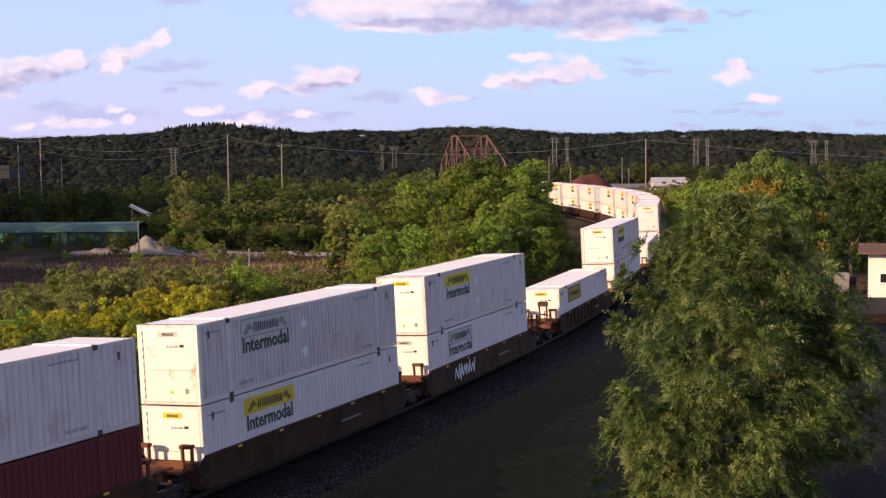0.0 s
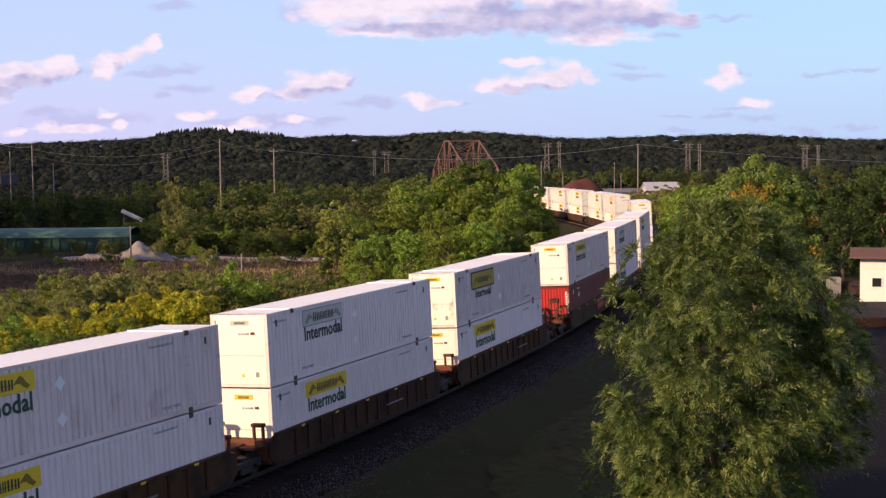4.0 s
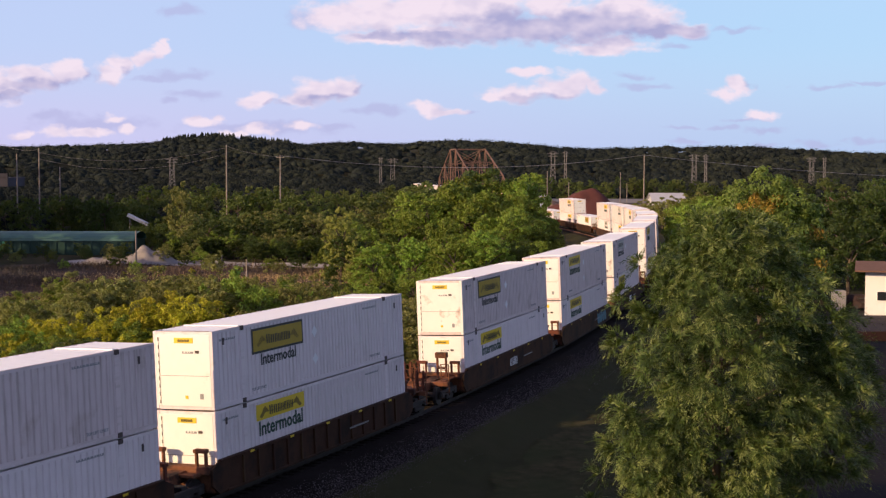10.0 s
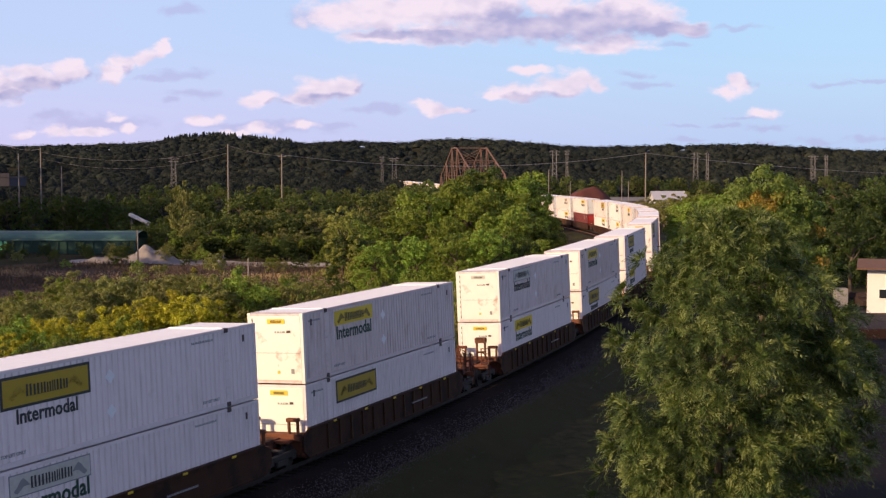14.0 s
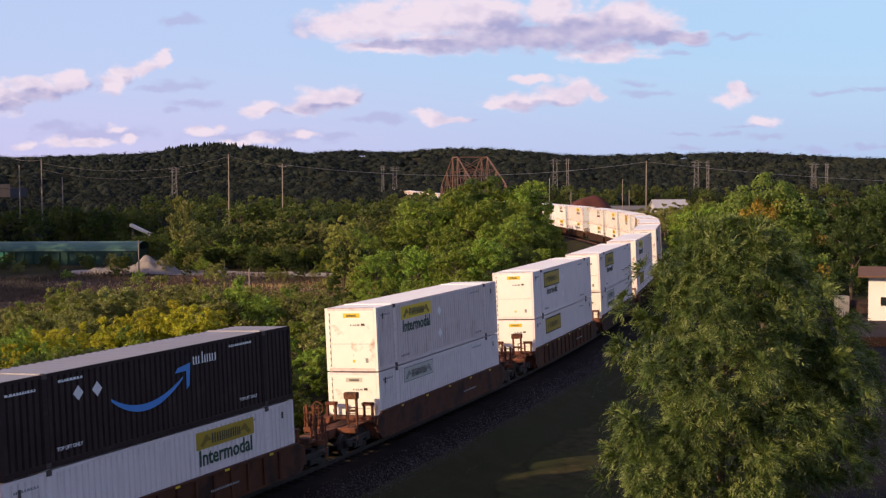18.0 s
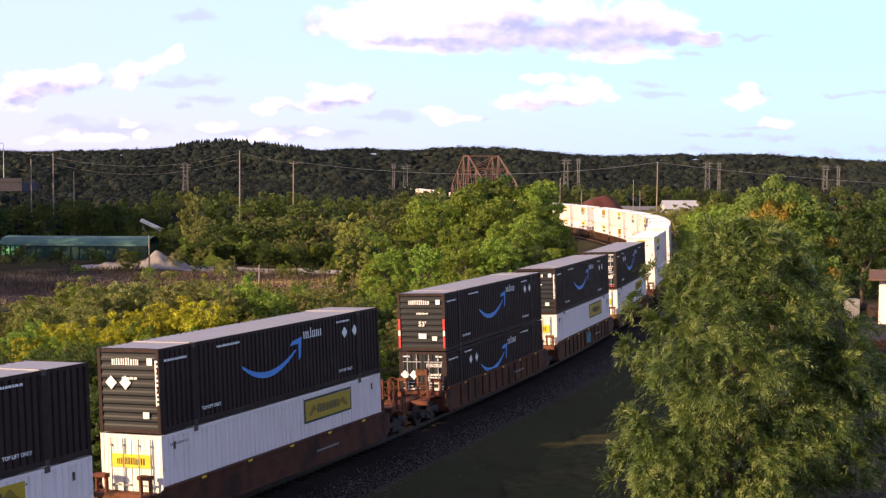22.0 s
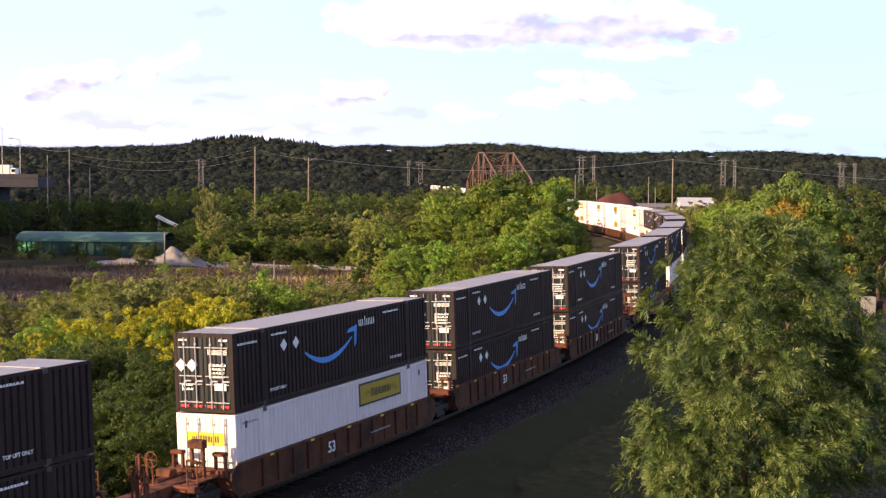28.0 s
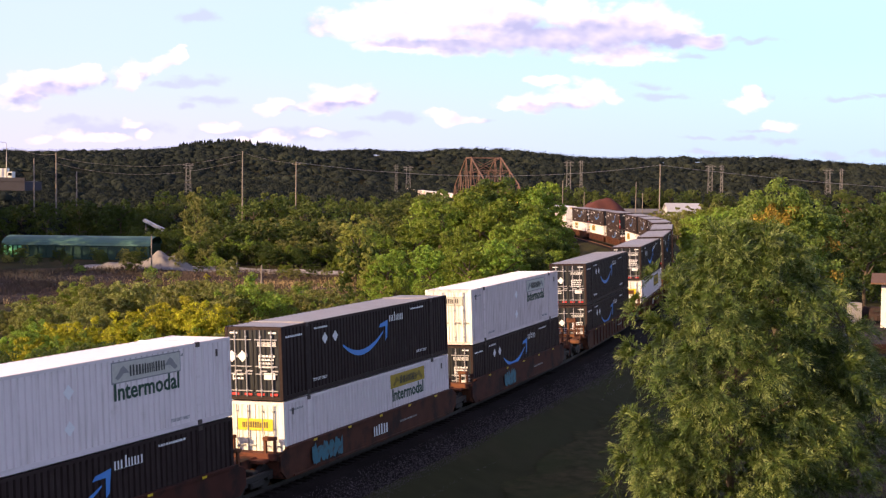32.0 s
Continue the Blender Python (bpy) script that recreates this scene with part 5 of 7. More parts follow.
def truss_bridge():
    """The rusty railway truss on the line: two side trusses with peaked top chords."""
    ob = thing("truss_bridge", Matrix.Translation(on_line(400)) @ Matrix.Rotation(radians(8.2), 4, "Z"), "rust-brown steel railway truss bridge beyond the trees", "bridge")
    half = 48.0
    tops = [(half, 0.3), (half * 0.82, 9.6), (half * 0.56, 14.2), (half * 0.30, 18.8), (half * 0.08, 18.8), (-half * 0.24, 14.6), (-half * 0.56, 10.6), (-half, 0.3)]

    def bar(name, a, b, r):
        bm = bmesh.new()
        rod(bm, a, b, r, None, 5)
        part(name, bm, BRIDGE_RUST, ob)

    for sx in (-4.85, 4.85):
        for (ya, za), (yb, zb) in zip(tops, tops[1:]):
            bar("top_chord", (sx, ya, za), (sx, yb, zb), 0.26)
            bar("diagonal", (sx, ya, za), (sx, yb, 0.2), 0.12)
            bar("diagonal", (sx, ya, 0.2), (sx, yb, zb), 0.12)
        for ya, za in tops[1:-1]:
            bar("upright", (sx, ya, 0), (sx, ya, za), 0.24)
        bm = bmesh.new()
        box(bm, sx - 0.35, sx + 0.35, -half, half, -1.4, -0.1)
        part("bottom_chord", bm, BRIDGE_RUST, ob)
    for ya, za in tops[1:-1]:
        bar("portal_brace", (-4.85, ya, za), (4.85, ya, za), 0.16)
        if za > 12:
            bar("sway_brace", (-4.85, ya, za), (4.85, ya, za * 0.72), 0.12)
            bar("sway_brace", (4.85, ya, za), (-4.85, ya, za * 0.72), 0.12)
    bm = bmesh.new()
    box(bm, -4.4, 4.4, -half, half, -1.5, -0.6)
    part("deck", bm, TIE_WOOD, ob)
    for ya in (-half, half):
        bm = bmesh.new()
        box(bm, -6.5, 6.5, ya - 1.2, ya + 1.2, -5.0, -1.5, bevel=0.1)
        part("pier", bm, CONCRETE, ob)


truss_bridge()


def green_shed():
    """A long low green shed with a rounded roof and a bright end."""
    x0, x1, y0, y1 = -71.0, -48.0, 209.0, 217.0
    z = height_at(-60, 210)
    ob = thing("green_shed", Matrix.Translation((0, 0, z)) , "long low green shed with a rounded tarpaulin roof", "shed")
    bm = bmesh.new()
    box(bm, x0, x1, y0, y1, -0.2, 2.2)
    part("wall", bm, GREEN_WALL, ob)
    bm = bmesh.new()
    n, last = 10, None
    for i in range(n + 1):
        a = math.pi * i / n
        yy = (y0 + y1) / 2 - math.cos(a) * (y1 - y0 + 0.5) / 2
        zz = 2.15 + math.sin(a) * 1.35
        row = [bm.verts.new((x0 - 0.2, yy, zz)), bm.verts.new((x1 + 0.2, yy, zz))]
        if last:
            bm.faces.new((last[0], last[1], row[1], row[0]))
        last = row
    part("roof", bm, GREEN_ROOF, ob)
    for k in range(16):
        bm = bmesh.new()
        xx = x0 + 1.2 + k * (x1 - x0 - 2.4) / 15
        box(bm, xx - 0.09, xx + 0.09, y0 - 0.13, y0 + 0.02, -0.1, 2.1)
        part("wall_rib", bm, GREEN_WALL, ob)
    for k in range(4):
        bm = bmesh.new()
        box(bm, x0 + 0.2 + k * 0.75, x0 + 0.7 + k * 0.75, y0 - 0.22, y0 - 0.14, 0.6, 2.05, bevel=0.02)
        part("end_panel", bm, LIME_WALL, ob, "bright green panel")


green_shed()


def heap(name, x, y, w, d, h, mat, label, seed):
    """A heap of loose material with slumped uneven sides."""
    bm = bmesh.new()
    n = 26
    grid = {}
    z0 = height_at(x, y)
    for i in range(n + 1):
        for j in range(n + 1):
            u, v = i / n * 2 - 1, j / n * 2 - 1
            r = math.hypot(u, v)
            k = (max(0.0, 1 - r ** 1.5) ** 1.15) * h
            k *= 1 + 0.35 * noise.noise(Vector((u * 3 + seed, v * 3, 0)))
            k += 0.05 * h * noise.noise(Vector((u * 9, v * 9, seed)))
            grid[i, j] = bm.verts.new((u * w / 2, v * d / 2, max(k, 0) - 0.08))
    for i in range(n):
        for j in range(n):
            bm.faces.new((grid[i, j], grid[i + 1, j], grid[i + 1, j + 1], grid[i, j + 1])).smooth = True
    ob = part(name, bm, mat)
    ob.matrix_basis = Matrix.Translation((x, y, z0))
    tagged(ob, label, "heap", "heaps")


heap("gravel_mound", -41.2, 188, 9.6, 8.0, 2.4, GRAVEL_DIM, "pale grey gravel pile by the field", 1)
heap("gravel_mound", -47.6, 190, 8.5, 6.0, 1.1, GRAVEL_DIM, "low pale grey gravel pile by the field", 2)
heap("earth_mound", 43.0, 395, 29, 18, 7.0, RED_EARTH, "heap of red-brown earth beyond the line", 3)
heap("earth_mound", 31.0, 405, 20, 14, 4.6, BROWN_EARTH, "heap of brown earth beyond the line", 4)
heap("earth_mound", 64.0, 390, 30, 14, 4.0, BROWN_EARTH, "long heap of brown earth beyond the line", 5)


def gable_house(name, x, y, turn, w, d, wall_h, roof_h, wall_mat, roof_mat, label, windows=(), category="building", e=0.4):
    """A simple building: walls, gabled roof with eaves, windows on the front wall."""
    ob = thing(name, Matrix.Translation((x, y, height_at(x, y))) @ Matrix.Rotation(radians(turn), 4, "Z"), label, category)
    bm = bmesh.new()
    box(bm, -w / 2, w / 2, -d / 2, d / 2, -0.3, wall_h)
    a = [bm.verts.new((sx * w / 2, sy * d / 2, wall_h)) for sx, sy in ((-1, -1), (-1, 1), (1, -1), (1, 1))]
    t = [bm.verts.new((sx * w / 2, 0, wall_h + roof_h)) for sx in (-1, 1)]
    bm.faces.new((a[0], a[1], t[0]))
    bm.faces.new((a[2], t[1], a[3]))
    part("wall", bm, wall_mat, ob)
    for sy in (-1, 1):
        bm = bmesh.new()
        pts = [(-w / 2 - e, sy * (d / 2 + e), wall_h - e * roof_h / (d / 2)), (w / 2 + e, sy * (d / 2 + e), wall_h - e * roof_h / (d / 2)), (w / 2 + e, 0, wall_h + roof_h), (-w / 2 - e, 0, wall_h + roof_h)]
        lo = [bm.verts.new((p[0], p[1], p[2] + 0.02)) for p in pts]
        hi = [bm.verts.new((p[0], p[1], p[2] + 0.16)) for p in pts]
        bm.faces.new(lo)
        bm.faces.new(hi)
        for i in range(4):
            bm.faces.new((lo[i], lo[(i + 1) % 4], hi[(i + 1) % 4], hi[i]))
        bmesh.ops.recalc_face_normals(bm, faces=bm.faces)
        part("roof", bm, roof_mat, ob)
    for wx, wz, ww, wh in windows:
        bm = bmesh.new()
        box(bm, wx - ww / 2 - 0.08, wx + ww / 2 + 0.08, -d / 2 - 0.06, -d / 2 + 0.02, wz - 0.08, wz + wh + 0.08, bevel=0.01)
        win = part("window", bm, SIDING, ob)
        bm = bmesh.new()
        box(bm, wx - ww / 2, wx + ww / 2, -d / 2 - 0.075, -d / 2 - 0.05, wz, wz + wh)
        part("pane", bm, GLASS, win)
    return ob


gable_house("white_building", 46.3, 127.1, -18, 11.0, 9.0, 4.25, 0.45, SIDING, SHINGLE, "white clapboard building with a brown roof beside the yard",
            ((-4.0, 1.5, 0.8, 0.8), (1.5, 1.4, 0.8, 0.8)), "house", 0.95)
gable_house("works_shed", 56.4, 335, 0, 7.8, 9.0, 5.8, 1.8, METAL_ROOF, METAL_ROOF, "pale metal shed with a low roof beyond the line", (), "shed")
gable_house("works_shed", 52.0, 430, 4, 34.0, 8.0, 2.8, 1.0, PYLON, PYLON, "long grey metal shed behind the earth heaps", (), "shed")
gable_house("brick_hall", 127.0, 360, 0, 44.0, 14.0, 5.2, 1.6, BRICK_RED, SHINGLE, "long low dull-red brick hall among trees", (), "building")


def overpass():
    """The end of a road overpass far to the left: deck, parapet, pier and lamp posts."""
    ob = thing("overpass", pose(-112.0, 300, 0, 0, 0, 0), "concrete road overpass end with steel railing", "overpass")
    bm = bmesh.new()
    box(bm, -60, 17, -6, 6, 7.6, 9.6, bevel=0.05)
    part("deck", bm, DARK_CONCRETE, ob)
    bm = bmesh.new()
    box(bm, -60, 17, -6.1, -5.8, 9.6, 10.5, bevel=0.03)
    part("parapet", bm, DARK_CONCRETE, ob)
    for px in (6, -25):
        bm = bmesh.new()
        box(bm, px - 1.0, px + 1.0, -5, 5, -2.8, 7.6, bevel=0.1)
        part("pier", bm, DARK_CONCRETE, ob)
    for px, h in ((8.5, 10.0), (12.5, 7.5)):
        lamp = thing("street_lamp", pose(-112 + px, 295.5, 10.6), "grey street lamp on the overpass", "street lamp", "lamps on the overpass")
        bm = bmesh.new()
        rod(bm, (0, 0, 0), (0, 0, h), 0.12, 0.07, 8)
        part("mast", bm, GALV, lamp)
        bm = bmesh.new()
        rod(bm, (0, 0, h), (-2.0, 0, h + 0.3), 0.06, None, 6)
        box(bm, -2.6, -1.8, -0.15, 0.15, h + 0.2, h + 0.4, bevel=0.03)
        part("arm", bm, GALV, lamp)


overpass()


def box_truck():
    """A white box truck that crawls along the overpass."""
    ob = thing("box_truck", pose(-104, 298, 9.6), "white box truck driving on the overpass", "truck")
    bm = bmesh.new()
    box(bm, -1.9, 1.1, -1.1, 1.1, 0.6, 2.9, bevel=0.05)
    part("cargo_box", bm, SIDING, ob)
    bm = bmesh.new()
    box(bm, 1.15, 2.5, -1.0, 1.0, 0.5, 2.2, bevel=0.15)
    part("cab", bm, SIDING, ob)
    bm = bmesh.new()
    box(bm, 1.5, 2.3, -1.03, -0.98, 1.3, 1.95)
    part("side_window", bm, GLASS, ob)
    for wx in (-1.2, 1.8):
        for wy in (-0.95, 0.95):
            bm = bmesh.new()
            rod(bm, (wx, wy - 0.12, 0.42), (wx, wy + 0.12, 0.42), 0.42, None, 14)
            part("wheel", bm, TYRE, ob)
    return ob


TRUCK = box_truck()


def conveyor():
    """A white sloping conveyor in the works beyond the shed."""
    ob = thing("conveyor", pose(-51.6, 228, height_at(-51.6, 228), 0, 0, 0), "pale sloping conveyor gantry in the works", "conveyor")
    bm = bmesh.new()
    box(bm, -1.9, 1.9, -0.6, 0.6, -0.26, 0.26, Matrix.Translation((0, 0, 4.7)) @ Matrix.Rotation(radians(26), 4, "Y"), bevel=0.03)
    part("belt_housing", bm, METAL_ROOF, ob)
    for px in (-1.4, 1.2):
        bm = bmesh.new()
        rod(bm, (px, -0.6, -0.2), (px, 0, 4.5 - px * 0.45), 0.07, None, 6)
        rod(bm, (px + 0.8, 0.6, -0.2), (px, 0, 4.5 - px * 0.45), 0.07, None, 6)
        part("trestle", bm, PYLON, ob)


conveyor()


def parked_car(x, y, turn, paint, label):
    ob = thing("parked_car", Matrix.Translation((x, y, height_at(x, y) + 0.05)) @ Matrix.Rotation(radians(turn), 4, "Z"), label, "car")
    bm = bmesh.new()
    prof = [(-2.2, 0.35), (-2.2, 0.85), (-1.3, 0.95), (-0.6, 1.42), (0.9, 1.42), (1.7, 0.98), (2.2, 0.9), (2.2, 0.35)]
    rows = []
    for sx, k in ((-0.88, 1.0), (0.88, 1.0)):
        rows.append([bm.verts.new((sx * (0.82 if z > 1.1 else 1.0), yy, z)) for yy, z in prof])
    for i in range(len(prof)):
        j = (i + 1) % len(prof)
        bm.faces.new((rows[0][i], rows[0][j], rows[1][j], rows[1][i]))
    bm.faces.new(rows[0])
    bm.faces.new(list(reversed(rows[1])))
    bmesh.ops.recalc_face_normals(bm, faces=bm.faces)
    part("body", bm, paint, ob)
    for yy, z0, z1, ry in ((-0.97, 1.0, 1.36, 0), (1.32, 1.05, 1.38, 0)):
        bm = bmesh.new()
        box(bm, -0.66, 0.66, yy - 0.22, yy + 0.22, z0 + 0.12, z0 + 0.2)
        part("windscreen", bm, GLASS, ob)
    for sx in (-0.8, 0.8):
        for sy in (-1.35, 1.4):
            bm = bmesh.new()
            rod(bm, (sx - 0.1, sy, 0.32), (sx + 0.1, sy, 0.32), 0.32, None, 14)
            part("wheel", bm, TYRE, ob)


parked_car(41.2, 131.0, 8, CHARCOAL, "dark parked car beside the white building")
parked_car(39.0, 150.0, 75, GALV, "silver-grey parked car in the shade")
bm = bmesh.new()
box(bm, 31.5, 50.0, 106.0, 106.4, 0, 1.0, bevel=0.04)
bmesh.ops.translate(bm, verts=bm.verts, vec=(0, 0, height_at(40, 104) - 0.1))
tagged(part("retaining_wall", bm, SHADED_BRICK), "low dark-red retaining wall along the yard", "wall", kind="structure")
bm = bmesh.new()
box(bm, -0.6, 0.6, -0.5, 0.5, 0, 2.0, bevel=0.03)
cab = part("storage_cabinet", bm, GALV)
cab.matrix_basis = Matrix.Translation((39.0, 130.5, height_at(39.0, 130.5)))
tagged(cab, "grey metal storage cabinet beside a parked dark car", "cabinet")

# ---- the train ----
LONG, WIDE, HIGH = 16.154, 2.591, 2.896
HALF = LONG / 2
ON_RIGHT = Matrix(((0, 0, 1, 0), (1, 0, 0, 0), (0, 1, 0, 0), (0, 0, 0, 1)))
ON_LEFT = Matrix(((0, 0, -1, 0), (-1, 0, 0, 0), (0, 1, 0, 0), (0, 0, 0, 1)))
ON_REAR = Matrix(((1, 0, 0, 0), (0, 0, -1, 0), (0, 1, 0, 0), (0, 0, 0, 1)))


def mesh_of(name, bm, mat):
    me = bpy.data.meshes.new(name)
    bm.to_mesh(me)
    bm.free()
    me.materials.append(mat)
    return me


def wave_sheet(width, height, pitch, depth, flat=0.3, slope=0.2):
    """A corrugated sheet in the xy plane, ribs along y, that faces +z."""
    bm = bmesh.new()
    n = max(1, round(width / pitch))
    w = width / n
    xs = []
    for i in range(n):
        x = -width / 2 + i * w
        xs += [(x, 0), (x + w * flat, 0), (x + w * (flat + slope), -depth), (x + w * (1 - slope), -depth)]
    xs.append((width / 2, 0))
    lo = [bm.verts.new((x, -height / 2, z)) for x, z in xs]
    hi = [bm.verts.new((x, height / 2, z)) for x, z in xs]
    for i in range(len(xs) - 1):
        bm.faces.new((lo[i], lo[i + 1], hi[i + 1], hi[i]))
    return bm


def slab(w, h, t=0.012):
    bm = bmesh.new()
    return box(bm, -w / 2, w / 2, -h / 2, h / 2, 0, t)


MESHES = {}


def shared(key, make, mat):
    if (key, mat.name) not in MESHES:
        MESHES[key, mat.name] = mesh_of(key.split(":")[0], make(), mat)
    return MESHES[key, mat.name]


def frame_bm():
    bm = bmesh.new()
    for sx in (-1, 1):
        x0, x1 = sorted((sx * WIDE / 2, sx * (WIDE / 2 - 0.09)))
        box(bm, x0, x1, -HALF + 0.12, HALF - 0.12, 0.0, 0.17)
        box(bm, x0, x1, -HALF + 0.12, HALF - 0.12, HIGH - 0.12, HIGH - 0.015)
    for sy in (-1, 1):
        y0, y1 = sorted((sy * (HALF - 0.02), sy * (HALF - 0.1)))
        box(bm, -WIDE / 2 + 0.1, WIDE / 2 - 0.1, y0, y1, 0.0, 0.16)
        box(bm, -WIDE / 2 + 0.1, WIDE / 2 - 0.1, y0, y1, HIGH - 0.14, HIGH - 0.02)
    return bm


def post_bm():
    bm = bmesh.new()
    return box(bm, -0.075, 0.075, -0.08, 0.08, 0.0, HIGH - 0.012, bevel=0.012)


def lift_post_bm():
    bm = bmesh.new()
    return box(bm, -0.02, 0.02, -0.11, 0.11, 0.02, HIGH - 0.02)


def casting_bm():
    bm = bmesh.new()
    return box(bm, -0.05, 0.05, -0.11, 0.11, -0.085, 0.085, bevel=0.015)


def roof_bm():
    bm = wave_sheet(LONG - 0.3, WIDE - 0.12, 0.4, 0.015)
    bmesh.ops.rotate(bm, verts=bm.verts, matrix=Matrix.Rotation(radians(90), 3, "Z"))
    for y in (-6.1, 6.1):
        box(bm, -WIDE / 2 + 0.08, WIDE / 2 - 0.08, y - 0.09, y + 0.09, -0.02, 0.028)
    return bm


def crescent_bm():
    """A blue smile-shaped arc that ends in an arrowhead."""
    bm = bmesh.new()
    n = 18
    lo, hi = [], []
    for i in range(n + 1):
        t = i / n
        x = -2.15 + 3.9 * t
        y = 0.30 - 2.4 * t * (1 - t) * (1.05 - 0.15 * t) + 0.20 * t
        w = 0.03 + 0.21 * math.sin(math.pi * min(1, t * 0.9 + 0.06)) ** 0.7
        lo.append((x, y - w * 0.5))
        hi.append((x, y + w * 0.5))
    front = [bm.verts.new((x, y, 0.008)) for x, y in lo], [bm.verts.new((x, y, 0.008)) for x, y in hi]
    for i in range(n):
        bm.faces.new((front[0][i], front[0][i + 1], front[1][i + 1], front[1][i]))
    head = [(1.30, 0.70), (1.45, 0.86), (2.22, 0.98), (2.12, 0.20), (1.93, 0.06), (1.95, 0.72)]
    hv = [bm.verts.new((x, y, 0.012)) for x, y in head]
    bm.faces.new((hv[0], hv[1], hv[2], hv[5]))
    bm.faces.new((hv[5], hv[2], hv[3], hv[4]))
    bmesh.ops.recalc_face_normals(bm, faces=bm.faces)
    return bm


def comb(bm, teeth, foot, z=0.008):
    """A flat run of upright bars (x0, x1, top) that share one foot from its lower to its upper edge."""
    low, high = foot
    prev = None
    for x0, x1, top in teeth:
        v = [bm.verts.new((x, y, z)) for x, y in ((x0, low), (x1, low), (x1, high), (x1, top), (x0, top), (x0, high))]
        bm.faces.new((v[0], v[1], v[2], v[5]))
        bm.faces.new((v[5], v[2], v[3], v[4]))
        if prev:
            bm.faces.new((prev[1], v[0], v[5], prev[2]))
        prev = v
    return bm


def blocks_bm(width, height, count, seed):
    """A word that is not lettered: a row of plain bars of its size."""
    rng = random.Random(seed)
    cuts = [rng.uniform(0.7, 1.3) for _ in range(count)]
    k, x, bars = width / sum(cuts), -width / 2, []
    for c in cuts:
        w = c * k
        top = height * (rng.choice((0.84, 0.92, 1.0)) - 0.5)
        bars += [(x + w * 0.12, x + w * 0.38, top), (x + w * 0.60, x + w * 0.86, top)]
        x += w
    return comb(bmesh.new(), bars, (-height / 2, -height * 0.47))


def name_bm():
    """The pale name mark beside the arc, as five plain bars."""
    return comb(bmesh.new(), [(-0.72, -0.64, 0.12), (-0.56, -0.48, 0.12), (-0.40, -0.32, 0.12), (-0.18, -0.10, 0.24), (-0.02, 0.05, 0.12), (0.13, 0.20, 0.12), (0.28, 0.36, 0.12), (0.44, 0.52, 0.12), (0.62, 0.70, 0.12)], (-0.16, -0.148))


def curls_bm():
    """A dark scroll print: two thick ends joined by a thin line behind the name."""
    bm = bmesh.new()
    last = None
    for i in range(25):
        t = i / 24
        end = max(0.0, abs(t - 0.5) * 2 - 0.62) / 0.38
        x, w = -1.62 + 3.24 * t, 0.012 + 0.13 * math.sin(math.pi * end) ** 0.8
        mid = -0.05 + 0.12 * math.sin(end * 5.2)
        row = bm.verts.new((x, mid - w, 0.0)), bm.verts.new((x, mid + w, 0.0))
        if last:
            bm.faces.new((last[0], row[0], row[1], last[1]))
        last = row
    return bm


def diamond_bm():
    bm = bmesh.new()
    box(bm, -0.17, 0.17, -0.17, 0.17, 0, 0.008)
    bmesh.ops.rotate(bm, verts=bm.verts, matrix=Matrix.Rotation(radians(45), 3, "Z"))
    return bm


def marks_bm(width, rows, seed, pitch=0.12):
    """Small unreadable stencilling as plain bars."""
    rng = random.Random(seed)
    bm = bmesh.new()
    for r in range(rows):
        x, teeth = -width / 2, []
        while x < width / 2 - 0.05:
            w = rng.uniform(0.05, 0.13)
            teeth.append((x, min(x + w, width / 2), -r * pitch))
            x += w + rng.uniform(0.03, 0.07)
        comb(bm, teeth, (-r * pitch - 0.08, -r * pitch - 0.055), 0.006)
    if rows > 1:
        v = [bm.verts.new((x, y, 0.005)) for x, y in ((-width / 2 - 0.02, -rows * pitch + 0.04), (-width / 2 + 0.02, -rows * pitch + 0.04), (-width / 2 + 0.02, 0), (-width / 2 - 0.02, 0))]
        bm.faces.new(v)
    return bm


def hinges_bm():
    teeth = []
    for k in range(9):
        z = -1.15 + k * 0.29
        teeth.append((z - 0.07, z + 0.07, 0.03))
    bm = comb(bmesh.new(), teeth, (-0.012, 0.0), 0.012)
    bmesh.ops.rotate(bm, verts=bm.verts, matrix=Matrix.Rotation(radians(90), 3, "Z"))
    return bm


def rods_bm():
    bm = bmesh.new()
    rod(bm, (0, -1.3, 0.05), (0, 1.3, 0.05), 0.02, None, 6)
    for z in (-1.05, -0.35, 0.35, 1.05):
        box(bm, -0.04, 0.04, z - 0.03, z + 0.03, 0, 0.06)
    box(bm, 0, 0.28, -0.32, -0.27, 0.03, 0.06)
    return bm


def put(name, key, make, mat, parent, face, x, y, lift=0.004, label=""):
    """Fixes a flat piece on the right, left or rear wall of a container: x along the wall, y up from its foot."""
    if face is ON_REAR:
        at = Matrix.Translation((x, -HALF - 0.012 - lift, y))
    else:
        sx = 1 if face is ON_RIGHT else -1
        at = Matrix.Translation((sx * (WIDE / 2 - 0.012 + lift), -HALF + x, y))
    return tagged(piece(name, shared(key, make, mat), parent, at @ face), label)


def word(words, size, mat, parent, face, x, y, lift=0.006):
    sx = 1 if face is ON_RIGHT else -1
    at = Matrix.Translation((sx * (WIDE / 2 - 0.012 + lift), -HALF + x, y))
    return piece("lettering", text_mesh(words, size, mat), parent, at @ face)


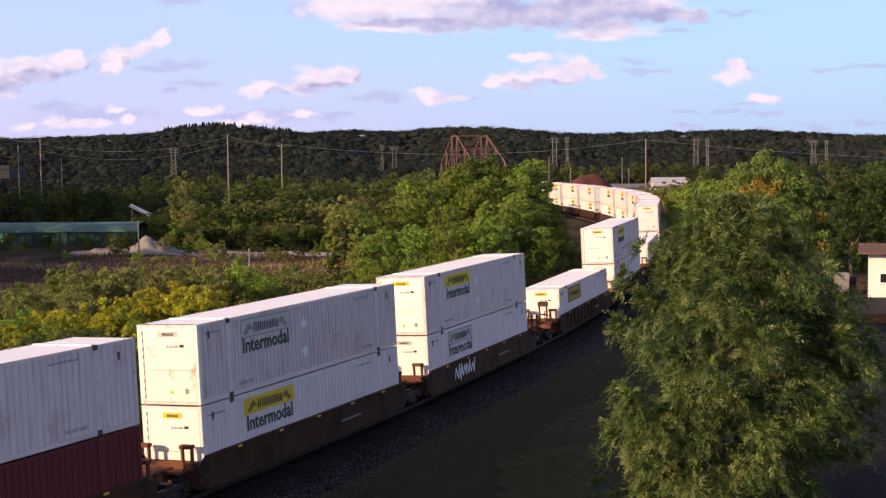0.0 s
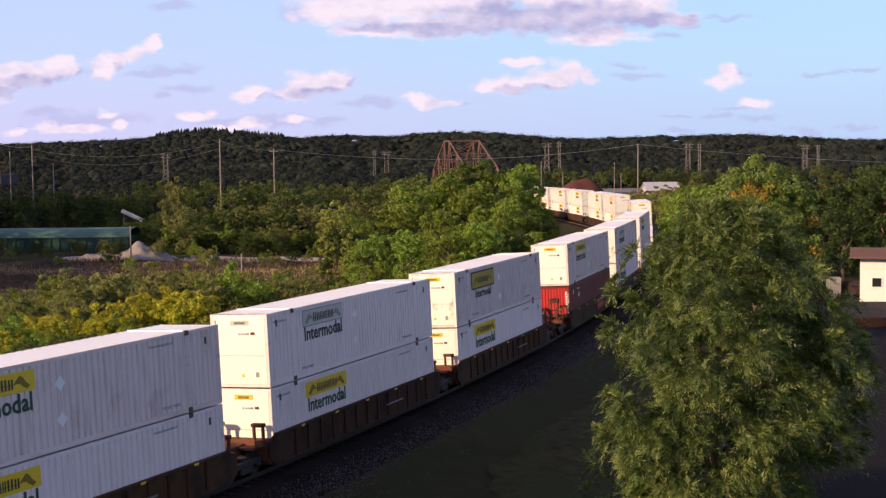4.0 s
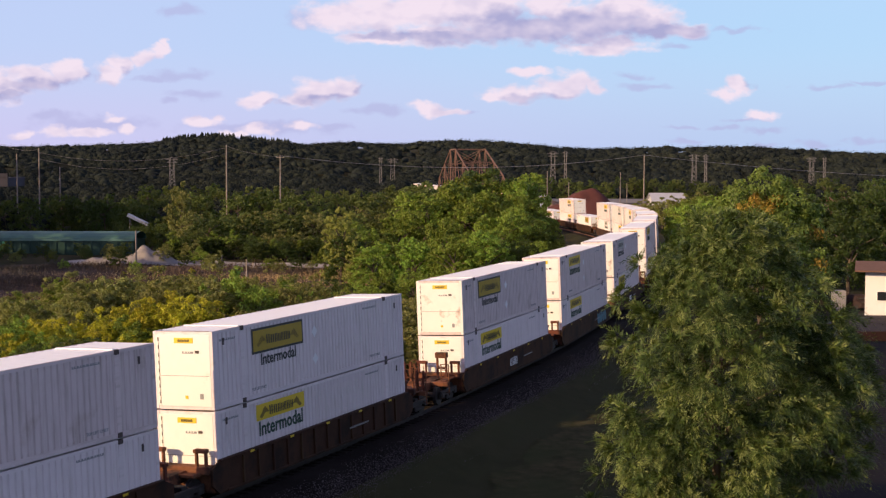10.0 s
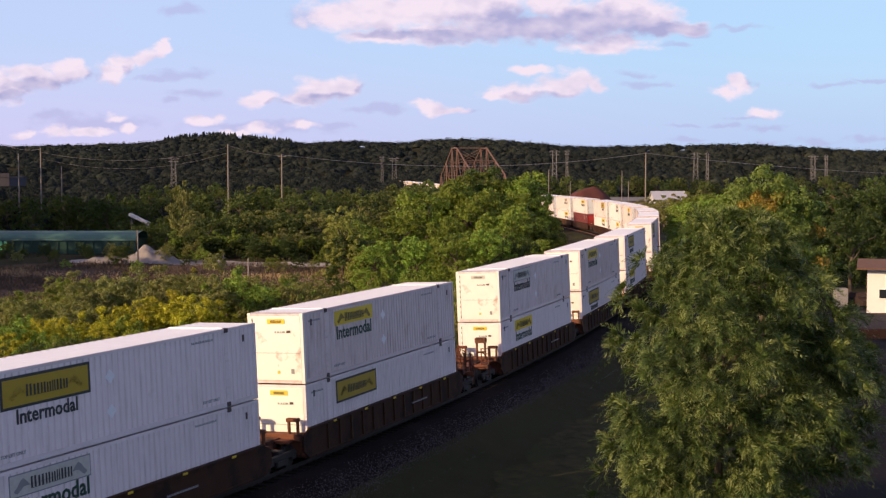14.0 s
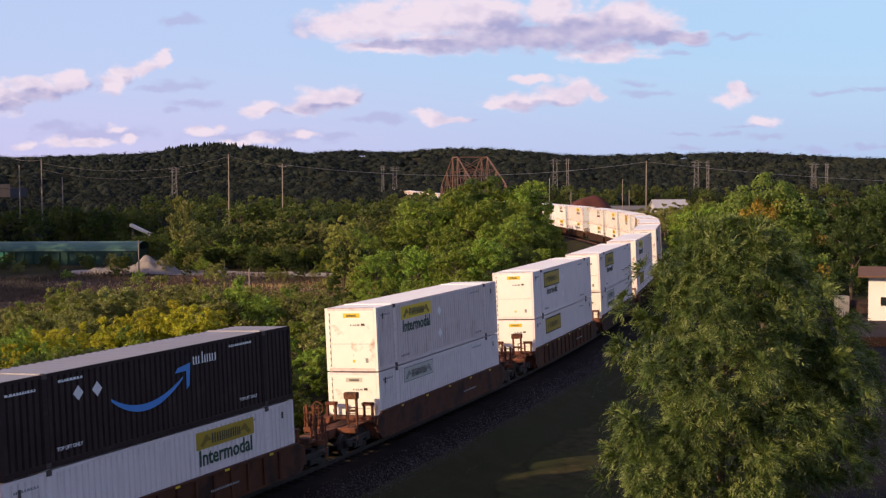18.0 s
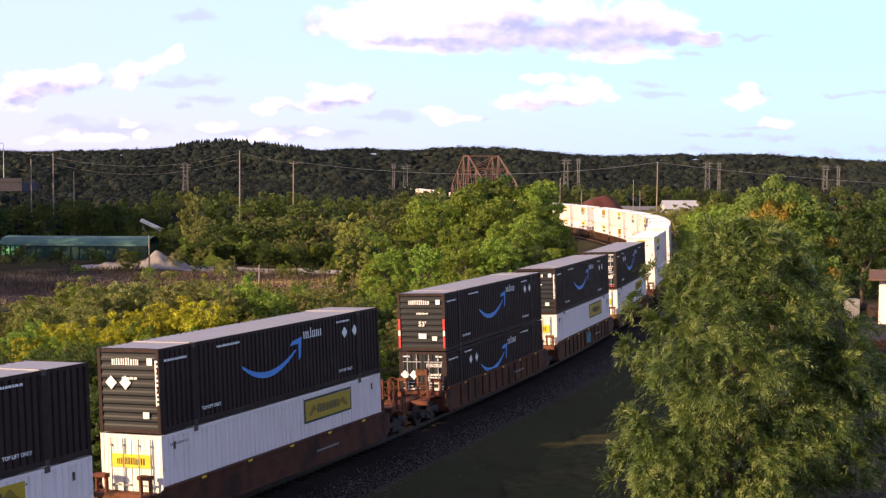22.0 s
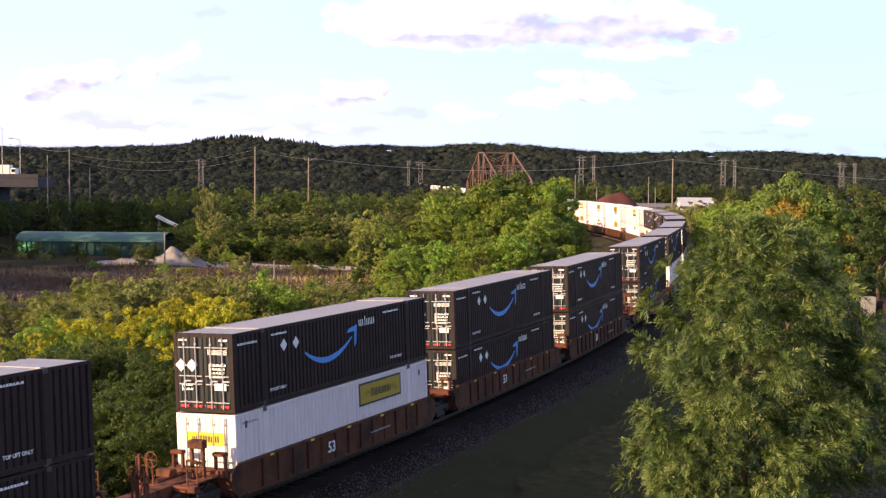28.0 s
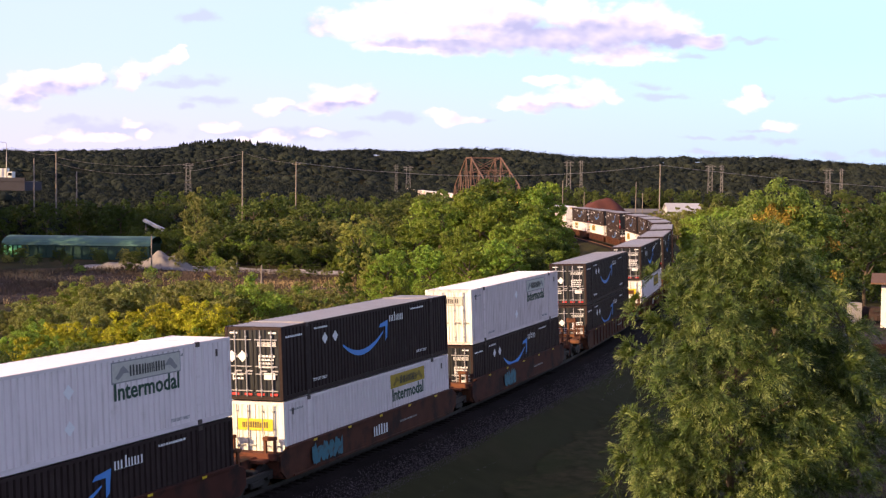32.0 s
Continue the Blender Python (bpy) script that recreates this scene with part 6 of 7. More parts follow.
def container(style, sign, rear, rusty, lower, label):
    """One 53-foot container. style: white, dark or red. sign: what its sides carry, and at which end. rear: nose or doors."""
    paint = {"white": WHITE, "dark": CHARCOAL, "red": RED_SHADED}[style]
    if style == "white" and not lower and (rusty or sign[0] == "y"):
        paint = WHITE_DIRTY
    roof = {"white": ROOF_WHITE, "dark": ROOF_GREY, "red": RED_SHADED}[style]
    ob = thing("shipping_container", Matrix.Identity(4), label, "container", "containers on the train")
    piece("frame", shared("frame", frame_bm, paint), ob)
    for sx in (-1, 1):
        for sy in (-1, 1):
            piece("corner_post", shared("corner_post", post_bm, WHITE_RUST if style == "white" and rusty and sy < 0 else paint), ob, Matrix.Translation((sx * (WIDE / 2 - 0.075), sy * (HALF - 0.08), 0)))
            lp = piece("lift_post", shared("lift_post", lift_post_bm, paint), ob, Matrix.Translation((sx * (WIDE / 2 - 0.012), sy * 6.1, 0)))
            for z in (0.085, HIGH - 0.085):
                piece("lift_casting", shared("lift_casting", casting_bm, CASTING), lp, Matrix.Translation((sx * 0.004, 0, z)))
        side = shared("side_panel", lambda: wave_sheet(LONG - 0.3, HIGH - 0.27, 0.285, 0.07 if style == "dark" else 0.045, 0.60, 0.12), paint)
        piece("side_panel", side, ob, Matrix.Translation((sx * (WIDE / 2 - 0.015), 0, HIGH / 2 + 0.02)) @ (ON_RIGHT if sx > 0 else ON_LEFT))
    piece("roof", shared("roof", roof_bm, roof), ob, Matrix.Translation((0, 0, HIGH - 0.01)))
    end_paint = WHITE_RUST if style == "white" and rusty else CHARCOAL_END if style == "dark" else SUNLIT_WHITE if style == "white" else paint
    piece("front_wall", shared("front_wall", lambda: wave_sheet(WIDE - 0.28, HIGH - 0.27, 0.4, 0.03), paint), ob,
          Matrix.Translation((0, HALF - 0.03, HIGH / 2)) @ Matrix(((-1, 0, 0, 0), (0, 0, 1, 0), (0, 1, 0, 0), (0, 0, 0, 1))))
    if rear == "nose":
        if style == "red":
            piece("rear_wall", shared("rear_red", lambda: wave_sheet(WIDE - 0.28, HIGH - 0.27, 0.21, 0.04), RED_SUNLIT), ob, Matrix.Translation((0, -HALF + 0.015, HIGH / 2)) @ ON_REAR)
            put("hazard_diamond", "hazard_diamond", diamond_bm, WHITE_INK, ob, ON_REAR, -0.62, 0.95, 0.0)
            put("stencilling", "stencil_red", lambda: marks_bm(0.2, 14, 19, 0.14), WHITE_INK, ob, ON_REAR, 1.12, 2.5, 0.0)
        elif style == "dark":
            wall = lambda: wave_sheet(HIGH - 0.27, WIDE - 0.28, 0.30, 0.03)
            piece("rear_wall", shared("rear_ribbed", wall, end_paint), ob, Matrix.Translation((0, -HALF + 0.015, HIGH / 2)) @ ON_REAR @ Matrix.Rotation(radians(90), 4, "Z"))
            put("brand_mark", "name_end", lambda: blocks_bm(1.15, 0.24, 6, 3), WHITE_INK, ob, ON_REAR, -0.1, 2.45, 0.0)
            put("label_plate", "label_plate", lambda: slab(0.22, 0.24), WHITE_INK, ob, ON_REAR, 0.92, 2.45, 0.0)
            put("label_plate", "label_plate_b", lambda: slab(0.26, 0.22), WHITE_INK, ob, ON_REAR, 0.7, 0.62, 0.0)
            put("stencilling", "stencil_end", lambda: marks_bm(0.7, 1, 4), WHITE_INK, ob, ON_REAR, 0.1, 1.92, 0.0)
            if sign == "t":
                put("label_plate", "label_plate_e", lambda: slab(0.42, 0.26), WHITE_INK, ob, ON_REAR, 0.05, 0.74, 0.0)
                piece("lettering", text_mesh("53'", 0.34, WHITE_INK), ob, Matrix.Translation((0.05, -HALF - 0.02, 1.34)) @ ON_REAR)
                for dx in (-1.21, 1.21):
                    for z in (0.42, 1.32):
                        put("reflective_tape", "tape_red", lambda: slab(0.11, 0.56), RED_INK, ob, ON_REAR, dx, z, 0.002)
                    put("reflective_tape", "tape_white", lambda: slab(0.11, 0.28), WHITE_INK, ob, ON_REAR, dx, 0.88, 0.002)
            else:
                for dx in (-0.72, -0.12):
                    put("hazard_diamond", "hazard_diamond", diamond_bm, WHITE_INK, ob, ON_REAR, dx, 1.72, 0.0)
                put("stencilling", "stencil_column", lambda: marks_bm(0.10, 10, 27, 0.16), WHITE_INK, ob, ON_REAR, 1.2, 2.5, 0.004)
        else:
            piece("rear_wall", shared("rear_flat", lambda: slab(WIDE - 0.28, HIGH - 0.27, 0.03), end_paint), ob, Matrix.Translation((0, -HALF + 0.02, HIGH / 2)) @ ON_REAR)
            put("hinge_strip", "hinge_strip", hinges_bm, CASTING, ob, ON_REAR, -1.05, 1.42, 0.0)
            put("end_sign", "end_sign", lambda: slab(0.82, 0.2), YELLOW if sign[0] in "yY" else PALE_SIGN, ob, ON_REAR, 0.05, 2.55, 0.0, "small yellow sign" if sign[0] in "yY" else "small worn sign")
            put("sign_word", "end_word", lambda: blocks_bm(0.5, 0.11, 7, 5), BLACK_INK, ob, ON_REAR, 0.05, 2.55, 0.012)
            put("stencilling", "stencil_nose", lambda: marks_bm(0.55, 1, 8), GREY_INK, ob, ON_REAR, 0.25, 2.15, 0.0)
            put("vent", "vent", lambda: slab(0.16, 0.1, 0.03), CASTING, ob, ON_REAR, 0.62, 2.13, 0.0)
            put("label_plate", "plate_low", lambda: slab(0.14, 0.2), GREY_INK, ob, ON_REAR, 0.75, 0.5, 0.0)
            put("label_plate", "plate_low_b", lambda: slab(0.12, 0.12), YELLOW, ob, ON_REAR, 0.1, 0.46, 0.0)
            put("panel_seam", "seam", lambda: slab(WIDE - 0.5, 0.014, 0.012), GREY_INK, ob, ON_REAR, 0.06, 1.25, 0.0)
    else:
        for sx in (-1, 1):
            door = piece("door", shared("door", lambda: wave_sheet(1.13, HIGH - 0.27, 0.36, 0.03), end_paint), ob, Matrix.Translation((sx * 0.58, -HALF + 0.015, HIGH / 2)) @ ON_REAR)
            for dx in (-0.24, 0.26):
                piece("lock_rod", shared("lock_rod", rods_bm, ROD_STEEL if style == "dark" else GREY_INK), door, Matrix.Translation((dx, 0, 0)))
            if style == "dark":
                # bright strips stand for sunlight caught on the pressed door ledges
                for z in (0.93, -0.12, -0.42, -1.08):
                    piece("door_bar", shared("door_bar", lambda: box(bmesh.new(), -0.5, 0.5, -0.02, 0.02, 0, 0.04, bevel=0.008), ROD_STEEL), door, Matrix.Translation((0, z, 0)))
                piece("reflective_mark", shared("door_mark", lambda: slab(0.36, 0.07, 0.02), WHITE_INK), door, Matrix.Translation((sx * 0.3, 1.2, 0.0)))
                for dx in (-0.3, 0.3):
                    piece("reflective_mark", shared("door_mark_red", lambda: slab(0.34, 0.09, 0.02), RED_INK), door, Matrix.Translation((dx, -1.22, 0.0)))
        if style == "dark":
            put("stencilling", "stencil_door_a", lambda: blocks_bm(0.85, 0.2, 10, 14), WHITE_INK, ob, ON_REAR, 0.62, 2.22, 0.0)
            put("stencilling", "stencil_door_b", lambda: marks_bm(0.72, 4, 15, 0.14), WHITE_INK, ob, ON_REAR, 0.62, 1.78, 0.0)
            put("label_plate", "label_plate_c", lambda: slab(0.5, 0.26), WHITE_INK, ob, ON_REAR, 0.72, 0.95, 0.0)
            for dx in (-0.98, -0.5):
                put("hazard_diamond", "hazard_diamond", diamond_bm, WHITE_INK, ob, ON_REAR, dx, 1.72, 0.0)
            put("stencilling", "stencil_door_c", lambda: marks_bm(0.5, 2, 16, 0.16), WHITE_INK, ob, ON_REAR, -0.7, 1.05, 0.0)
        elif style == "white":
            put("end_sign", "door_sign", lambda: slab(1.6, 0.46), YELLOW if sign[0] in "yY" else PALE_SIGN, ob, ON_REAR, 0.0, 1.98 if sign[0] in "yY" else 2.3, 0.012, "broad yellow sign across the doors" if sign[0] in "yY" else "broad worn white sign across the doors")
            put("sign_word", "door_word", lambda: blocks_bm(1.2, 0.24, 7, 9), BLACK_INK, ob, ON_REAR, 0.0, 1.98 if sign[0] in "yY" else 2.3, 0.026)
    for face in (ON_RIGHT, ON_LEFT):
        if style == "dark":
            flip = rear == "nose"
            put("arc_mark", "arc_mark", crescent_bm, BLUE_INK, ob, face, 7.2, 1.32, label="sky-blue curved arrow mark")
            put("brand_mark", "name_side", name_bm, WHITE_INK, ob, face, 10.3, 2.35)
            for k in (0, 1):
                put("hazard_diamond", "hazard_diamond", diamond_bm, WHITE_INK, ob, face, (13.0 if flip else 3.5) + k * 0.9, 2.1)
            put("stencilling", "stack_marks", lambda: marks_bm(1.5, 1, 21), WHITE_INK, ob, face, 12.6 if not flip else 4.2, 2.62)
            put("stencilling", "stack_marks_b", lambda: marks_bm(1.2, 1, 22), WHITE_INK, ob, face, 3.2 if not flip else 12.9, 2.62)
            word("TOP LIFT ONLY", 0.17, WHITE_INK, ob, face, 3.0, 0.5)
            word("TOP LIFT ONLY", 0.17, WHITE_INK, ob, face, 13.0, 0.5)
            put("stencilling", "number_marks", lambda: marks_bm(1.3, 1, 23), WHITE_INK, ob, face, 0.95, 2.5)
        elif style == "white":
            kind = sign[0]
            mid = 11.4 if sign.endswith("f") else 4.65
            if kind in "yYgo":
                if kind == "Y":
                    put("sign_border", "sign_border", lambda: slab(3.95, 0.98, 0.010), BLACK_INK, ob, face, mid, 2.18, 0.0, "black sign border")
                    put("sign_panel", "sign_framed", lambda: slab(3.75, 0.80, 0.016), OCHRE, ob, face, mid, 2.18, 0.0, "framed ochre sign panel")
                    word_z = 1.42
                elif kind == "y":
                    put("sign_panel", "sign_plain", lambda: slab(3.7, 0.62, 0.012), YELLOW if mid < 8 else OCHRE, ob, face, mid, 2.36, 0.0, "yellow sign panel")
                    word_z = 1.70
                else:
                    put("sign_border", "sign_thin", lambda: slab(3.6, 0.70, 0.010), GREY_INK, ob, face, mid, 2.36, 0.0, "thin grey sign border")
                    put("sign_panel", "sign_pale", lambda: slab(3.52, 0.62, 0.014), PALE_SIGN, ob, face, mid, 2.36, 0.0, "worn grey sign panel")
                    word_z = 1.70
                put("sign_word", "sign_word", lambda: blocks_bm(1.9, 0.36, 7, 6), BLACK_INK, ob, face, mid, 2.36 if kind != "Y" else 2.18, 0.018)
                if face is ON_RIGHT:
                    put("sign_scroll", "sign_scroll", curls_bm, SCROLL if kind in "yY" else GREY_INK, ob, face, mid, 2.36 if kind != "Y" else 2.18, 0.016)
                if "0" not in sign:
                    word("Intermodal", 0.78 if kind != "Y" else 0.62, GREEN_INK if kind in "yg" else BLACK_INK, ob, face, mid, word_z)
            word("TOP LIFT ONLY", 0.15, GREY_INK, ob, face, 3.1, 0.36)
            word("TOP LIFT ONLY", 0.15, GREY_INK, ob, face, 13.1, 0.36)
            put("stencilling", "side_marks", lambda: marks_bm(1.1, 1, 31), GREY_INK, ob, face, 1.0, 2.55)
            put("stencilling", "side_marks_b", lambda: marks_bm(1.3, 1, 32), GREY_INK, ob, face, 12.7, 2.6)
            if face is ON_RIGHT and not lower:
                put("placard_mark", "placard_mark", diamond_bm, PALE_MARK, ob, face, 7.6, 2.05, 0.0, "pale placard diamond")
                put("placard_mark", "placard_mark", diamond_bm, PALE_MARK, ob, face, 7.6, 0.92, 0.0, "pale placard diamond")
            put("vent", "side_vent", lambda: slab(0.1, 0.26, 0.02), CASTING, ob, face, 0.7, 2.45)
            put("vent", "side_vent", lambda: slab(0.1, 0.26, 0.02), CASTING, ob, face, 15.3, 2.4)
        else:
            put("hazard_diamond", "hazard_diamond", diamond_bm, WHITE_INK, ob, face, 3.3, 2.0)
            put("stencilling", "red_marks", lambda: marks_bm(1.0, 1, 41), WHITE_INK, ob, face, 3.2, 2.5)
            put("vent", "side_vent_r", lambda: slab(0.12, 0.26, 0.02), WHITE_INK, ob, face, 1.4, 2.35)
    return ob


# ---- well cars ----
def sill_bm():
    bm = bmesh.new()
    y1 = HALF + 0.55
    prof = [(-y1, 0.62), (-y1 + 0.4, 0.28), (y1 - 0.4, 0.28), (y1, 0.62), (y1, 1.20), (y1 - 0.6, 1.46), (-y1 + 0.6, 1.46), (-y1, 1.20)]
    a = [bm.verts.new((-0.05, y, z)) for y, z in prof]
    b = [bm.verts.new((0.05, y, z)) for y, z in prof]
    bm.faces.new(a)
    bm.faces.new(list(reversed(b)))
    for i in range(len(prof)):
        j = (i + 1) % len(prof)
        bm.faces.new((a[i], b[i], b[j], a[j]))
    bmesh.ops.recalc_face_normals(bm, faces=bm.faces)
    box(bm, -0.07, 0.11, -HALF - 0.02, HALF + 0.02, 1.38, 1.475, bevel=0.01)
    box(bm, -0.07, 0.09, -HALF + 0.4, HALF - 0.4, 0.24, 0.34, bevel=0.01)
    return bm


def rib_bm():
    bm = bmesh.new()
    return box(bm, 0.0, 0.075, -0.05, 0.05, 0.34, 1.38)


def truck_parts(parent, y):
    holder = piece("bogie", shared("bogie", bogie_bm, TRUCK_IRON), parent, Matrix.Translation((0, y, 0)))
    for sx in (-1, 1):
        for sy in (-0.9, 0.9):
            piece("wheel", shared("wheel", wheel_bm, TRUCK_IRON), holder, Matrix.Translation((sx * 0.75, sy, 0.46)))
    return holder


def bogie_bm():
    bm = bmesh.new()
    for sx in (-1, 1):
        box(bm, sx * 1.0 - 0.08, sx * 1.0 + 0.08, -1.15, 1.15, 0.48, 0.72, bevel=0.03)
        box(bm, sx * 1.0 - 0.09, sx * 1.0 + 0.09, -0.45, 0.45, 0.22, 0.5, bevel=0.05)
        for sy in (-0.9, 0.9):
            box(bm, sx * 1.0 - 0.11, sx * 1.0 + 0.11, sy - 0.18, sy + 0.18, 0.36, 0.6, bevel=0.03)
    box(bm, -1.0, 1.0, -0.2, 0.2, 0.55, 0.85, bevel=0.03)
    for sy in (-0.9, 0.9):
        rod(bm, (-0.85, sy, 0.46), (0.85, sy, 0.46), 0.08, None, 8)
    return bm


def wheel_bm():
    bm = bmesh.new()
    rod(bm, (-0.07, 0, 0), (0.07, 0, 0), 0.46, None, 20)
    rod(bm, (-0.09, 0, 0), (-0.05, 0, 0), 0.49, None, 20)
    rod(bm, (0.05, 0, 0), (0.1, 0, 0), 0.2, None, 12)
    return bm


def deck_bm(reach):
    """The end platform beyond the well: reach metres long, towards -y from the container's end."""
    bm = bmesh.new()
    box(bm, -1.31, 1.31, -0.30, -0.12, 0.30, 1.30, bevel=0.02)
    box(bm, -1.31, 1.31, -0.62, -0.28, 1.02, 1.30, bevel=0.02)
    box(bm, -0.34, 0.34, -reach, -0.6, 0.75, 1.16, bevel=0.02)
    if reach > 3:
        box(bm, -1.28, 1.28, -2.62, -2.32, 0.92, 1.14, bevel=0.02)
        for sx in (-1, 1):
            box(bm, sx * 0.75 - 0.22, sx * 0.75 + 0.22, -2.35, -0.6, 1.10, 1.15)
        box(bm, -1.2, -0.5, -1.5, -1.15, 1.13, 1.42, bevel=0.03)
    else:
        box(bm, -0.95, 0.95, -1.1, -0.6, 0.98, 1.10, bevel=0.02)
    return bm


def step_bm():
    """A ladder of grab irons at a corner of a car's end."""
    bm = bmesh.new()
    for x in (-0.21, 0.21):
        rod(bm, (x, -2.45, 0.45), (x, -2.45, 2.05), 0.03, None, 6)
    for z in (0.6, 0.95, 1.35, 1.75, 2.03):
        rod(bm, (-0.21, -2.45, z), (0.21, -2.45, z), 0.022, None, 6)
    return bm


def portal_bm():
    """A tall narrow stand of two legs and a box head, beside the brake gear."""
    bm = bmesh.new()
    for x in (-0.24, 0.24):
        box(bm, x - 0.05, x + 0.05, -0.06, 0.06, 1.1, 2.35, bevel=0.012)
    box(bm, -0.32, 0.32, -0.16, 0.16, 2.2, 2.5, bevel=0.03)
    return box(bm, -0.24, 0.24, -0.04, 0.04, 1.62, 1.72)


def rail_post_bm():
    bm = bmesh.new()
    box(bm, -0.05, 0.05, -0.05, 0.05, 0.9, 2.15, bevel=0.012)
    return rod(bm, (0, 0, 2.1), (0, 0.35, 1.2), 0.025, None, 6)


def wheel_stand_bm():
    """A brake post with its hand wheel."""
    bm = bmesh.new()
    rod(bm, (0, 0, 1.1), (0, 0, 2.1), 0.035, None, 6)
    for k in range(12):
        a, b = k * math.pi / 6, (k + 1) * math.pi / 6
        rod(bm, (0.28 * math.cos(a), -0.09, 2.0 + 0.28 * math.sin(a)), (0.28 * math.cos(b), -0.09, 2.0 + 0.28 * math.sin(b)), 0.022, None, 5)
    for k in range(3):
        a = k * math.pi / 3
        rod(bm, (-0.28 * math.cos(a), -0.09, 2.0 - 0.28 * math.sin(a)), (0.28 * math.cos(a), -0.09, 2.0 + 0.28 * math.sin(a)), 0.014, None, 5)
    rod(bm, (0, -0.1, 2.0), (0, 0, 2.0), 0.03, None, 6)
    return bm


def guide_bm():
    """An upright guide at a corner of a well's end: two legs under a short table."""
    bm = bmesh.new()
    for x in (-0.2, 0.2):
        box(bm, x - 0.045, x + 0.045, -0.55, -0.42, 1.2, 1.86, bevel=0.01)
    box(bm, -0.27, 0.27, -0.62, -0.36, 1.80, 1.94, bevel=0.02)
    return bm


def coupler_bm(reach):
    bm = bmesh.new()
    box(bm, -0.14, 0.14, -reach - 0.15, -1.6, 0.7, 0.98, bevel=0.03)
    box(bm, -0.24, 0.24, -reach - 0.2, -reach + 0.15, 0.62, 1.02, bevel=0.05)
    return bm


def scrawl_bm(seed, width, height):
    """Spray paint: one solid patch with a jagged outline that says nothing."""
    rng = random.Random(seed)
    bm = bmesh.new()
    n = 26
    last = None
    for i in range(n + 1):
        x = -width / 2 + width * i / n + rng.uniform(-0.2, 0.2) * width / n
        notch = 0.35 if i % 5 == 4 else 1.0
        low = bm.verts.new((x, -height * rng.uniform(0.34, 0.46) * (1 if i % 7 else 0.5), 0))
        high = bm.verts.new((x, height * rng.uniform(0.22, 0.46) * notch, 0))
        if last:
            bm.faces.new((last[0], low, high, last[1]))
        last = low, high
    return bm


def zigzag_bm(seed, width, height):
    """Spray paint: one steep zigzag stroke that says nothing."""
    rng = random.Random(seed)
    bm = bmesh.new()
    n = 15
    last = None
    for i in range(n + 1):
        x = -width / 2 + width * i / n + rng.uniform(-0.25, 0.25) * width / n
        y = (1 if i % 2 else -1) * height * rng.uniform(0.25, 0.46)
        w = rng.uniform(0.06, 0.085)
        pair = bm.verts.new((x - w, y, 0)), bm.verts.new((x + w, y, 0))
        if last:
            bm.faces.new((last[0], last[1], pair[1], pair[0]))
        last = pair
    bmesh.ops.recalc_face_normals(bm, faces=bm.faces)
    return bm


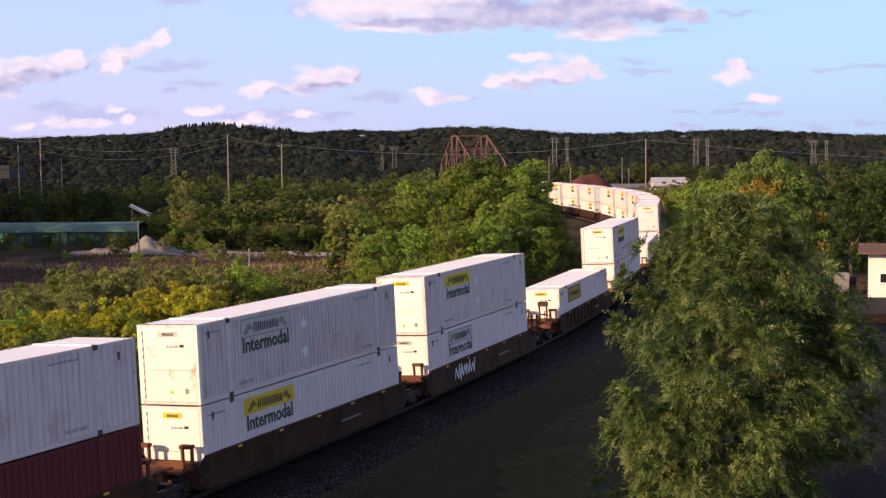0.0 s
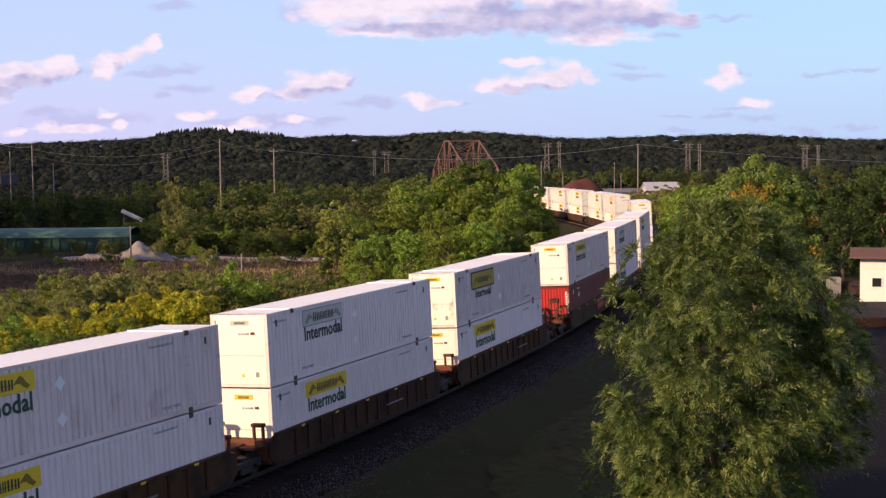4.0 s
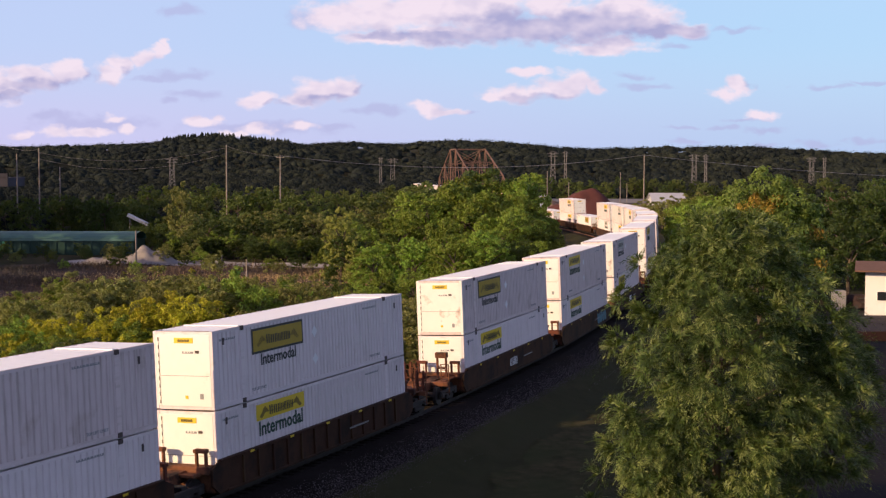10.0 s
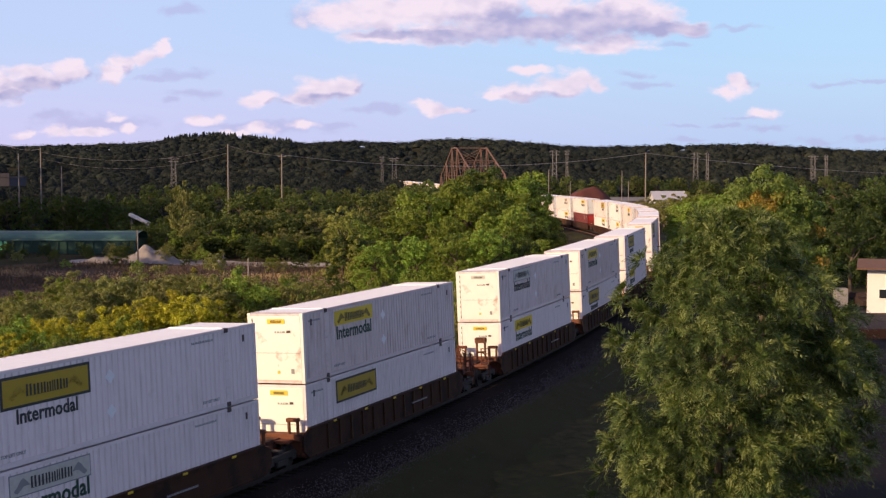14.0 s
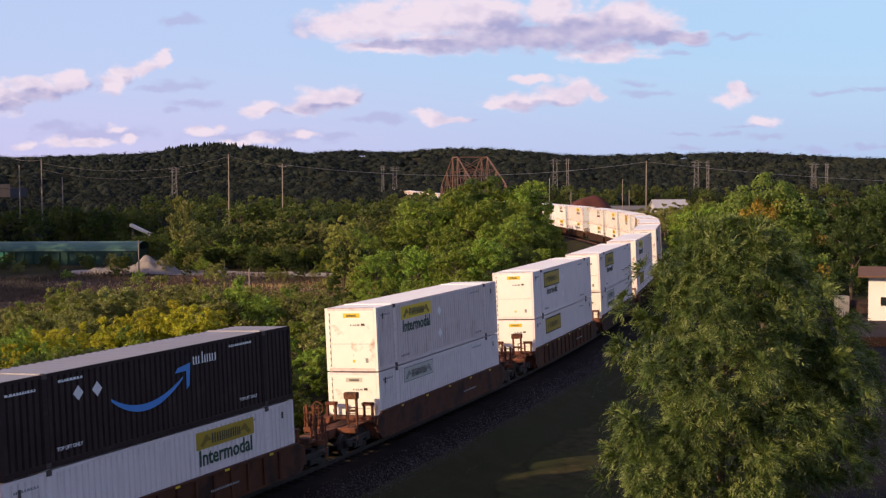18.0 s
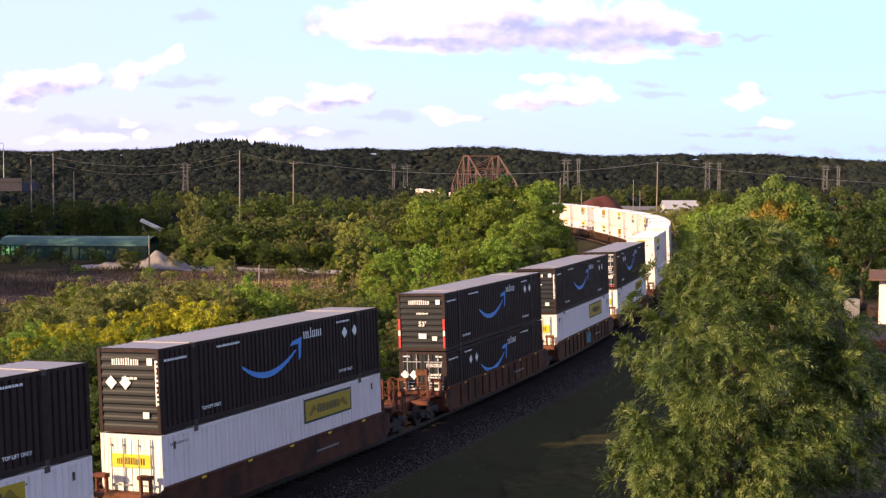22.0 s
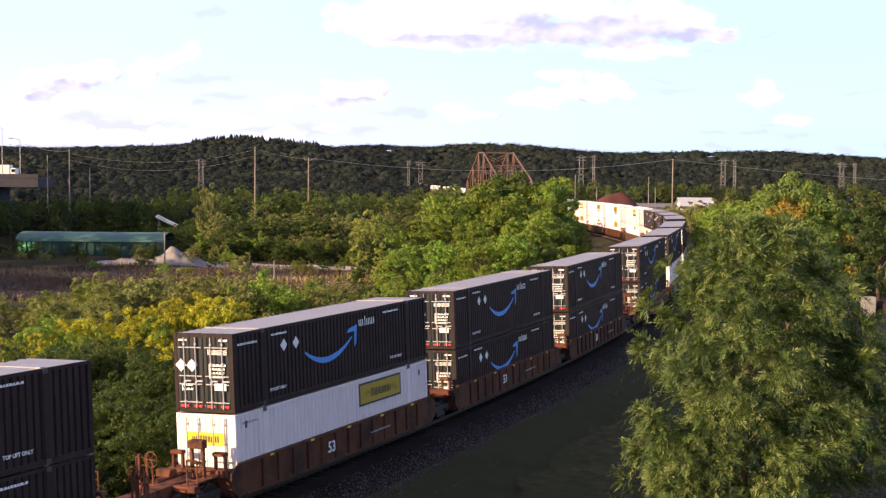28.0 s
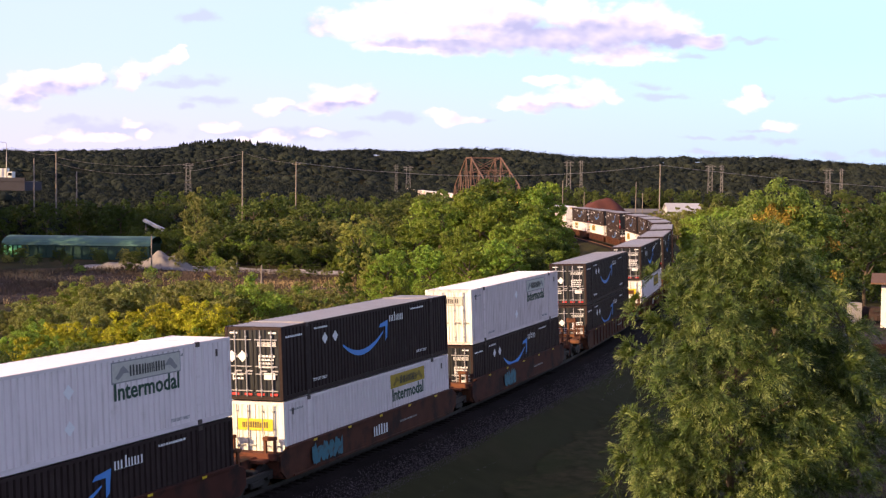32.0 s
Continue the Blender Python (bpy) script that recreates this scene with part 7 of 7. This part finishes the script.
def well_car(rear_reach, front_reach, ribbed, paint, spray, mark):
    ob = thing("well_car", Matrix.Identity(4), "sooty brown intermodal well car carrying containers" if paint is CAR_DARK else "rust-brown intermodal well car carrying containers", "rail car", "cars of the train")
    for sx in (-1, 1):
        sill = piece("side_sill", shared("side_sill", sill_bm, paint), ob, Matrix.Translation((sx * 1.37, 0, 0)) @ Matrix.Rotation(0 if sx > 0 else math.pi, 4, "Z"))
        if ribbed:
            for k in range(13):
                piece("rib", shared("rib", rib_bm, paint), sill, Matrix.Translation((0.05, -6.6 + k * 1.1, 0)))
        for k in range(5 if sx > 0 else 0):
            piece("reflector", shared("reflector", lambda: box(bmesh.new(), 0.0, 0.015, -0.13, 0.13, -0.04, 0.04), YELLOW), sill, Matrix.Translation((0.12, -6.0 + k * 3.0, 1.42)))
        if sx > 0 and spray:
            for name, mat, y, w in spray:
                piece("spray_paint", shared(f"spray_paint:{name}", lambda: (zigzag_bm if mat in (WHITE_INK, RED_INK) else scrawl_bm)(hash_of(name), w, 1.0), mat), sill, Matrix.Translation((0.135, y, 0.86)) @ ON_RIGHT)
        if sx > 0 and mark == "53":
            piece("lettering", text_mesh("53", 0.62, WHITE_INK), sill, Matrix.Translation((0.135, -1.5, 0.86)) @ ON_RIGHT)
        if sx > 0 and mark == "word":
            piece("maker_mark", shared("maker_mark", lambda: blocks_bm(1.5, 0.5, 3, 12), WHITE_INK), sill, Matrix.Translation((0.135, -0.1, 0.86)) @ ON_RIGHT)
        if sx > 0:
            piece("stencilling", shared("sill_marks", lambda: marks_bm(1.8, 1, 51), GREY_INK), sill, Matrix.Translation((0.135, 2.8, 0.9)) @ ON_RIGHT)
    piece("floor", shared("floor", lambda: box(bmesh.new(), -1.32, 1.32, -HALF, HALF, 0.2, 0.325), paint), ob)
    for end, reach in ((1, rear_reach), (-1, front_reach)):
        turn = Matrix.Rotation(0 if end > 0 else math.pi, 4, "Z") @ Matrix.Translation((0, -HALF, 0))
        long = reach > 3
        for gx in (-0.92, 0.92):
            piece("corner_guide", shared("corner_guide", guide_bm, CAR_RUST), ob, turn @ Matrix.Translation((gx, 0, 0)))
        piece("end_platform", shared(f"end_platform:{reach}", lambda: deck_bm(reach), CAR_RUST), ob, turn)
        if long:
            for gx in (-1.07, 1.07):
                piece("ladder", shared("ladder", step_bm, CAR_RUST), ob, turn @ Matrix.Translation((gx, 0, 0)))
            piece("equipment_stand", shared("equipment_stand", portal_bm, CAR_RUST), ob, turn @ Matrix.Translation((0.45, -1.2, 0)))
            for gx in (-1.15, -0.8):
                piece("rail_post", shared("rail_post", rail_post_bm, CAR_RUST), ob, turn @ Matrix.Translation((gx, -2.45, 0)))
            piece("brake_stand", shared("brake_stand", wheel_stand_bm, CAR_RUST), ob, turn @ Matrix.Translation((-0.55, -2.5, 0)))
            piece("coupler", shared(f"coupler:{reach}", lambda: coupler_bm(reach), TRUCK_IRON), ob, turn)
            truck_parts(ob, -end * (HALF + 1.9))
        else:
            if end > 0:
                truck_parts(ob, -(HALF + 1.72))
    return ob


def hash_of(name):
    return sum((i + 1) * ord(c) for i, c in enumerate(name))


# where each unit's rear stands on the line at the start, from the far end of the train to its tail
STARTS = {-3: 75.21, -2: 55.5, -1: 31.59, 0: 11.91, 1: -7.68, 2: -31.6, 3: -51.2, 4: -70.7, 5: -94.62, 6: -114.17, 7: -134.0, 8: -158.03, 9: -177.55, 10: -197.17,
          11: -220.68, 12: -240.39, 13: -260.02, 14: -283.51, 15: -307.37, 16: -326.95, 17: -346.52, 18: -370.27, 19: -389.88, 20: -409.39, 21: -433.35,
          22: -452.97, 23: -472.62, 24: -496.24, 25: -520.1, 26: -539.65, 27: -559.28, 28: -583.1}
for k in range(-4, -17, -1):
    STARTS[k] = STARTS[k + 1] + (23.86 if k % 3 == 2 else 19.6)
HEADS = {2, 5, 8, 11, 14, 15, 18, 21, 24, 25, 28, -1, -4, -7, -10, -13, -16}     # units at the front of their car
PACE = ((0, 17.068), (8, 17.132), (16, 17.367), (24, 17.587), (32, 17.883))


def gone(t):
    """How far the train has gone by t seconds."""
    tt = np.linspace(0, t, 65)
    v = np.interp(tt, [p[0] for p in PACE], [p[1] for p in PACE])
    return float(np.sum((v[1:] + v[:-1]) / 2 * np.diff(tt)))


# upper and lower load of each unit: style, sign, rear end, rusty
W, D, R = "white", "dark", "red"
LOADS = {
    -5: ((W, "y", "nose", 0), (W, "y", "nose", 0)), -4: (None, (W, "Y0", "nose", 0)), -3: ((W, "y", "nose", 0), (W, "y", "nose", 0)), -2: (None, (W, "Y0", "nose", 0)),
    -1: ((W, "y", "nose", 0), (W, "g", "nose", 0)), 0: ((W, "g", "nose", 1), (W, "y", "nose", 0)), 1: ((W, "y", "nose", 0), (R, "n", "nose", 0)),
    2: ((W, "Y", "nose", 1), (W, "y", "nose", 0)), 3: ((W, "o", "nose", 0), (W, "y", "nose", 0)), 4: ((W, "y", "nose", 0), (W, "y", "nose", 0)),
    5: ((W, "o", "nose", 1), (W, "y", "nose", 0)), 6: ((W, "y", "nose", 0), (W, "y", "nose", 0)), 7: ((W, "Y", "nose", 1), (W, "y", "nose", 0)),
    8: ((W, "Y", "nose", 0), (W, "y", "nose", 0)), 9: ((W, "y", "nose", 0), (W, "Y", "nose", 0)), 10: ((W, "o", "nose", 1), (W, "y", "nose", 0)),
    11: ((W, "y", "nose", 1), (W, "Y0", "nose", 0)), 12: ((W, "Y", "nose", 0), (W, "g", "nose", 1)), 13: ((W, "Y", "nose", 0), (W, "Y0", "nose", 0)),
    14: ((W, "y", "nose", 1), (W, "o0", "nose", 1)), 15: ((D, "n", "doors", 0), (W, "yf", "doors", 0)), 16: ((D, "n", "nose", 0), (W, "Y0f", "doors", 0)),
    17: ((D, "t", "nose", 0), (D, "n", "doors", 0)), 18: ((D, "n", "nose", 0), (W, "Y0f", "doors", 0)), 19: ((D, "n", "doors", 0), (W, "yf", "doors", 1)),
    20: ((D, "n", "doors", 0), (D, "n", "doors", 0)), 21: ((D, "n", "doors", 0), (D, "n", "doors", 0)), 22: ((D, "n", "doors", 0), (D, "n", "doors", 0)),
    23: ((D, "n", "doors", 0), (W, "Y0f", "doors", 0)), 24: ((D, "n", "doors", 0), (D, "n", "doors", 0)), 25: ((W, "gf", "doors", 1), (D, "n", "doors", 0)),
    26: ((D, "n", "doors", 0), (W, "yf", "doors", 1)), 27: ((W, "gf", "doors", 0), (D, "n", "doors", 0)), 28: ((D, "n", "doors", 0), (W, "yf", "doors", 0)),
}
SPRAYS = {-1: (("white_scrawl", WHITE_INK, -3.5, 3.0),), 1: (("red_scrawl", RED_INK, 2.2, 2.4),), 6: (("blue_scrawl", TEAL_INK, 4.6, 3.4),), 19: (("white_tag", WHITE_INK, 1.2, 2.4), ("teal_tag", TEAL_INK, -4.6, 3.4)),
          25: (("dull_tag", TEAL_INK, -2.6, 2.0),), 26: (("green_tag", TEAL_INK, -5.0, 2.6),), 16: (("blue_tag", TEAL_INK, 0.0, 1.4),)}
MARKS = {21: "53", 22: "53", 23: "53", 26: "word", 5: "word", 7: "word"}
SIGN_WORDS = {"y": "yellow signs", "Y": "framed ochre signs", "g": "worn grey signs", "o": "worn pale signs", "n": "no signs", "t": "no signs"}


def load_label(style, sign, rear, rusty, lower):
    where = "in a well car" if lower else "stacked on another container"
    if style == "dark":
        return f"charcoal corrugated container with blue arc marks, {where}"
    if style == "red":
        return f"plain dark red corrugated container {where}"
    return f"{'rust-streaked ' if rusty else ''}white container with {SIGN_WORDS[sign[0]]} {where}"


TRAIN = []      # thing, unit, height above the rail
BUILT = {}


def make_train():
    for u in sorted(STARTS):
        art = 1.72
        rear = 3.83 if (u + 1) in HEADS else art
        front = 3.83 if u in HEADS else art
        ribbed = u in (2, 3, 4, 8, 9, 10, 11, 13, 15, 16, 17, 21, 22, 23, 24) or -6 < u < -1
        paint = CAR_BROWN if u >= 13 else CAR_DARK
        key = (rear, front, ribbed, paint.name, SPRAYS.get(u), MARKS.get(u))
        if key not in BUILT:
            BUILT[key] = car = well_car(rear, front, ribbed, paint, SPRAYS.get(u, ()), MARKS.get(u))
        else:
            car = copy_thing(BUILT[key], Matrix.Identity(4))
        TRAIN.append((car, u, 0.0))
        top, low = LOADS.get(u, ((W, "y", "nose", 0), (W, "y", "nose", 0)))
        for spec, z, lower in ((low, 0.33, True), (top, 0.33 + HIGH + 0.045, False)):
            if not spec:
                continue
            k = (*spec, lower)
            if k not in BUILT:
                BUILT[k] = box_ob = container(*spec, lower, load_label(*spec, lower))
            else:
                box_ob = copy_thing(BUILT[k], Matrix.Identity(4))
            TRAIN.append((box_ob, u, z))


make_train()


def motions():
    """The train runs along the line and away round the curve."""
    for ob, u, z in TRAIN:
        rows = []
        for t in range(0, 33):
            s = STARTS[u] + gone(t)
            rows.append((float(t), rail_pose(s, s + LONG) @ Matrix.Translation((0, 0, z))))
        walk(ob, rows)
    walk(TRUCK, [(t, pose(x, 298, 9.6)) for t, x in ((0.0, -131.0), (20.0, -112.0), (27.5, -104.0), (29.0, -102.6), (30.0, -102.0), (32.0, -101.2))])


motions()
